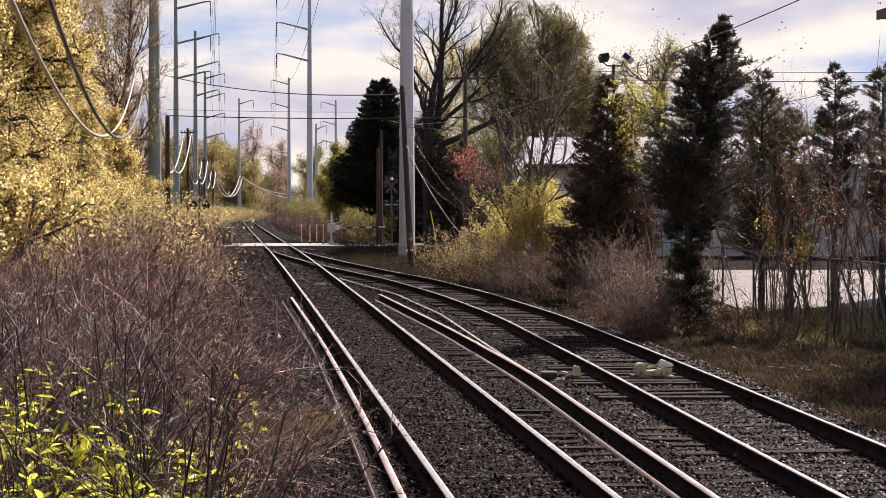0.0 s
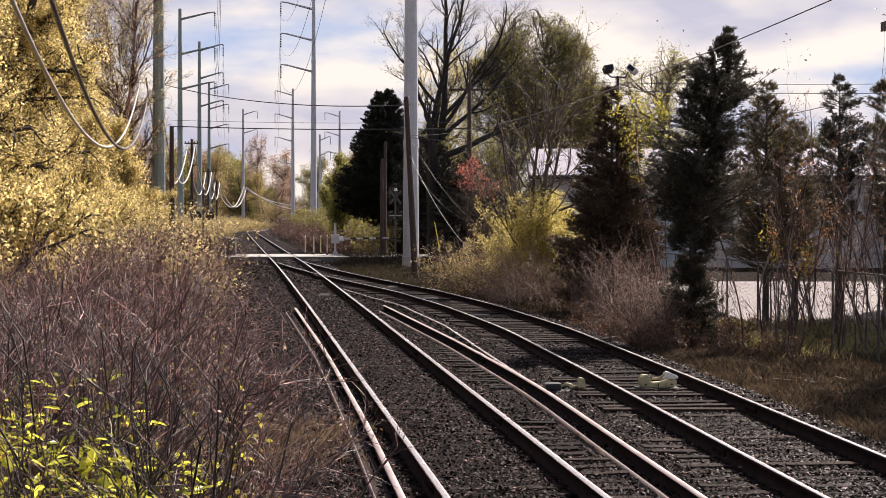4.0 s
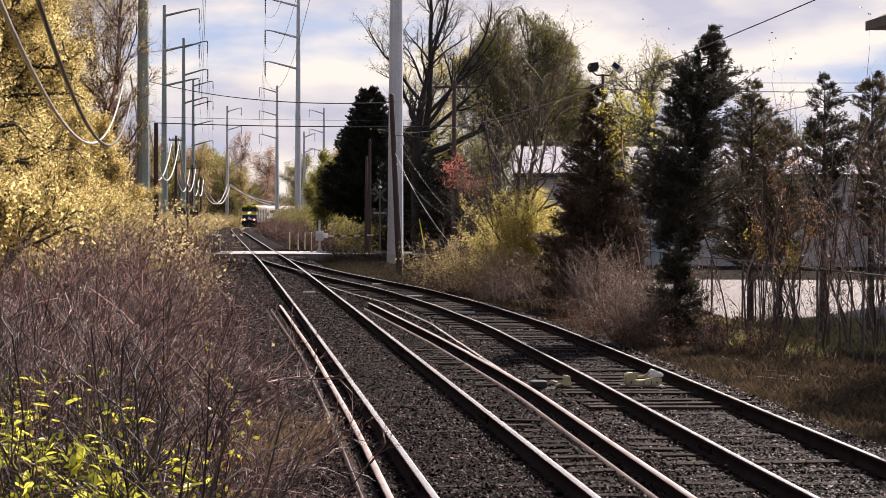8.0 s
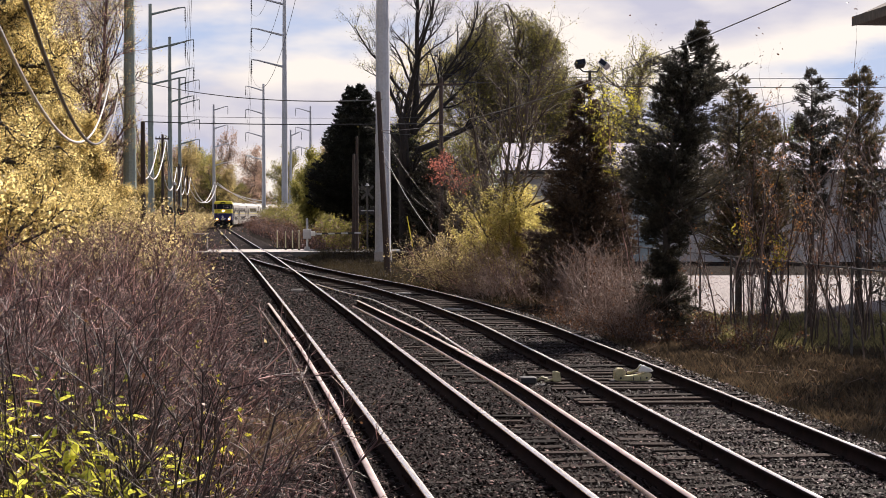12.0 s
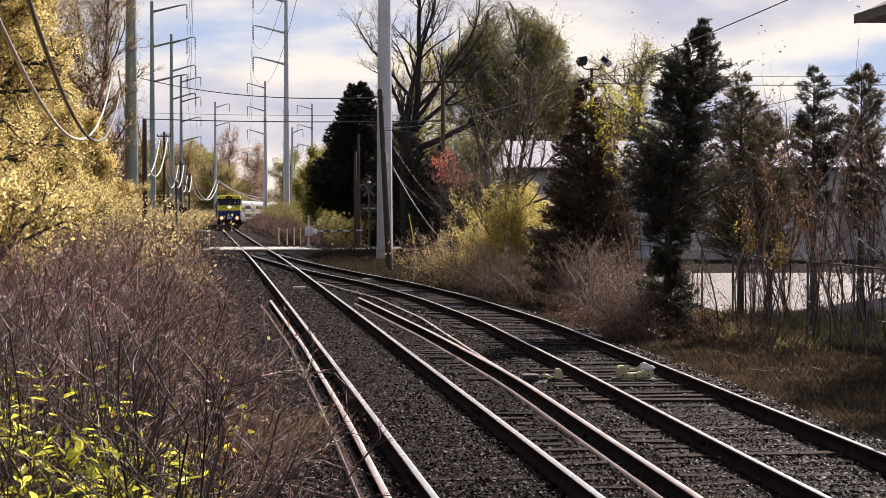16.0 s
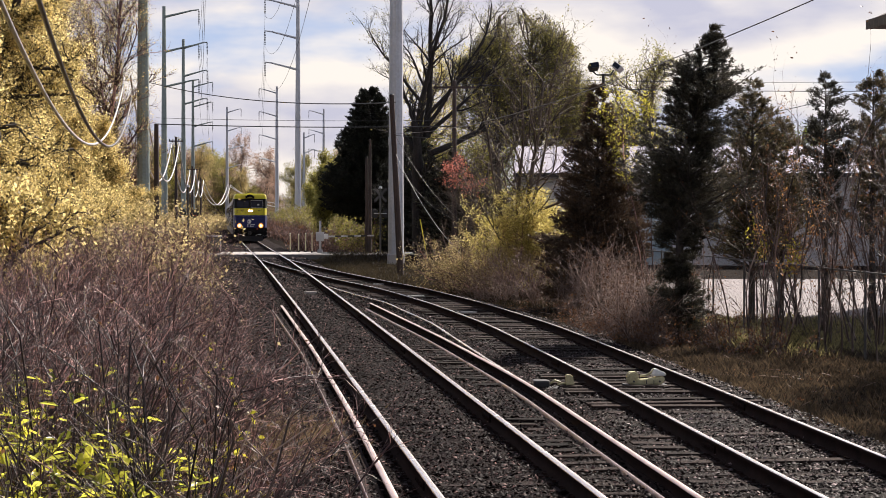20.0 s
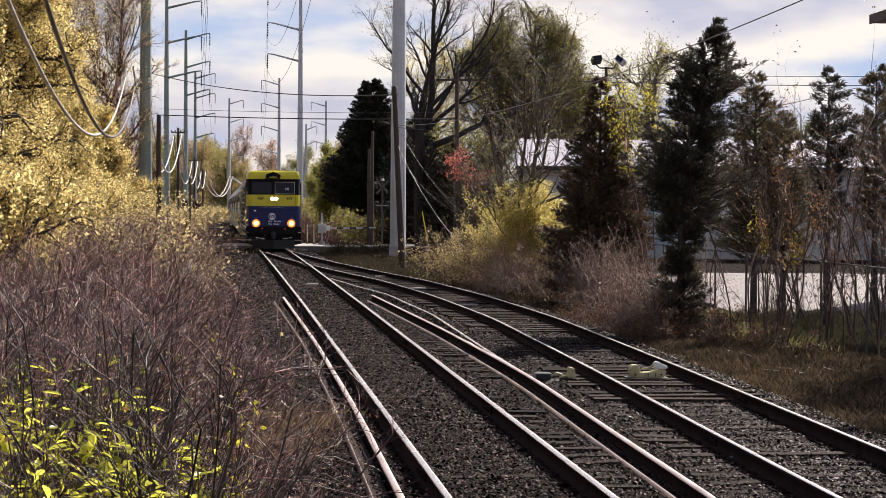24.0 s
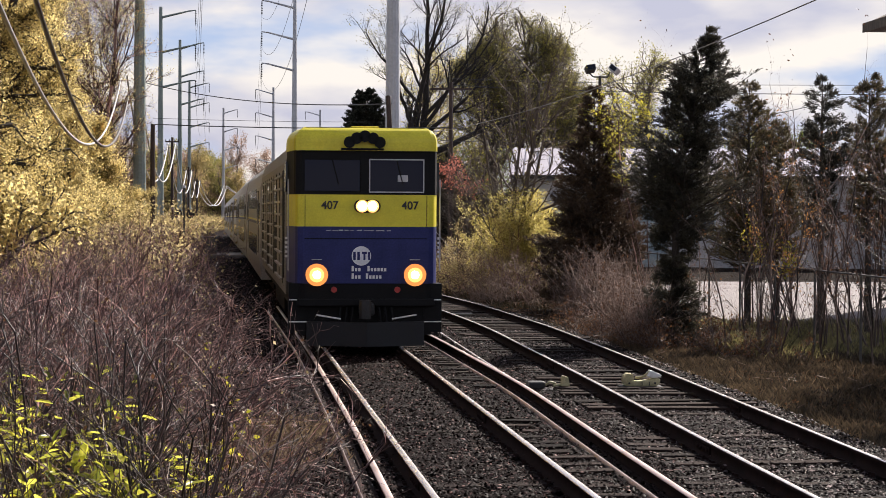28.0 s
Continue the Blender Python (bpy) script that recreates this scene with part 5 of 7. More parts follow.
def bank_woods():
    rng = random.Random(2)
    made = [plant("bank_tree", 20 + i, dict(BIG, height=12.0 + 1.2 * i), "bark", "leaf_gold", 0.058, 6, 0.15, "tall tree in bright yellow-green spring leaf on the bank", "tree", group="trees along the bank") for i in range(4)]
    places = []
    for k, y in enumerate((34, 39, 44, 49, 54, 60, 66, 73, 80, 88, 96, 105, 114)):
        places.append((cable_x(y) - 5.6 - rng.uniform(0, 0.5), y))
        places.append((cable_x(y) - 10.0 - rng.uniform(0, 1.5), y + 2.5))
    for y in (127, 133, 140, 148):
        places.append((-0.1535 * y - 5.0, y))
        places.append((-0.1535 * y - 9.0, y + 3))
    scatter(made, places, rng)
    young = [plant("bank_tree", 25, dict(BIG, height=7.6, radius=0.12), "bark", "leaf_gold", 0.07, 4, 0.2, "young tree in yellow-green spring leaf before a bare one", "tree", keep=0.7, group="trees along the bank")]
    scatter(young, [(-18.9, 101), (-19.9, 104), (-18.7, 106)], rng, 0.1)
    low = dict(BIG, height=3.2, radius=0.07, tilt=(0.1, 0.5), steps=(7, 5, 4), bend=(0.1, 0.18, 0.25), lift=(0.05, 0.03, 0.02), bare=(0.1, 0.15), kids=(2.6, 2.0), angle=((30, 75), (30, 70)), ratio=(0.45, 0.55), range=(0.6, 1.1))
    made = [plant("understorey_shrub", 30 + i, low, "bark", "leaf_gold", 0.052, 5, 0.10, "bushy shrub in yellow-green spring leaf under the trees", "shrub", keep=0.75, stems=5, stem_spread=0.4, group="shrubs along the bank") for i in range(3)]
    places = []
    for y in (104, 108, 112, 116):
        places.append((-0.1535 * y - 1.3, y))
    for y in range(34, 118, 4):
        for k in range(2):
            places.append((cable_x(y) - 1.6 - k * 1.9 + rng.uniform(-0.5, 0.5), y + rng.uniform(-1.2, 1.2)))
    scatter(made, places, rng)
    bare = dict(BIG, height=15.5, radius=0.14, ratio=(0.30, 0.55, 0.6), steps=(9, 6, 5, 3), kids=(3.2, 2.2, 1.8), lift=(0.05, 0.10, 0.07, 0.04), angle=((25, 60), (20, 55), (25, 60)))
    ob = plant("bare_tree", 36, bare, "twig", "leaf_gold", 0.05, 2, 0.14, "reddish brown tree with fine upswept twigs and few yellow leaves", "tree", keep=0.4, sides=3)
    ob.matrix_world = pose(-20.9, 121, -0.2)
    copy_thing(ob, pose(-22.2, 132, -0.2, 0, 0, 140))
    copy_thing(ob, pose(-24.4, 126, -0.2, 0, 0, 220))


bank_woods()

cedar("spruce", 41, 11.9, [(0.2, 2.4), (0.27, 3.2), (0.4, 3.4), (0.52, 3.1), (0.6, 2.4), (0.74, 1.75), (0.87, 1.25), (0.95, 0.8), (1, 0.3)], "needle_black", "large dark evergreen with a ragged outline", 1100, 18, 11, 0.14, low=0.22, size=2.6).matrix_world = pose(-4.55, 140, -0.4)
cedar("evergreen", 42, 8.4, [(0, 2.0), (0.3, 2.5), (0.6, 2.3), (0.85, 1.3), (1, 0.1)], "needle_black", "rounded dark green evergreen behind the steel pole", 520, 16, 8, 0.22, size=2.4).matrix_world = pose(-1.3, 126, -0.4)
cedar("evergreen", 48, 6.5, [(0, 2.0), (0.3, 2.3), (0.6, 2.0), (0.85, 1.2), (1, 0.1)], "needle_dark", "low spreading dark evergreen", 420, 16, 8, 0.28, size=2.2).matrix_world = pose(1.4, 116, -0.4)
cedar("red_cedar", 43, 6.95, [(0, 1.35), (0.07, 1.68), (0.25, 1.68), (0.45, 1.36), (0.61, 1.04), (0.76, 0.7), (0.87, 0.4), (0.95, 0.17), (1, 0.02)], "needle_brown", "conical brown-green cedar with a pointed top", 820, 17, 12, 0.18, size=1.15).matrix_world = pose(5.05, 59, -0.42)
cedar("red_cedar", 444, 7.25, [(0, 0.35), (0.05, 0.62), (0.18, 0.5), (0.24, 0.26), (0.3, 0.3), (0.37, 0.6), (0.44, 0.92), (0.55, 1.2), (0.645, 0.92), (0.72, 0.68), (0.8, 0.92), (0.86, 0.86), (0.9, 0.46), (0.955, 0.13), (1, 0.03)], "needle_dark", "tall dark cedar with uneven upswept boughs", 640, 16, 12, 0.42, lean=0.85).matrix_world = pose(5.5, 43, -0.42)
cedar("red_cedar", 455, 6.5, [(0, 0.4), (0.2, 0.85), (0.5, 1.0), (0.72, 0.85), (0.85, 0.62), (0.94, 0.25), (1, 0.03)], "needle_olive", "brownish cedar close behind a darker one", 420, 16, 9, 0.35, low=0.3).matrix_world = pose(8.3, 50, -0.42)
cedar("red_cedar", 456, 5.5, [(0, 0.3), (0.3, 0.6), (0.7, 0.62), (0.88, 0.45), (1, 0.04)], "needle_olive", "smaller brownish cedar with a blunt top", 240, 15, 8, 0.3, low=0.36).matrix_world = pose(9.15, 50.5, -0.42)
cedar("red_cedar", 46, 6.4, [(0, 0.15), (0.3, 0.3), (0.6, 0.42), (0.78, 0.52), (0.84, 0.48), (0.92, 0.28), (1, 0.03)], "needle_dark", "slender dark cedar behind bare saplings", 230, 14, 9, 0.35, low=0.4).matrix_world = pose(9.38, 46, -0.42)
cedar("red_cedar", 47, 6.5, [(0, 0.15), (0.3, 0.35), (0.6, 0.5), (0.8, 0.55), (0.92, 0.3), (1, 0.03)], "needle_olive", "slender brown cedar among thin saplings", 230, 14, 9, 0.35, low=0.42).matrix_world = pose(10.75, 47, -0.42)

# three cedars out of view on the right, added to shade the verge
cedar("red_cedar", 250, 8.2, [(0, 1.6), (0.2, 2.0), (0.6, 1.5), (0.9, 0.5), (1, 0.05)], "needle_dark", "unseen dark cedar added to shade the siding verge", 420, 15, 8, 0.3, size=1.3).matrix_world = pose(11.1, 37.2, -0.42)
cedar("red_cedar", 251, 7.4, [(0, 1.7), (0.2, 2.1), (0.6, 1.5), (0.9, 0.5), (1, 0.05)], "needle_dark", "unseen shaggy cedar added to shade the verge", 420, 15, 8, 0.3, size=1.3).matrix_world = pose(10.3, 32.0, -0.42)
cedar("red_cedar", 252, 6.6, [(0, 1.6), (0.2, 1.9), (0.6, 1.3), (0.9, 0.5), (1, 0.05)], "needle_dark", "unseen bushy cedar added to shade the near verge", 360, 15, 8, 0.3, size=1.3).matrix_world = pose(9.4, 27.0, -0.42)

BARE = dict(steps=(9, 6, 5, 4, 3), bend=(0.09, 0.17, 0.2, 0.24, 0.28), lift=(0.05, 0.14, 0.12, 0.08, 0.05), bare=(0.3, 0.2, 0.15, 0.2), kids=(1.2, 1.5, 1.6, 1.3), angle=((25, 55), (25, 55), (25, 55), (25, 60)), ratio=(0.42, 0.52, 0.55, 0.6), thin=0.55, taper=0.3)
plant("bare_tree", 151, BARE, "bark_dark", "leaf_bud", 0.05, 1, 0.15, "large dark tree with twisting limbs, nearly leafless", "tree", keep=0.02, sides=4, limbs=[((0, 0, -0.1), 0.0, 0.0, 8.6, 0.65), ((0.2, 0, 8.2), 0.5, 0.1, 8.5, 0.14), ((0.15, 0, 7.4), 0.02, 0.05, 10.0, 0.24), ((-0.25, 0, 7.2), -0.08, -0.1, 10, 0.2), ((0.2, 0, 8.8), 1.0, 0.2, 6.6, 0.13), ((0.2, 0, 7.6), 1.3, -0.2, 6.6, 0.15), ((0.3, 0, 6.4), 2.6, 0.2, 7.4, 0.22), ((0, 0, 9.4), -0.9, 0.1, 6.0, 0.12), ((0, 0, 7.8), -0.8, 0.3, 6.5, 0.13)]).matrix_world = pose(-0.45, 118, -0.4)


def dome(c, r, rough):
    """A lumpy round outline for a crown."""
    def inside(q):
        u, v, w = (q[0] - c[0]) / r[0], (q[1] - c[1]) / r[1], (q[2] - c[2]) / r[2]
        if q[2] < c[2] - 0.5 * r[2]:
            return abs(u) < 0.5
        return u * u + v * v + w * w < (1 + rough * (math.sin(5 * u + 3 * w) + math.sin(4 * v - 6 * w + 1) + math.sin(9 * u + 7 * v))) ** 2
    return inside


BUD = dict(height=14.5, radius=0.26, tilt=(0.02, 0.05), steps=(8, 6, 5, 4, 3), bend=(0.07, 0.15, 0.2, 0.28, 0.3), lift=(0.05, 0.09, 0.07, 0.05, 0.04), bare=(0.2, 0.15, 0.15, 0.3), kids=(2.6, 1.7, 1.6, 1.2), angle=((30, 65), (25, 55), (25, 55), (25, 60)), ratio=(0.5, 0.55, 0.55, 0.6))
ROUND = dict(steps=(9, 7, 6, 4, 3), bend=(0.05, 0.12, 0.17, 0.24, 0.3), lift=(0.03, 0.07, 0.06, 0.05, 0.03), bare=(0.3, 0.15, 0.1, 0.2), kids=(2.7, 2.15, 1.8, 1.3), angle=((25, 60), (25, 50), (25, 55), (30, 60)), ratio=(0.52, 0.55, 0.55, 0.6), thin=0.6, taper=0.4, leaf_level=3)
plant("budding_tree", 52, dict(ROUND, inside=dome((1.1, 0, 9.8), (4.8, 4.0, 5.9), 0.045)), "twig_dusk", "leaf_bud", 0.05, 1, 0.13, "round-crowned tree with fine branches and olive buds", "tree", keep=0.38, sides=3, limbs=[((0, 0, -0.1), -0.03, 0, 15.5, 0.26), ((0.6, 0.1, -0.1), 0.17, 0.05, 15, 0.22), ((-0.3, 0, -0.1), -0.2, -0.05, 14, 0.2), ((0.2, 0.3, 3.5), 0.7, 0.2, 9.5, 0.13), ((0, -0.2, 3.5), -0.5, -0.2, 9, 0.12), ((0.5, 0, 4.6), 1.3, -0.3, 7.5, 0.11), ((0.9, 0, 5.5), 1.5, 0.4, 6, 0.08), ((-0.2, 0, 5.0), -1.1, 0.2, 6, 0.09)]).matrix_world = pose(4.6, 123, -0.4)
plant("budding_tree", 53, dict(BUD, height=11.2), "twig_grey", "leaf_lime", 0.06, 1, 0.18, "budding tree with thin yellow-green young leaves", "tree", keep=0.5, sides=3).matrix_world = pose(13.0, 122, -0.4)
plant("budding_tree", 55, dict(BUD, height=12.6, kids=(2.2, 1.5, 1.2, 1.0)), "twig_grey", "leaf_forsythia", 0.07, 1, 0.18, "slim tree with pale yellow young leaves", "tree", sides=3).matrix_world = pose(-3.5, 152, -0.4)
plant("budding_tree", 54, dict(BUD, height=6.6, kids=(1.8, 1.4, 1.2, 1.0), ratio=(0.34, 0.5, 0.55, 0.6)), "bark", "leaf_lime", 0.08, 2, 0.2, "small tree in olive and yellow young leaf beside a dark evergreen", "tree", sides=3).matrix_world = pose(-8.5, 150, -0.4)
plant("red_tree", 56, dict(BUD, height=5.3, radius=0.08, steps=(7, 4, 3), bare=(0.68, 0.15), kids=(2.6, 1.6), ratio=(0.26, 0.5)), "bark", "leaf_red", 0.06, 4, 0.16, "small ornamental tree with dull red young leaves", "tree", sides=3).matrix_world = pose(2.35, 103, -0.4)
LEAN = dict(height=6.6, radius=0.10, tilt=(0.22, 0.24), steps=(8, 6, 5, 4), bend=(0.06, 0.15, 0.22, 0.3), lift=(0.03, 0.07, 0.05, 0.02), bare=(0.25, 0.15, 0.2), kids=(1.35, 1.4, 1.2), angle=((25, 60), (25, 60), (30, 65)), ratio=(0.5, 0.55, 0.6), thin=0.6, taper=0.4)
plant("bare_tree", 57, LEAN, "twig_grey", "leaf_bud", 0.04, 1, 0.1, "small leaning grey tree with a tangle of bare twigs", "tree", keep=0.15, sides=4, limbs=[((0, 0, -0.1), 0.24, 0.05, 7.8, 0.115), ((0.1, 0, 0.5), -0.12, 0.1, 5.4, 0.06), ((0.35, 0, 1.4), 0.02, -0.1, 6.0, 0.07), ((0.6, 0, 2.3), 0.5, 0.1, 5.6, 0.06)]).matrix_world = pose(2.5, 66, -0.42)
plant("bare_tree", 58, dict(LEAN, kids=(2.0, 1.6, 1.3)), "twig_grey", None, 0, 0, 0, "thin bare tree with drooping twigs beside the guy wires", "tree", sides=3, limbs=[((0, 0, -0.1), 0.1, 0, 4.6, 0.05), ((0, 0, 0.3), -0.35, 0, 4.0, 0.035), ((0.1, 0, 0.3), 0.4, 0, 4.0, 0.035)]).matrix_world = pose(1.7, 72, -0.42)

FORS = dict(height=2.9, radius=0.02, tilt=(0.1, 0.8), steps=(6, 4, 3), bend=(0.1, 0.18, 0.25), lift=(0.02, 0.02, 0.0), bare=(0.25, 0.2), kids=(1.8, 1.4), angle=((20, 55), (20, 60)), ratio=(0.45, 0.5), range=(0.6, 1.15))


def forsythia():
    rng = random.Random(9)
    made = [plant("yellow_shrub", 70 + i, dict(FORS, height=2.2, tilt=(0.2, 1.05)), "twig", "leaf_cream", 0.038, 3, 0.05, "arching shrub with pale yellow spring leaves", "shrub", keep=0.32, stems=15, stem_spread=0.3, sides=3, group="yellow shrubs by the siding") for i in range(2)]
    tall = [plant("yellow_shrub", 73, dict(FORS, height=2.8, tilt=(0.0, 0.35)), "twig", "leaf_forsythia", 0.038, 5, 0.07, "upright shrub thick with bright yellow leaves", "shrub", keep=0.75, stems=20, stem_spread=0.3, sides=3, group="yellow shrubs by the siding")]
    low = [plant("yellow_shrub", 76, dict(FORS, height=2.5, kids=(1.6, 1.3)), "twig", "leaf_cream", 0.044, 3, 0.12, "loose shrub in pale yellow leaf at the foot of the bank", "shrub", keep=0.22, stems=14, stem_spread=0.4, sides=3, group="yellow shrubs on the bank")]
    scatter(low, [(-6.3, 43), (-6.9, 48), (-7.6, 53), (-7.9, 46), (-8.7, 57), (-9.6, 63), (-8.6, 50)], rng)
    scatter(made, [(0.75, 69.5), (1.6, 68.5), (2.3, 69)], rng)
    scatter(tall, [(3.05, 66), (3.5, 66.5), (3.3, 67.2)], rng)


forsythia()

SHRUB = dict(height=2.2, radius=0.015, tilt=(0.1, 0.85), steps=(6, 4, 3), bend=(0.12, 0.2, 0.26), lift=(0.0, 0.03, 0.01), bare=(0.15, 0.2), kids=(2.2, 1.5), angle=((20, 60), (20, 60)), ratio=(0.5, 0.5), thin=0.6, range=(0.5, 1.12))


def brush():
    """Bare brown shrubs along the near side of the line."""
    rng = random.Random(6)
    made = [plant("bare_shrub", 60 + i, SHRUB, "twig", "leaf_cream" if i % 2 else "leaf_brown", 0.018 if i % 2 else 0.015, 1, 0.03, "brown shrub with dense thin stems and few leaf buds", "shrub", keep=0.035 if i % 2 else 0.04, stems=25, stem_spread=0.38, sides=3, group="bare shrubs beside the track") for i in range(4)]
    spots = []
    for y in (10.8, 12.4, 13.5, 15.5, 17.5, 20, 22.5, 25.5, 29, 33, 37, 42, 47, 53, 59, 66, 74, 83):
        edge = main_x(y) - (3.95 if y > 14 else 4.1)
        for k in range(6 if y > 14 else 3):
            spots.append((edge - 0.3 - k * 0.95 + rng.uniform(-0.3, 0.3), y + rng.uniform(-0.8, 0.8)))
    scatter(made, spots, rng)
    long = dict(SHRUB, height=2.2, radius=0.010, tilt=(0.2, 0.8), kids=(1.6, 1.2), steps=(8, 5, 3), bend=(0.07, 0.16, 0.22), ratio=(0.42, 0.5))
    made = [plant("bare_shrub", 165 + i, long, "twig_dark", "leaf_brown", 0.016, 1, 0.02, "sprawling leafless shrub with long arching brown stems", "shrub", keep=0.02, stems=11, stem_spread=0.3, sides=4, group="bare shrubs beside the track") for i in range(2)]
    scatter(made, [(-2.35, 9.8), (-2.75, 9.6), (-2.2, 11.4), (-2.5, 12.8), (-3.2, 10.2), (-2.9, 13.8), (-2.1, 9.0), (-2.45, 8.9), (-1.9, 9.3)], rng)
    fan = dict(SHRUB, height=2.5, radius=0.010, inside=lambda q: q[2] < 2.35 + 0.35 * math.sin(9 * q[0] + 5 * q[1]) and abs(q[0]) < 0.75, tilt=(0.05, 0.36), kids=(1.5, 1.3), steps=(9, 5, 3), bend=(0.06, 0.14, 0.2), lift=(0.01, 0.03, 0.02), ratio=(0.34, 0.5), range=(0.75, 1.1), bare=(0.3, 0.2))
    made = [plant("bare_shrub", 190 + i, fan, "twig_black", "leaf_brown", 0.016, 1, 0.02, "tall leafless shrub with long dark fanning stems", "shrub", keep=0.02, stems=10, stem_spread=0.12, sides=5, group="dark shrubs beside the track") for i in range(2)]
    scatter(made, [(-1.45, 9.8), (-1.95, 10.4), (-2.4, 11.2), (-1.95, 12.6)], rng)
    over = dict(SHRUB, height=1.9, radius=0.009, tilt=(0.3, 1.0), kids=(1.8, 1.4), steps=(8, 5, 3), bend=(0.07, 0.16, 0.22), lift=(0.02, 0.04, 0.02), ratio=(0.4, 0.5))
    made = [plant("bare_shrub", 195 + i, over, "twig", "leaf_brown", 0.016, 1, 0.02, "spreading reddish brown shrub leaning over the ballast", "shrub", keep=0.02, stems=12, stem_spread=0.2, sides=4, group="bare shrubs beside the track") for i in range(2)]
    scatter(made, [(-1.85, 14.6), (-2.0, 16.6), (-2.25, 18.6), (-2.7, 21.2), (-3.2, 25), (-3.7, 29), (-1.75, 12.2)], rng)
    made = [plant("bare_shrub", 160 + i, dict(SHRUB, height=2.0), "twig_pale", "leaf_brown", 0.03, 1, 0.05, "brown bare shrub with a few dry leaves", "shrub", keep=0.08, stems=15, stem_spread=0.35, sides=3, group="bare shrubs by the siding") for i in range(2)]
    spots = [(5.0, 51), (5.6, 48), (5.4, 45.5), (1.9, 64), (0.9, 72), (2.6, 62), (4.2, 56.5), (3.5, 61), (4.9, 43.4), (4.7, 46.6)]
    scatter(made, spots, rng)
    rods = dict(SHRUB, height=1.7, radius=0.011, tilt=(0.0, 0.3), kids=(1.3, 1.2), ratio=(0.35, 0.5), lift=(0.03, 0.08, 0.04))
    made = [plant("bare_shrub", 175 + i, rods, "twig_dark", "leaf_brown", 0.022, 1, 0.04, "thin upright brown shoots crowded along the yard fence", "shrub", keep=0.06, stems=11, stem_spread=0.55, sides=3, group="bare shoots along the yard fence") for i in range(2)]
    scatter(made, [(6.7, 45), (8.1, 44.6), (9.6, 44.8), (10.6, 46.3), (9.0, 48.6)], rng)
    made = [plant("low_brush", 170, dict(SHRUB, height=0.85), "twig_dark", "leaf_brown", 0.03, 1, 0.04, "low tangle of brown twigs and dry leaves", "shrub", keep=0.15, stems=15, stem_spread=0.5, sides=3, group="low brush on the verge")]
    scatter(made, [(6.4, 42.8), (6.8, 40.2), (6.0, 44), (4.6, 42.5), (4.3, 44.2), (4.0, 47.0), (5.3, 42.0)], rng)


brush()

SAP = dict(height=5.0, radius=0.026, tilt=(0.0, 0.24), steps=(9, 5, 3), bend=(0.09, 0.16, 0.2), lift=(0.05, 0.12, 0.08), bare=(0.3, 0.2), kids=(1.8, 1.5), angle=((20, 50), (20, 50)), ratio=(0.28, 0.5), thin=0.42, range=(0.55, 1.15))


def saplings():
    rng = random.Random(11)
    made = [plant("sapling", 80 + i, SAP, "twig_dark", "leaf_brown", 0.03, 1, 0.05, "clump of thin bare saplings with rusty dry leaves", "sapling", keep=0.2, stems=5, stem_spread=0.28, sides=4, group="saplings along the fence") for i in range(3)]
    scatter(made, [(7.0, 42), (8.3, 40.2), (9.5, 42), (9.2, 37.5), (10.4, 43), (9.2, 48), (10.6, 48), (8.9, 50)], rng)
    tall = dict(SAP, height=8.4, radius=0.015, taper=0.25, bend=(0.12, 0.2, 0.2), tilt=(0.0, 0.06), range=(0.75, 1.0), kids=(0.9, 0.9), ratio=(0.2, 0.5), bare=(0.45, 0.2))
    ob = plant("sapling", 86, tall, "twig_dark", "leaf_brown", 0.035, 1, 0.05, "very tall thin sapling with sparse leaf buds", "sapling", keep=0.3, stems=2, stem_spread=0.1)
    ob.matrix_world = pose(8.74, 42.5, -0.42)
    copy_thing(ob, pose(6.55, 46, -0.42, 0, 0, 100))
    rusty = [plant("sapling", 180 + i, dict(SAP, height=4.8, bare=(0.35, 0.2), tilt=(0.0, 0.07), ratio=(0.14, 0.5)), "twig_dark", "leaf_orange", 0.026, 8, 0.07, "thin sapling still holding clusters of orange dry leaves", "sapling", keep=0.06, stems=2, stem_spread=0.12, sides=4, group="saplings with dry leaves") for i in range(2)]
    scatter(rusty, [(7.3, 40.8), (7.45, 41.6)], rng)
    glow_leaf = dict(SAP, height=7.0, radius=0.03, tilt=(0.0, 0.1), bare=(0.62, 0.2))
    plant("sapling", 87, glow_leaf, "twig", "leaf_bright", 0.036, 6, 0.1, "thin sapling with clusters of bright yellow leaves", "sapling", keep=0.4, stems=3, stem_spread=0.2).matrix_world = pose(6.3, 58, -0.42)
    plant("sapling", 88, dict(SAP, height=2.7, bare=(0.72, 0.2)), "twig", "leaf_bright", 0.034, 8, 0.08, "low sapling in bright yellow-green leaf", "sapling", keep=0.16, stems=2, stem_spread=0.1).matrix_world = pose(7.5, 43, -0.42)


saplings()

WEED = dict(height=1.86, radius=0.008, tilt=(0.05, 0.32), steps=(6, 4), bend=(0.1, 0.2), lift=(0.03, 0.0), bare=(0.35,), kids=(1.6,), angle=((30, 70),), ratio=(0.28,), thin=0.7, range=(0.35, 1.12), leaf_level=1)


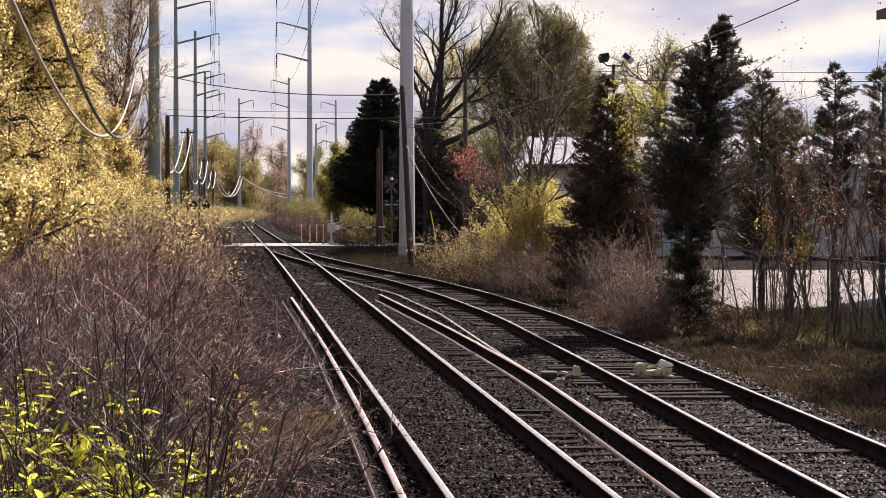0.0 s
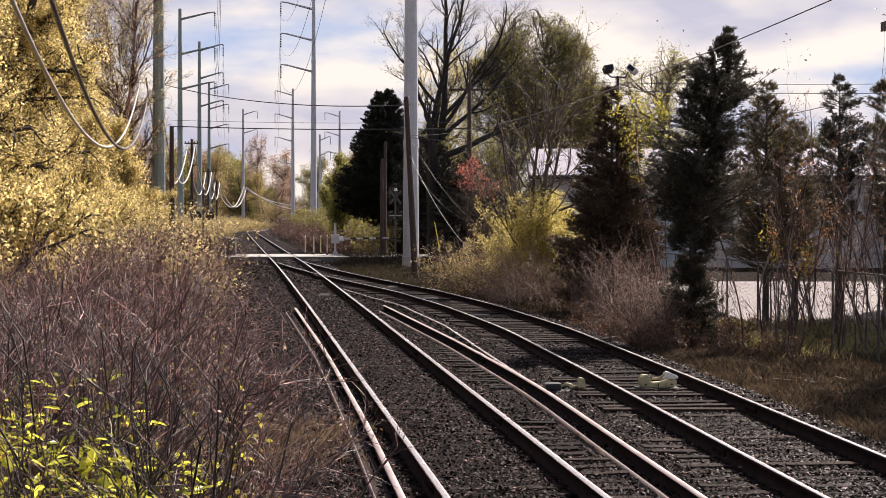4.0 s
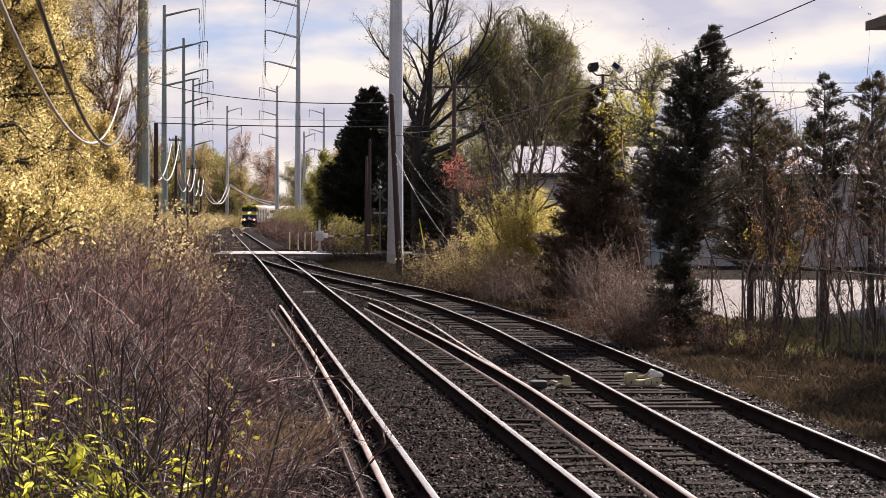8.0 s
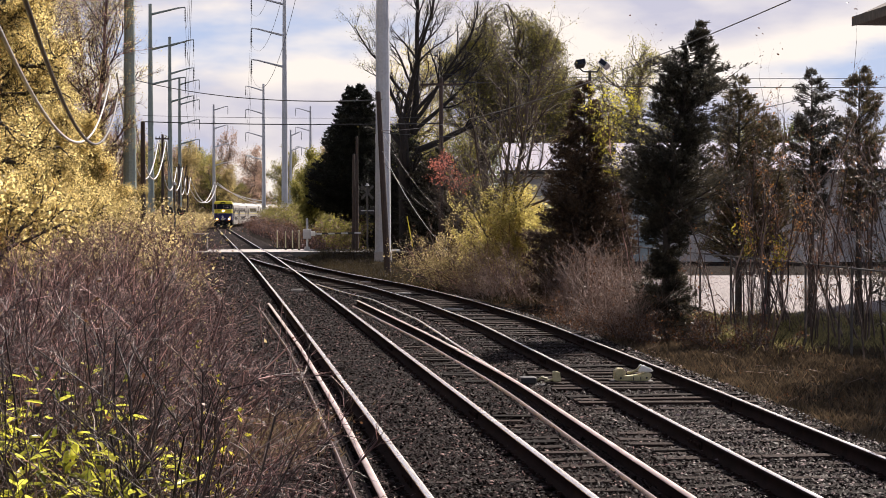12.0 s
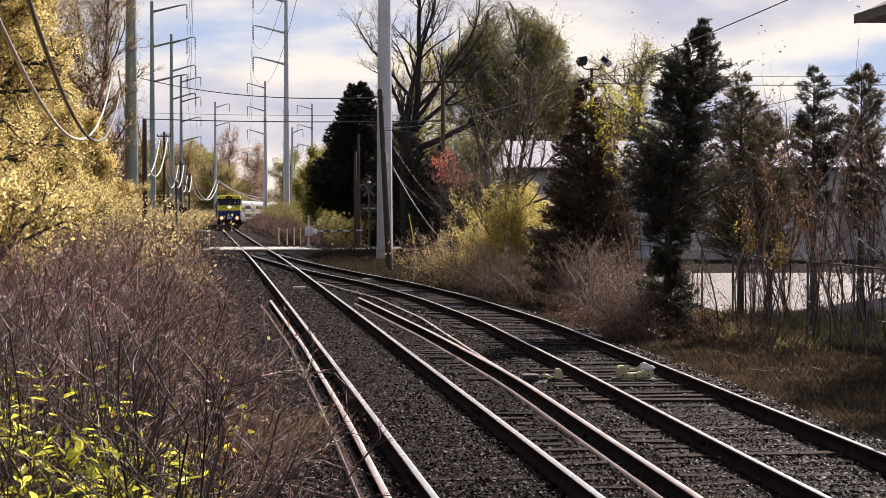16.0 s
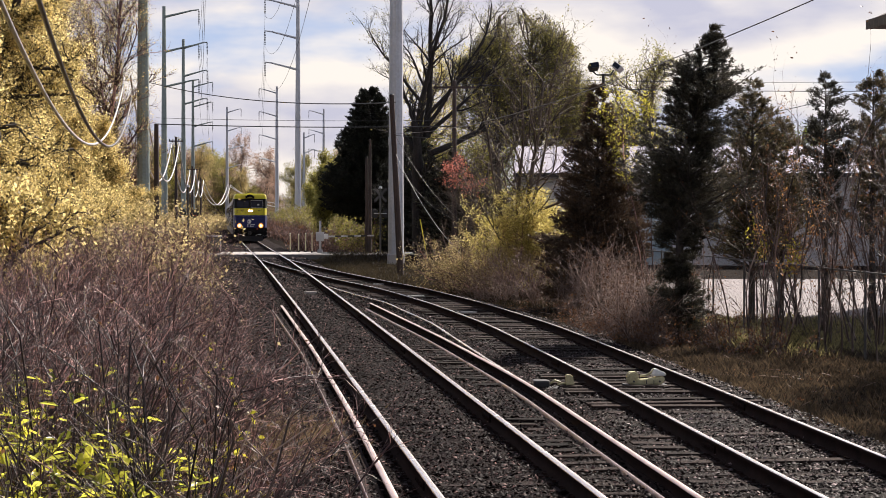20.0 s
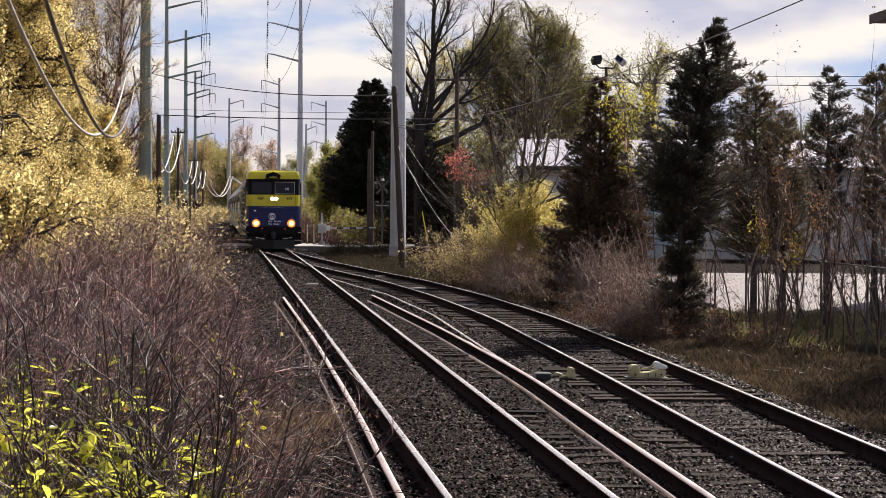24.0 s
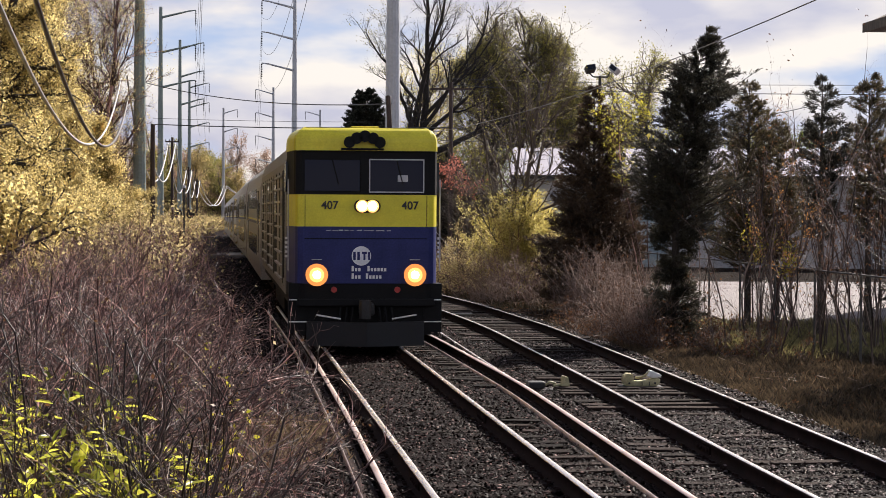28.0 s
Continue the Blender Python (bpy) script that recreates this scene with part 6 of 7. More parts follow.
def leafy_weeds():
    rng = random.Random(12)
    made = [plant("leafy_shrub", 90 + i, WEED, "twig", "leaf_weed", 0.042, 2, 0.055, "low shrub with large glossy yellow-green leaves", "shrub", keep=0.75, folded=True, stems=9, stem_spread=0.22, sides=4, group="leafy shrubs among the bare ones") for i in range(2)]
    scatter(made, [(-2.5, 9.6), (-2.2, 9.9), (-2.05, 10.2), (-2.9, 12.0), (-2.5, 12.3), (-2.3, 11.6), (-2.7, 10.8), (-2.35, 9.2), (-2.15, 9.4), (-2.6, 9.9)], rng)
    ob = plant("leafy_shrub", 95, dict(WEED, height=1.5), "twig", "leaf_bright", 0.04, 1, 0.03, "straggling shrub with scattered small yellow leaves", "shrub", keep=0.35, stems=10, stem_spread=0.3, sides=4)
    ob.matrix_world = pose(-3.3, 14.5, -0.42)
    copy_thing(ob, pose(-2.2, 14.5, -0.42, 0, 0, 90))
    for k, (x, y) in enumerate(((-3.6, 17.5), (-2.7, 13.0), (-2.9, 15.8), (-1.7, 13.6), (-4.0, 20), (-3.3, 22), (-2.6, 17.0))):
        copy_thing(ob, pose(x, y, -0.42, 0, 0, 200 + 47 * k))


leafy_weeds()


def blades(name, seed, n, place, tall, material, label, width=0.007):
    """Grass: single bent blades."""
    rng = np.random.default_rng(seed)
    x, y = place(rng, n)
    z = ground_z(x, y) - 0.02
    h = tall * rng.uniform(0.4, 1.2, n)
    a = rng.uniform(0, 6.283, n)
    bend = rng.uniform(0.1, 0.9, n) * h
    dx, dy = np.cos(a) * bend, np.sin(a) * bend
    sx, sy = -np.sin(a) * width, np.cos(a) * width
    v = np.stack([np.stack([x - sx, y - sy, z], 1), np.stack([x + sx, y + sy, z], 1), np.stack([x + dx * 0.4 + sx * 0.7, y + dy * 0.4 + sy * 0.7, z + h * 0.6], 1), np.stack([x + dx, y + dy, z + h], 1)], axis=1)
    ob = link(name, np_mesh(name, v.reshape(-1, 3), np.arange(n * 4).reshape(n, 4)), material)
    tagged(ob, label, "grass", kind="stuff")


def verge(rng, n):
    y = 18 + 60 * rng.random(n) ** 1.3
    x = np.interp(y, _y, _x) + np.interp(y, _sy, _sv) + 1.9 + 8.0 * rng.random(n) ** 1.4
    return x, y


def rough_verge(rng, n):
    y = 20 + 25 * rng.random(n)
    clump = rng.integers(0, 260, n)
    cy, cx = rng.uniform(20, 46, 260), rng.random(260) ** 1.2
    tuft = rng.random(n) < 0.6
    y = np.where(tuft, cy[clump] + rng.normal(0, 0.35, n), y)
    u = np.where(tuft, cx[clump] * 6.5 + rng.normal(0, 0.22, n), 6.5 * rng.random(n))
    return np.interp(y, _y, _x) + np.interp(y, _sy, _sv) + 2.0 + np.abs(u), y


def far_verge(rng, n):
    y = 60 + 60 * rng.random(n)
    x = np.interp(y, _y, _x) + np.interp(y, _sy, _sv) + 2.6 + 5 * rng.random(n) ** 1.3
    return x, y


def left_verge(rng, n):
    y = 15 + 90 * rng.random(n) ** 1.5
    x = np.interp(y, _y, _x) - 3.5 - 3.5 * rng.random(n)
    return x, y


def straw_patch(rng, n):
    return -2.15 + 0.42 * rng.normal(0, 1, n), 23.6 + 1.3 * rng.normal(0, 1, n)


def lot_edge(rng, n):
    y = 51.5 - 10.5 * rng.random(n) ** 1.1 + rng.normal(0, 0.9, n)
    return 6.6 + 9 * rng.random(n) + rng.normal(0, 0.3, n), y


blades("verge_grass", 1, 34000, verge, 0.10, "grass", "thin dull olive grass and weeds on the verge")
blades("verge_tufts", 7, 52000, rough_verge, 0.17, "grass_dry", "tufts of dead brown and dull green grass on the verge", 0.008)
blades("verge_straw", 2, 3200, verge, 0.15, "straw", "dry straw stalks among the verge grass", 0.006)
blades("far_grass", 3, 14000, far_verge, 0.2, "grass", "dry grass along the siding", 0.012)
blades("bank_grass", 4, 14000, left_verge, 0.4, "straw", "dry straw grass under the bare shrubs")
blades("straw_patch", 6, 9000, straw_patch, 0.34, "straw", "patch of dry brown grass at the edge of the ballast", 0.006)
blades("yard_grass", 5, 30000, lot_edge, 0.24, "leaf_yard", "bright green grass along the yard edge", 0.01)


def litter():
    rng = np.random.default_rng(14)
    n = 26000
    y = 16 + 60 * rng.random(n) ** 1.4
    side = rng.random(n) < 0.72
    x = np.interp(y, _y, _x) + np.where(side, np.interp(y, _sy, _sv) + 1.9 + 6 * rng.random(n), -2.6 - 3 * rng.random(n))
    v, f = leaves(rng, np.stack([x, y, ground_z(x, y) + 0.03], 1), 0.035, 0.01, flat=0.8, long=1.5)
    tagged(link("leaf_litter", np_mesh("leaf_litter", v, f), "leaf_brown"), "fallen brown leaves on the verge", "leaf litter", kind="stuff")


litter()


def fallen_twigs():
    rng = np.random.default_rng(19)
    rows = []
    for k in range(420):
        y = 17 + 40 * rng.random() ** 1.4
        x = main_x(y) + (-2.3 - 1.6 * rng.random() if k % 3 else siding_x(y) - main_x(y) + 1.9 + 4 * rng.random())
        a, ln = rng.uniform(0, 6.283), rng.uniform(0.1, 0.5)
        z = (-0.2 if x < main_x(y) and x > main_x(y) - 2.6 else float(ground_z(x, y)) + 0.06)
        rows.append((x, y, z, x + math.cos(a) * ln, y + math.sin(a) * ln, z + rng.uniform(0, 0.12), 0.007, 0.004))
    ob = link("fallen_twigs", np_mesh("fallen_twigs", *sticks(rows, 4)), "twig_pale")
    tagged(ob, "pale dead twigs lying on the ballast shoulder", "twigs", kind="stuff")


fallen_twigs()


# ---- distance ----
FAR = dict(height=11, radius=0.2, tilt=(0, 0.06), steps=(7, 5, 3), bend=(0.08, 0.18, 0.25), lift=(0.04, 0.06, 0.04), bare=(0.12, 0.15), kids=(3.2, 2.4), angle=((35, 75), (30, 65)), ratio=(0.4, 0.5))


def distance():
    rng = random.Random(21)
    kinds = []
    for i, (leaf, w, lb) in enumerate((("leaf_far_a", "bark_pale", "tawny budding tree in the distant woods"), ("leaf_far_b", "twig_grey", "reddish brown leafless tree in the distant woods"), ("leaf_bud", "bark", "dull olive tree in the distant woods"), ("leaf_far_b", "bark", "brown budding tree in the distant woods"), ("leaf_lime", "bark", "tree in yellow-green leaf in the distant woods"))):
        kinds.append(plant("woodland_tree", 100 + i, dict(FAR, height=11.0 + 0.9 * i), w, leaf, 0.15, 5, 0.4, lb, "tree", sides=3, group="distant woodland trees"))
    spots = []
    for k in range(30):
        y = rng.uniform(446, 520)
        x = y * rng.uniform(-0.155, -0.102) - 3
        if x < main_x(y) - 6:
            spots.append((x, y))
    for k in range(12):
        y = rng.uniform(432, 480)
        spots.append((y * rng.uniform(-0.125, -0.092), y))
    for k in range(34):
        y = rng.uniform(520, 660)
        spots.append((y * rng.uniform(-0.14, -0.02), y))
    scatter(kinds, spots, rng, 0.3)
    for k in range(40):
        y = rng.uniform(270, 420)
        x = y * rng.uniform(-0.055, -0.01) + 2.5
        copy_thing(kinds[k % 5], pose(x, y, float(ground_z(x, y)), 0, 0, rng.uniform(0, 360)) @ Matrix.Scale(rng.uniform(0.5, 0.8), 4))
    spots = []
    for k in range(30):
        spots.append((rng.uniform(-4, 46), rng.uniform(130, 190)))
    made = [plant("woodland_tree", 110 + i, dict(FAR, height=7.5), "twig_grey", leaf, 0.09, 3, 0.3, lb, "tree", sides=3, group="trees behind the yard") for i, (leaf, lb) in enumerate((("leaf_bud", "olive budding tree behind the warehouse"), ("leaf_green", "light green tree behind the warehouse")))]
    scatter(made, spots, rng)
    dark = [plant("thicket", 120 + i, dict(SHRUB, height=1.7 + 0.5 * i, radius=0.02, kids=(1.6, 1.0)), "twig", leaf, 0.09, 1, 0.15, lb, "shrub", stems=24, stem_spread=0.8, sides=3, keep=kp, group="thicket on the embankment") for i, (leaf, kp, lb) in enumerate((("leaf_brown", 0.03, "dark brown thicket on the embankment"), ("leaf_bud", 0.22, "dull green thicket on the embankment")))]
    spots = []
    for y in range(126, 300, 6):
        for k in range(2):
            spots.append((main_x(y) + 4.6 + k * 2.6 + rng.uniform(-0.6, 0.8), y + rng.uniform(-3, 3)))
    scatter(dark, spots, rng)
    pale = [plant("thicket", 125, dict(SHRUB, height=2.2, radius=0.02, kids=(1.6, 1.0)), "twig", "leaf_far_a", 0.07, 3, 0.15, "straw-coloured leafy thicket beside the line", "shrub", stems=22, stem_spread=0.8, sides=3, keep=0.2, group="pale thicket beside the line")]
    spots = []
    for y in range(122, 430, 8):
        for k in range(2):
            spots.append((main_x(y) - 5.4 - k * 3.2 + rng.uniform(-1.4, 0.3), y + rng.uniform(-3, 3)))
    scatter(pale, spots, rng, 0.25)
    bright = [plant("bright_tree", 130, dict(FAR, height=4.9), "bark", "leaf_lime", 0.12, 5, 0.35, "tree in fresh yellow-green leaf beyond the crossing", "tree", sides=3)]
    scatter(bright, [(-12.6, 238), (-14.4, 262), (-12.0, 262), (-19.4, 300)], rng)


distance()

# ---- the train ----
def plan_band(half, taper, z0, z1, back, nose=0.0):
    """A slice of the cab in plan: flat front with eased corners, widening to the body."""
    bm = bmesh.new()
    pts = [(-half + 0.14, nose), (half - 0.14, nose), (half - 0.04, nose + 0.05), (half, nose + 0.16), (1.47, back * 0.6), (1.5, back), (-1.5, back), (-1.47, back * 0.6), (-half, nose + 0.16), (-half + 0.04, nose + 0.05)]
    prism(bm, pts, "z", z0, z1)
    return bm


def bogie(ob, y, name="bogie"):
    fr = bmesh.new()
    for s in (-1, 1):
        prism(fr, [(y - 2.0, 0.5), (y - 1.6, 0.72), (y - 0.7, 0.62), (y + 0.7, 0.62), (y + 1.6, 0.72), (y + 2.0, 0.5), (y + 1.2, 0.38), (y - 1.2, 0.38)], "x", s * 1.05 - 0.09, s * 1.05 + 0.09)
    box(fr, -1.0, 1.0, y - 0.3, y + 0.3, 0.45, 0.8)
    b = part(name, fr, "loco_black", ob)
    for dy in (-1.3, 1.3):
        for s in (-1, 1):
            w = rod_bm((s * 0.70, y + dy, 0.46), (s * 0.84, y + dy, 0.46), 0.46, None, 20)
            part("wheel", w, "dark_metal", b)
            part("axle_box", box_bm(s * 1.1 - 0.12, s * 1.1 + 0.12, y + dy - 0.16, y + dy + 0.16, 0.32, 0.62, bevel=0.02), "loco_black", b)
        part("axle", rod_bm((-0.7, y + dy, 0.46), (0.7, y + dy, 0.46), 0.08, None, 8), "dark_metal", b)


def text(name, body, size, x, z, material, parent, y=-0.012):
    cu = bpy.data.curves.new(name, "FONT")
    cu.offset = 0.004
    cu.body, cu.size, cu.extrude, cu.align_x, cu.align_y = body, size, 0.004, "CENTER", "CENTER"
    cu.materials.append(M[material])
    ob = new(name, cu)
    ob.parent = parent
    ob.matrix_local = pose(x, y, z, 90, 0, 0)
    return ob


def locomotive():
    ob = tagged(empty("locomotive"), "yellow and dark blue diesel locomotive with three lit headlights", "locomotive")
    # cab, from the nose up
    part("lower_nose", plan_band(1.33, 0, 0.95, 1.26, 1.3, 0.02), "loco_black", ob)
    nose = part("nose_panel", plan_band(1.37, 0, 1.262, 2.37, 1.3), "loco_blue", ob, "dark blue nose panel")
    band = part("number_band", plan_band(1.37, 0, 2.372, 2.995, 1.3), "loco_yellow", ob, "bright yellow band")
    wind = part("windscreen_band", plan_band(1.40, 0, 2.997, 3.85, 1.3, 0.05), "loco_black", ob, "black windscreen surround")
    bm = plan_band(1.41, 0, 3.852, 4.31, 1.6, -0.02)
    top = [e for e in bm.edges if all(v.co.z > 4.25 for v in e.verts) and min(v.co.y for v in e.verts) < 1.5]
    bmesh.ops.bevel(bm, geom=top, offset=0.29, segments=7, affect="EDGES", profile=0.5)
    part("brow", bm, "loco_yellow", ob, "yellow roof brow")
    # windscreens
    for x0, x1, trim in ((-1.2, -0.12, False), (0.08, 1.12, True)):
        g = part("windscreen", box_bm(x0, x1, 0.035, 0.06, 3.06, 3.67, bevel=0.008), "cab_glass", ob)
        if trim:
            for a in ((x0 - 0.02, x1 + 0.02, 3.67, 3.695), (x0 - 0.02, x1 + 0.02, 3.035, 3.06)):
                part("trim", box_bm(a[0], a[1], 0.02, 0.06, a[2], a[3]), "grey_metal", g)
            for a in (x0 - 0.022, x1):
                part("trim", box_bm(a, a + 0.022, 0.02, 0.06, 3.06, 3.67), "grey_metal", g)
            part("card", box_bm(0.62, 0.82, 0.028, 0.034, 3.25, 3.38), "grey_metal", g, "pale card behind the glass")
        part("wiper", rod_bm(((x0 + x1) / 2, 0.02, 3.67), ((x0 + x1) / 2 + 0.12, 0.02, 3.2), 0.009, None, 6), "loco_black", g)
    part("centre_post", box_bm(-0.1, 0.06, 0.03, 0.07, 3.0, 3.85), "loco_black", ob)
    # seams and grime on the face
    for x in (-1.19, 1.19):
        part("seam", box_bm(x - 0.006, x + 0.006, -0.004, 0.004, 2.37, 2.98), "loco_black", ob)
    part("seam", box_bm(-1.2, 1.2, -0.005, 0.004, 2.13, 2.145), "loco_black", ob)
    chips = random.Random(33)
    for k in range(11):
        x = -0.78 + k * 0.12 + chips.uniform(-0.02, 0.02)
        part("scuff_mark", box_bm(x, x + chips.uniform(0.05, 0.11), -0.006, 0.004, 2.285 + chips.uniform(0, 0.008), 2.305 + chips.uniform(-0.006, 0.006)), "grey_metal", ob, "chipped pale mark with worn lettering")
    # headlights
    bm = bmesh.new()
    ring = [(0.13 * math.cos(k * math.pi / 8), 0.13 * math.sin(k * math.pi / 8)) for k in range(16)]
    prism(bm, [(u + 0.02 + (0.13 if u > 0.001 or (abs(u) <= 0.001 and w > 0) else -0.13), w + 2.77) for u, w in ring], "y", -0.05, 0.02)
    h = part("headlight_housing", bm, "loco_black", ob)
    for x in (-0.08, 0.12):
        # bowl disc emits orange to imitate the glare halo of the lamp
        part("reflector_halo", rod_bm((x, -0.058 - (0.003 if x > 0 else 0), 2.77), (x, -0.0501, 2.77), 0.125 if x > 0 else 0.124, None, 18), "reflector_halo", h, "orange lamp bowl disc with the halo glow put into it")
        part("headlight", rod_bm((x, -0.075, 2.77), (x, -0.0611, 2.77), 0.088, None, 16), "headlight", h, "lit warm white headlight")
    for x in (-0.96, 0.96):
        d = part("ditch_light_housing", rod_bm((x, -0.06, 1.43), (x, 0.06, 1.43), 0.16, None, 18), "loco_black", ob)
        # wide dim disc past the housing imitates the outer glare halo
        part("halo_rim", rod_bm((x, -0.064, 1.43), (x, -0.058, 1.43), 0.22, None, 20), "halo_rim", d, "dim orange disc added as the outer halo of the lamp")
        part("reflector_halo", rod_bm((x, -0.068, 1.43), (x, -0.0641, 1.43), 0.145, None, 20), "reflector_halo", d, "orange lamp bowl disc with the halo glow put into it")
        part("ditch_light", rod_bm((x, -0.085, 1.43), (x, -0.066, 1.43), 0.08, None, 16), "ditch_light", d, "lit orange-white ditch light")
        part("grab_step", box_bm(x - 0.1, x + 0.1, -0.03, 0.0, 1.72, 1.735), "grey_metal", ob)
    for x in (-0.71, 0.86):
        text("fleet_number", "407", 0.22, x, 2.78, "letter_black", ob)
    # round emblem and two lines of lettering as plain shapes
    e = part("emblem", rod_bm((-0.09, -0.008, 1.80), (-0.09, 0.0, 1.80), 0.19, None, 28), "letter_white", ob, "white round emblem")
    for x0, x1, z0, z1 in ((-0.25, -0.20, 1.72, 1.88), (-0.17, -0.12, 1.72, 1.88), (-0.08, 0.02, 1.84, 1.88), (-0.05, -0.01, 1.72, 1.84), (0.04, 0.08, 1.72, 1.88)):
        part("emblem_bar", box_bm(x0, x1, -0.013, -0.0081, z0, z1), "loco_blue", e)
    for z, runs in ((1.545, ((-0.28, -0.03), (0.03, 0.44))), (1.40, ((-0.28, -0.06), (0.0, 0.34)))):
        for x0, x1 in runs:
            n = int((x1 - x0) / 0.065)
            for k in range(n):
                part("lettering_bar", box_bm(x0 + k * 0.065, x0 + k * 0.065 + 0.045, -0.008, 0.0, z - 0.045, z + (0.06 if k == 0 else 0.02)), "letter_white", ob)
    # horns
    hb = part("horn_bracket", box_bm(-0.5, 0.34, -0.06, 0.1, 3.86, 3.90), "loco_black", ob)
    for x, z, l in ((-0.34, 4.01, 0.32), (-0.2, 4.09, 0.4), (-0.04, 4.13, 0.46), (0.12, 4.09, 0.4), (0.25, 4.01, 0.32)):
        bm = bmesh.new()
        rod(bm, (x, -0.16, z), (x, 0.0, z), 0.115, 0.06, 14)
        rod(bm, (x, 0.0, z), (x, l - 0.1, z), 0.06, 0.03, 10)
        part("horn", bm, "loco_black", hb)
    part("roof_hatch", box_bm(-0.25, 0.3, 0.7, 1.5, 4.29, 4.36, bevel=0.02), "loco_yellow", ob)
    # pilot, plow, coupler
    bm = bmesh.new()
    prism(bm, [(-1.15, 0.0), (0, -0.42), (1.15, 0.0), (1.15, 0.12), (0, -0.3), (-1.15, 0.12)], "z", 0.05, 0.52)
    part("snow_plow", bm, "plow_grey", ob, "dark grey vee snow plow")
    part("anticlimber", box_bm(-1.34, 1.34, -0.1, 0.5, 0.82, 0.96, bevel=0.02), "loco_black", ob)
    part("pilot", box_bm(-1.3, 1.3, 0.1, 0.6, 0.25, 0.95), "loco_black", ob)
    c = bmesh.new()
    box(c, -0.14, 0.14, -0.45, 0.3, 0.66, 0.9, bevel=0.04)
    rod(c, (-0.05, -0.5, 0.6), (-0.05, -0.5, 0.96), 0.12, None, 10)
    part("coupler", c, "dark_metal", ob)
    for x0, x1, z0, z1 in ((-0.98, -0.5, 0.66, 0.58), (0.5, 0.98, 0.58, 0.66)):
        part("uncoupling_lever", rod_bm((x0, -0.2, z0), (x1, -0.2, z1), 0.016, None, 6), "white_paint", ob)
    for s in (-1, 1):
        st = part("step_ladder", box_bm(s * 1.32 - 0.18, s * 1.32 + 0.18, 0.08, 0.5, 0.3, 1.26), "loco_black", ob)
        for z in (0.5, 0.93):
            part("step_edge", box_bm(s * 1.32 - 0.17, s * 1.32 + 0.17, 0.05, 0.079, z, z + 0.02), "white_paint", st)
        for k in range(3):
            x = s * (0.25 + 0.12 * k)
            part("air_hose", rod_bm((x, -0.08, 0.8), (x + s * 0.05, -0.15, 0.35), 0.025, None, 7), "loco_black", ob)
        part("marker_lamp", rod_bm((s * 0.62, -0.02, 1.14), (s * 0.62, 0.03, 1.14), 0.06, None, 10), "red_paint", ob)
        part("cab_handrail", rod_bm((s * 1.5, 0.45, 1.5), (s * 1.5, 0.45, 3.3), 0.016, None, 6), "grey_metal", ob)
        part("cab_window", box_bm(min(s * 1.5, s * 1.535), max(s * 1.5, s * 1.535), 0.95, 1.75, 3.05, 3.65), "glass", ob)
        cd = part("cab_door", box_bm(min(s * 1.5, s * 1.54), max(s * 1.5, s * 1.54), 1.95, 2.6, 1.3, 3.5), "loco_black", ob)
        for k in range(5):
            part("hazard_stripe", box_bm(min(s * 1.5, s * 1.55), max(s * 1.5, s * 1.55), 0.75, 0.85, 1.75 + k * 0.09, 1.795 + k * 0.09), "white_paint", ob)
    # hood behind the cab
    prof = [(-1.52, 1.0), (1.52, 1.0), (1.52, 3.65), (1.42, 3.97), (1.15, 4.2), (0.6, 4.32), (-0.6, 4.32), (-1.15, 4.2), (-1.42, 3.97), (-1.52, 3.65)]
    bm = bmesh.new()
    prism(bm, prof, "y", 1.31, 22.4)
    part("body", bm, "loco_silver", ob)
    for s in (-1, 1):
        x0, x1 = sorted((s * 1.521, s * 1.56))
        for k in range(9):
            y = 2.9 + k * 2.1
            grille = part("grille_frame", box_bm(*sorted((s * 1.521, s * 1.532)), y, y + 0.1, 1.15, 3.5), "loco_black", ob)
            if k % 3 == 2:
                part("side_window", box_bm(*sorted((s * 1.521, s * 1.53)), y + 0.4, y + 1.6, 2.6, 3.3), "glass", ob)
                part("access_panel", box_bm(*sorted((s * 1.521, s * 1.528)), y + 0.3, y + 1.8, 1.2, 2.4), "loco_black", ob)
                continue
            for q in range(9):
                part("louvre", box_bm(*sorted((s * 1.521, s * 1.575)), y + 0.12, y + 2.08, 1.22 + q * 0.27, 1.26 + q * 0.27), "coach_silver", grille, "pale ledge across the side panel")
    part("underframe", box_bm(-1.4, 1.4, 0.6, 22.4, 0.75, 0.998), "loco_black", ob)
    part("fuel_tank", box_bm(-1.3, 1.3, 8.2, 14.6, 0.25, 0.748, bevel=0.08), "loco_black", ob)
    for k in range(3):
        f = part("roof_fan", rod_bm((0, 12 + k * 2.6, 4.31), (0, 12 + k * 2.6, 4.42), 0.8, None, 20), "loco_black", ob)
    part("exhaust_stack", box_bm(-0.3, 0.3, 8, 9, 4.31, 4.46), "loco_black", ob)
    bogie(ob, 3.6)
    bogie(ob, 18.8)
    return ob


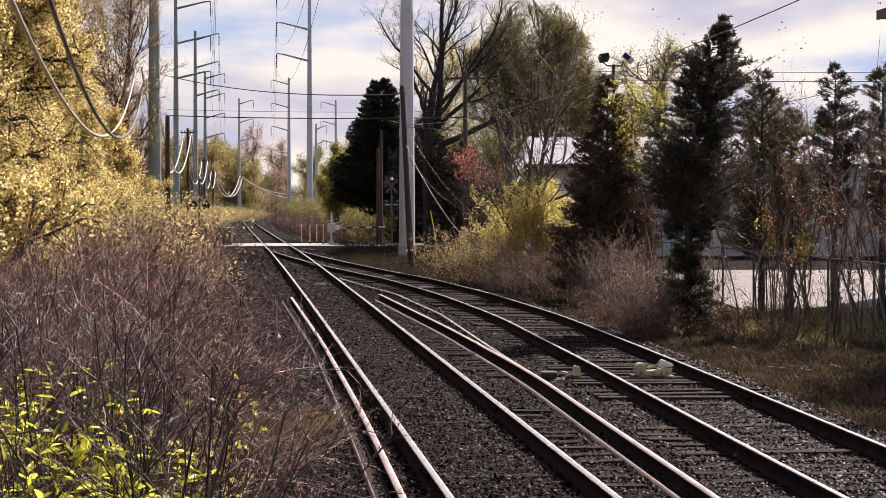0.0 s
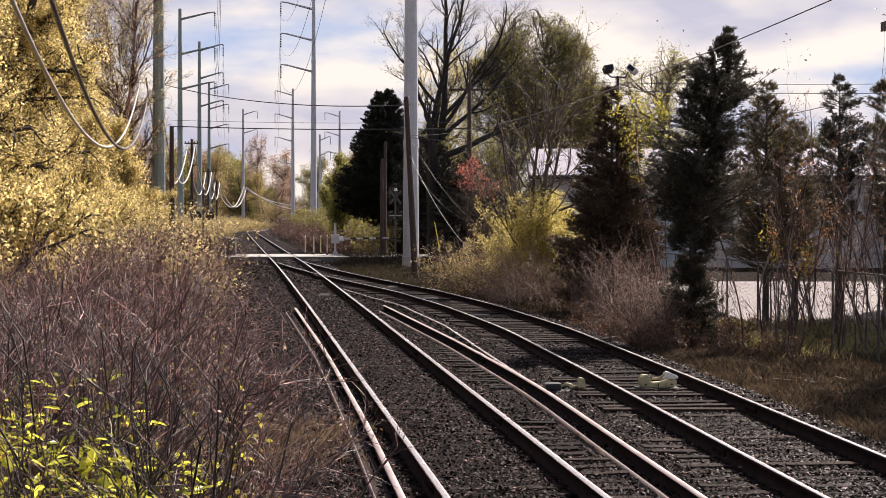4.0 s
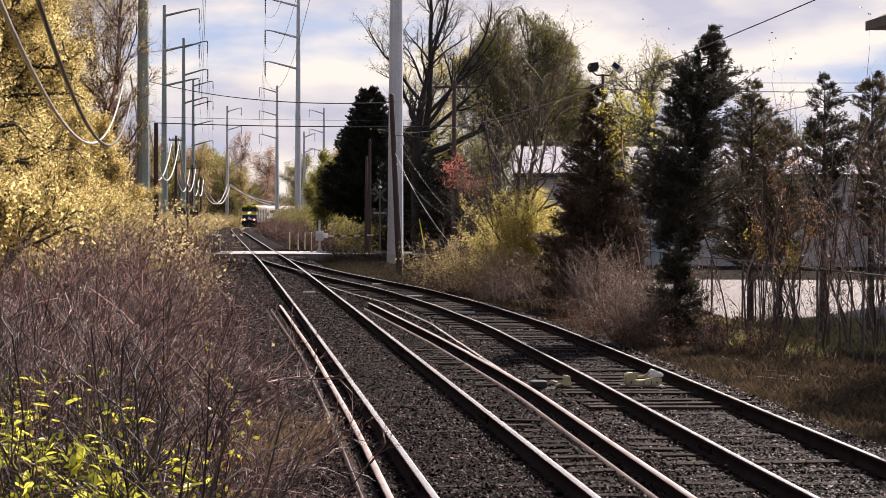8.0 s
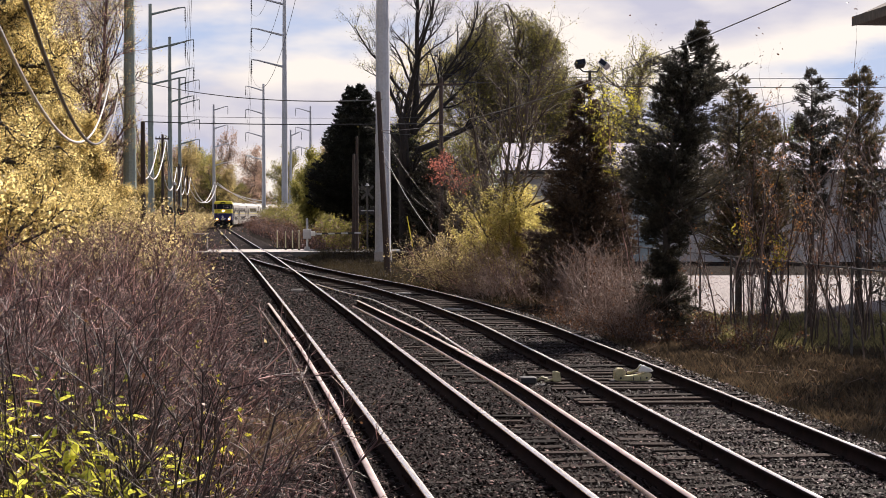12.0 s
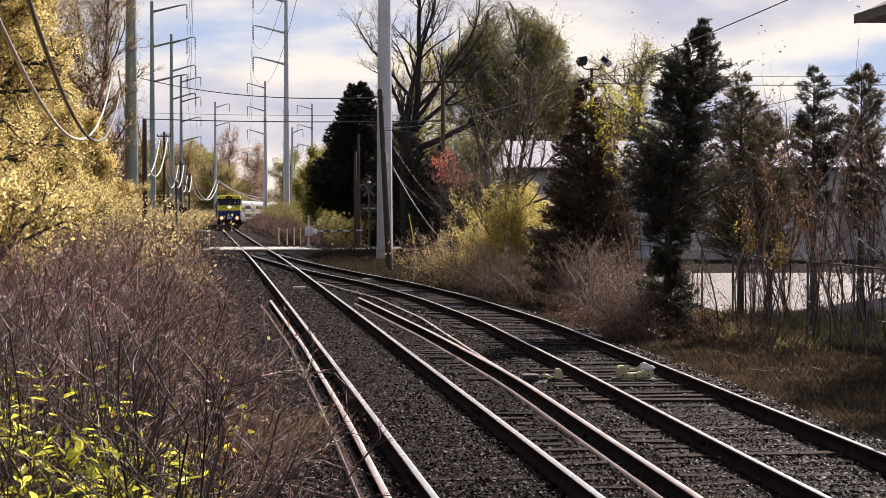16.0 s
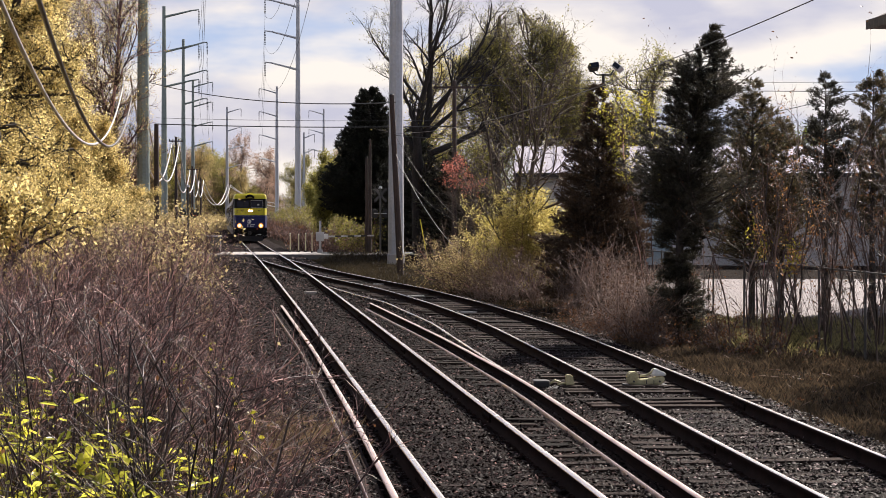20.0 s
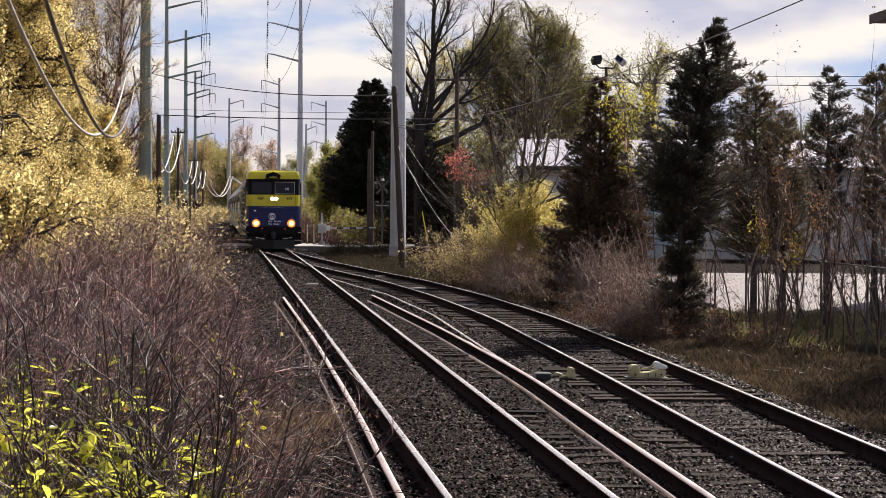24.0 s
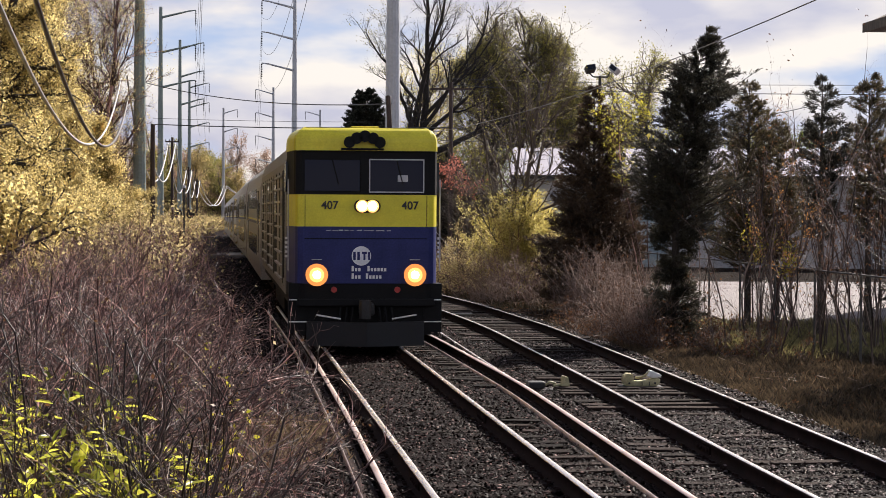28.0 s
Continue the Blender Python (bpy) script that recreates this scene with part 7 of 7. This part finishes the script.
def coach():
    ob = tagged(empty("passenger_coach"), "silver double-deck passenger coach with dark windows", "train car", "coaches of the train")
    prof = [(-1.48, 0.45), (1.48, 0.45), (1.52, 0.9), (1.52, 3.4), (1.42, 3.85), (1.1, 4.2), (0.6, 4.35), (-0.6, 4.35), (-1.1, 4.2), (-1.42, 3.85), (-1.52, 3.4), (-1.52, 0.9)]
    bm = bmesh.new()
    prism(bm, prof, "y", 0.3, 25.1)
    part("body", bm, "coach_silver", ob)
    for y0, y1 in ((-0.15, 0.3), (25.1, 25.55)):
        part("diaphragm", box_bm(-0.7, 0.7, y0, y1, 1.0, 3.6), "loco_black", ob)
    for s in (-1, 1):
        def side(name, y0, y1, z0, z1, m, out=0.012, parent=ob):
            return part(name, box_bm(*sorted((s * 1.50, s * (1.521 + out))), y0, y1, z0, z1), m, parent)
        for k in range(9):
            y = 5.6 + k * 1.6
            side("window", y, y + 1.25, 2.7, 3.4, "glass")
            side("window", y, y + 1.25, 1.1, 1.8, "glass")
        for y in (1.0, 22.9):
            side("window", y, y + 1.2, 2.2, 2.9, "glass")
        for y in (2.8, 21.0):
            d = side("door", y, y + 1.4, 1.25, 3.3, "loco_black")
            for q in (0.08, 0.74):
                side("door_leaf", y + q, y + q + 0.6, 1.3, 3.25, "coach_silver", 0.03, d)
                side("door_pane", y + q + 0.12, y + q + 0.48, 2.2, 3.0, "glass", 0.04, d)
        side("stripe", 0.35, 25.05, 2.2, 2.28, "loco_blue", 0.006)
        side("stripe", 0.35, 25.05, 2.3, 2.36, "loco_yellow", 0.006)
    for y in (4.2, 19.5):
        part("roof_unit", box_bm(-0.7, 0.7, y, y + 2.4, 4.3, 4.45, bevel=0.04), "grey_metal", ob)
    bogie(ob, 3.0)
    bogie(ob, 22.4)
    return ob


loco = locomotive()
coaches = [coach()]
for _k in range(6):
    coaches.append(copy_thing(coaches[0], pose(0, 0, 0)))


def front_at(t):
    return 37.7 + 17.0 * (28.0 - t)


def car_rows(ahead, length):
    """A car's run: both bogies follow the line, the springs down and the body to the outer side."""
    rows = []
    for k in range(57):
        t = k * 0.5
        s = front_at(t) + ahead
        (x0, y0), (x1, y1) = on_line(s + 3.5), on_line(s + length - 3.5)
        a = math.atan2(-(x1 - x0), y1 - y0)
        d = Vector((x1 - x0, y1 - y0, 0)).normalized()
        p = Vector((x0, y0, 0)) - d * 3.5
        z0, z1 = float(line_z(y0)), float(line_z(y1))
        fall = (z1 - z0) / (length - 7)
        rows.append((t, pose(p.x + 0.075, p.y, z0 - fall * 3.5 - 0.035, math.degrees(math.atan(fall)), 0, math.degrees(a))))
    return rows


def motions():
    walk(loco, car_rows(0, 22.9))
    for i, c in enumerate(coaches):
        walk(c, car_rows(23.6 + i * 26.2, 25.4))


motions()
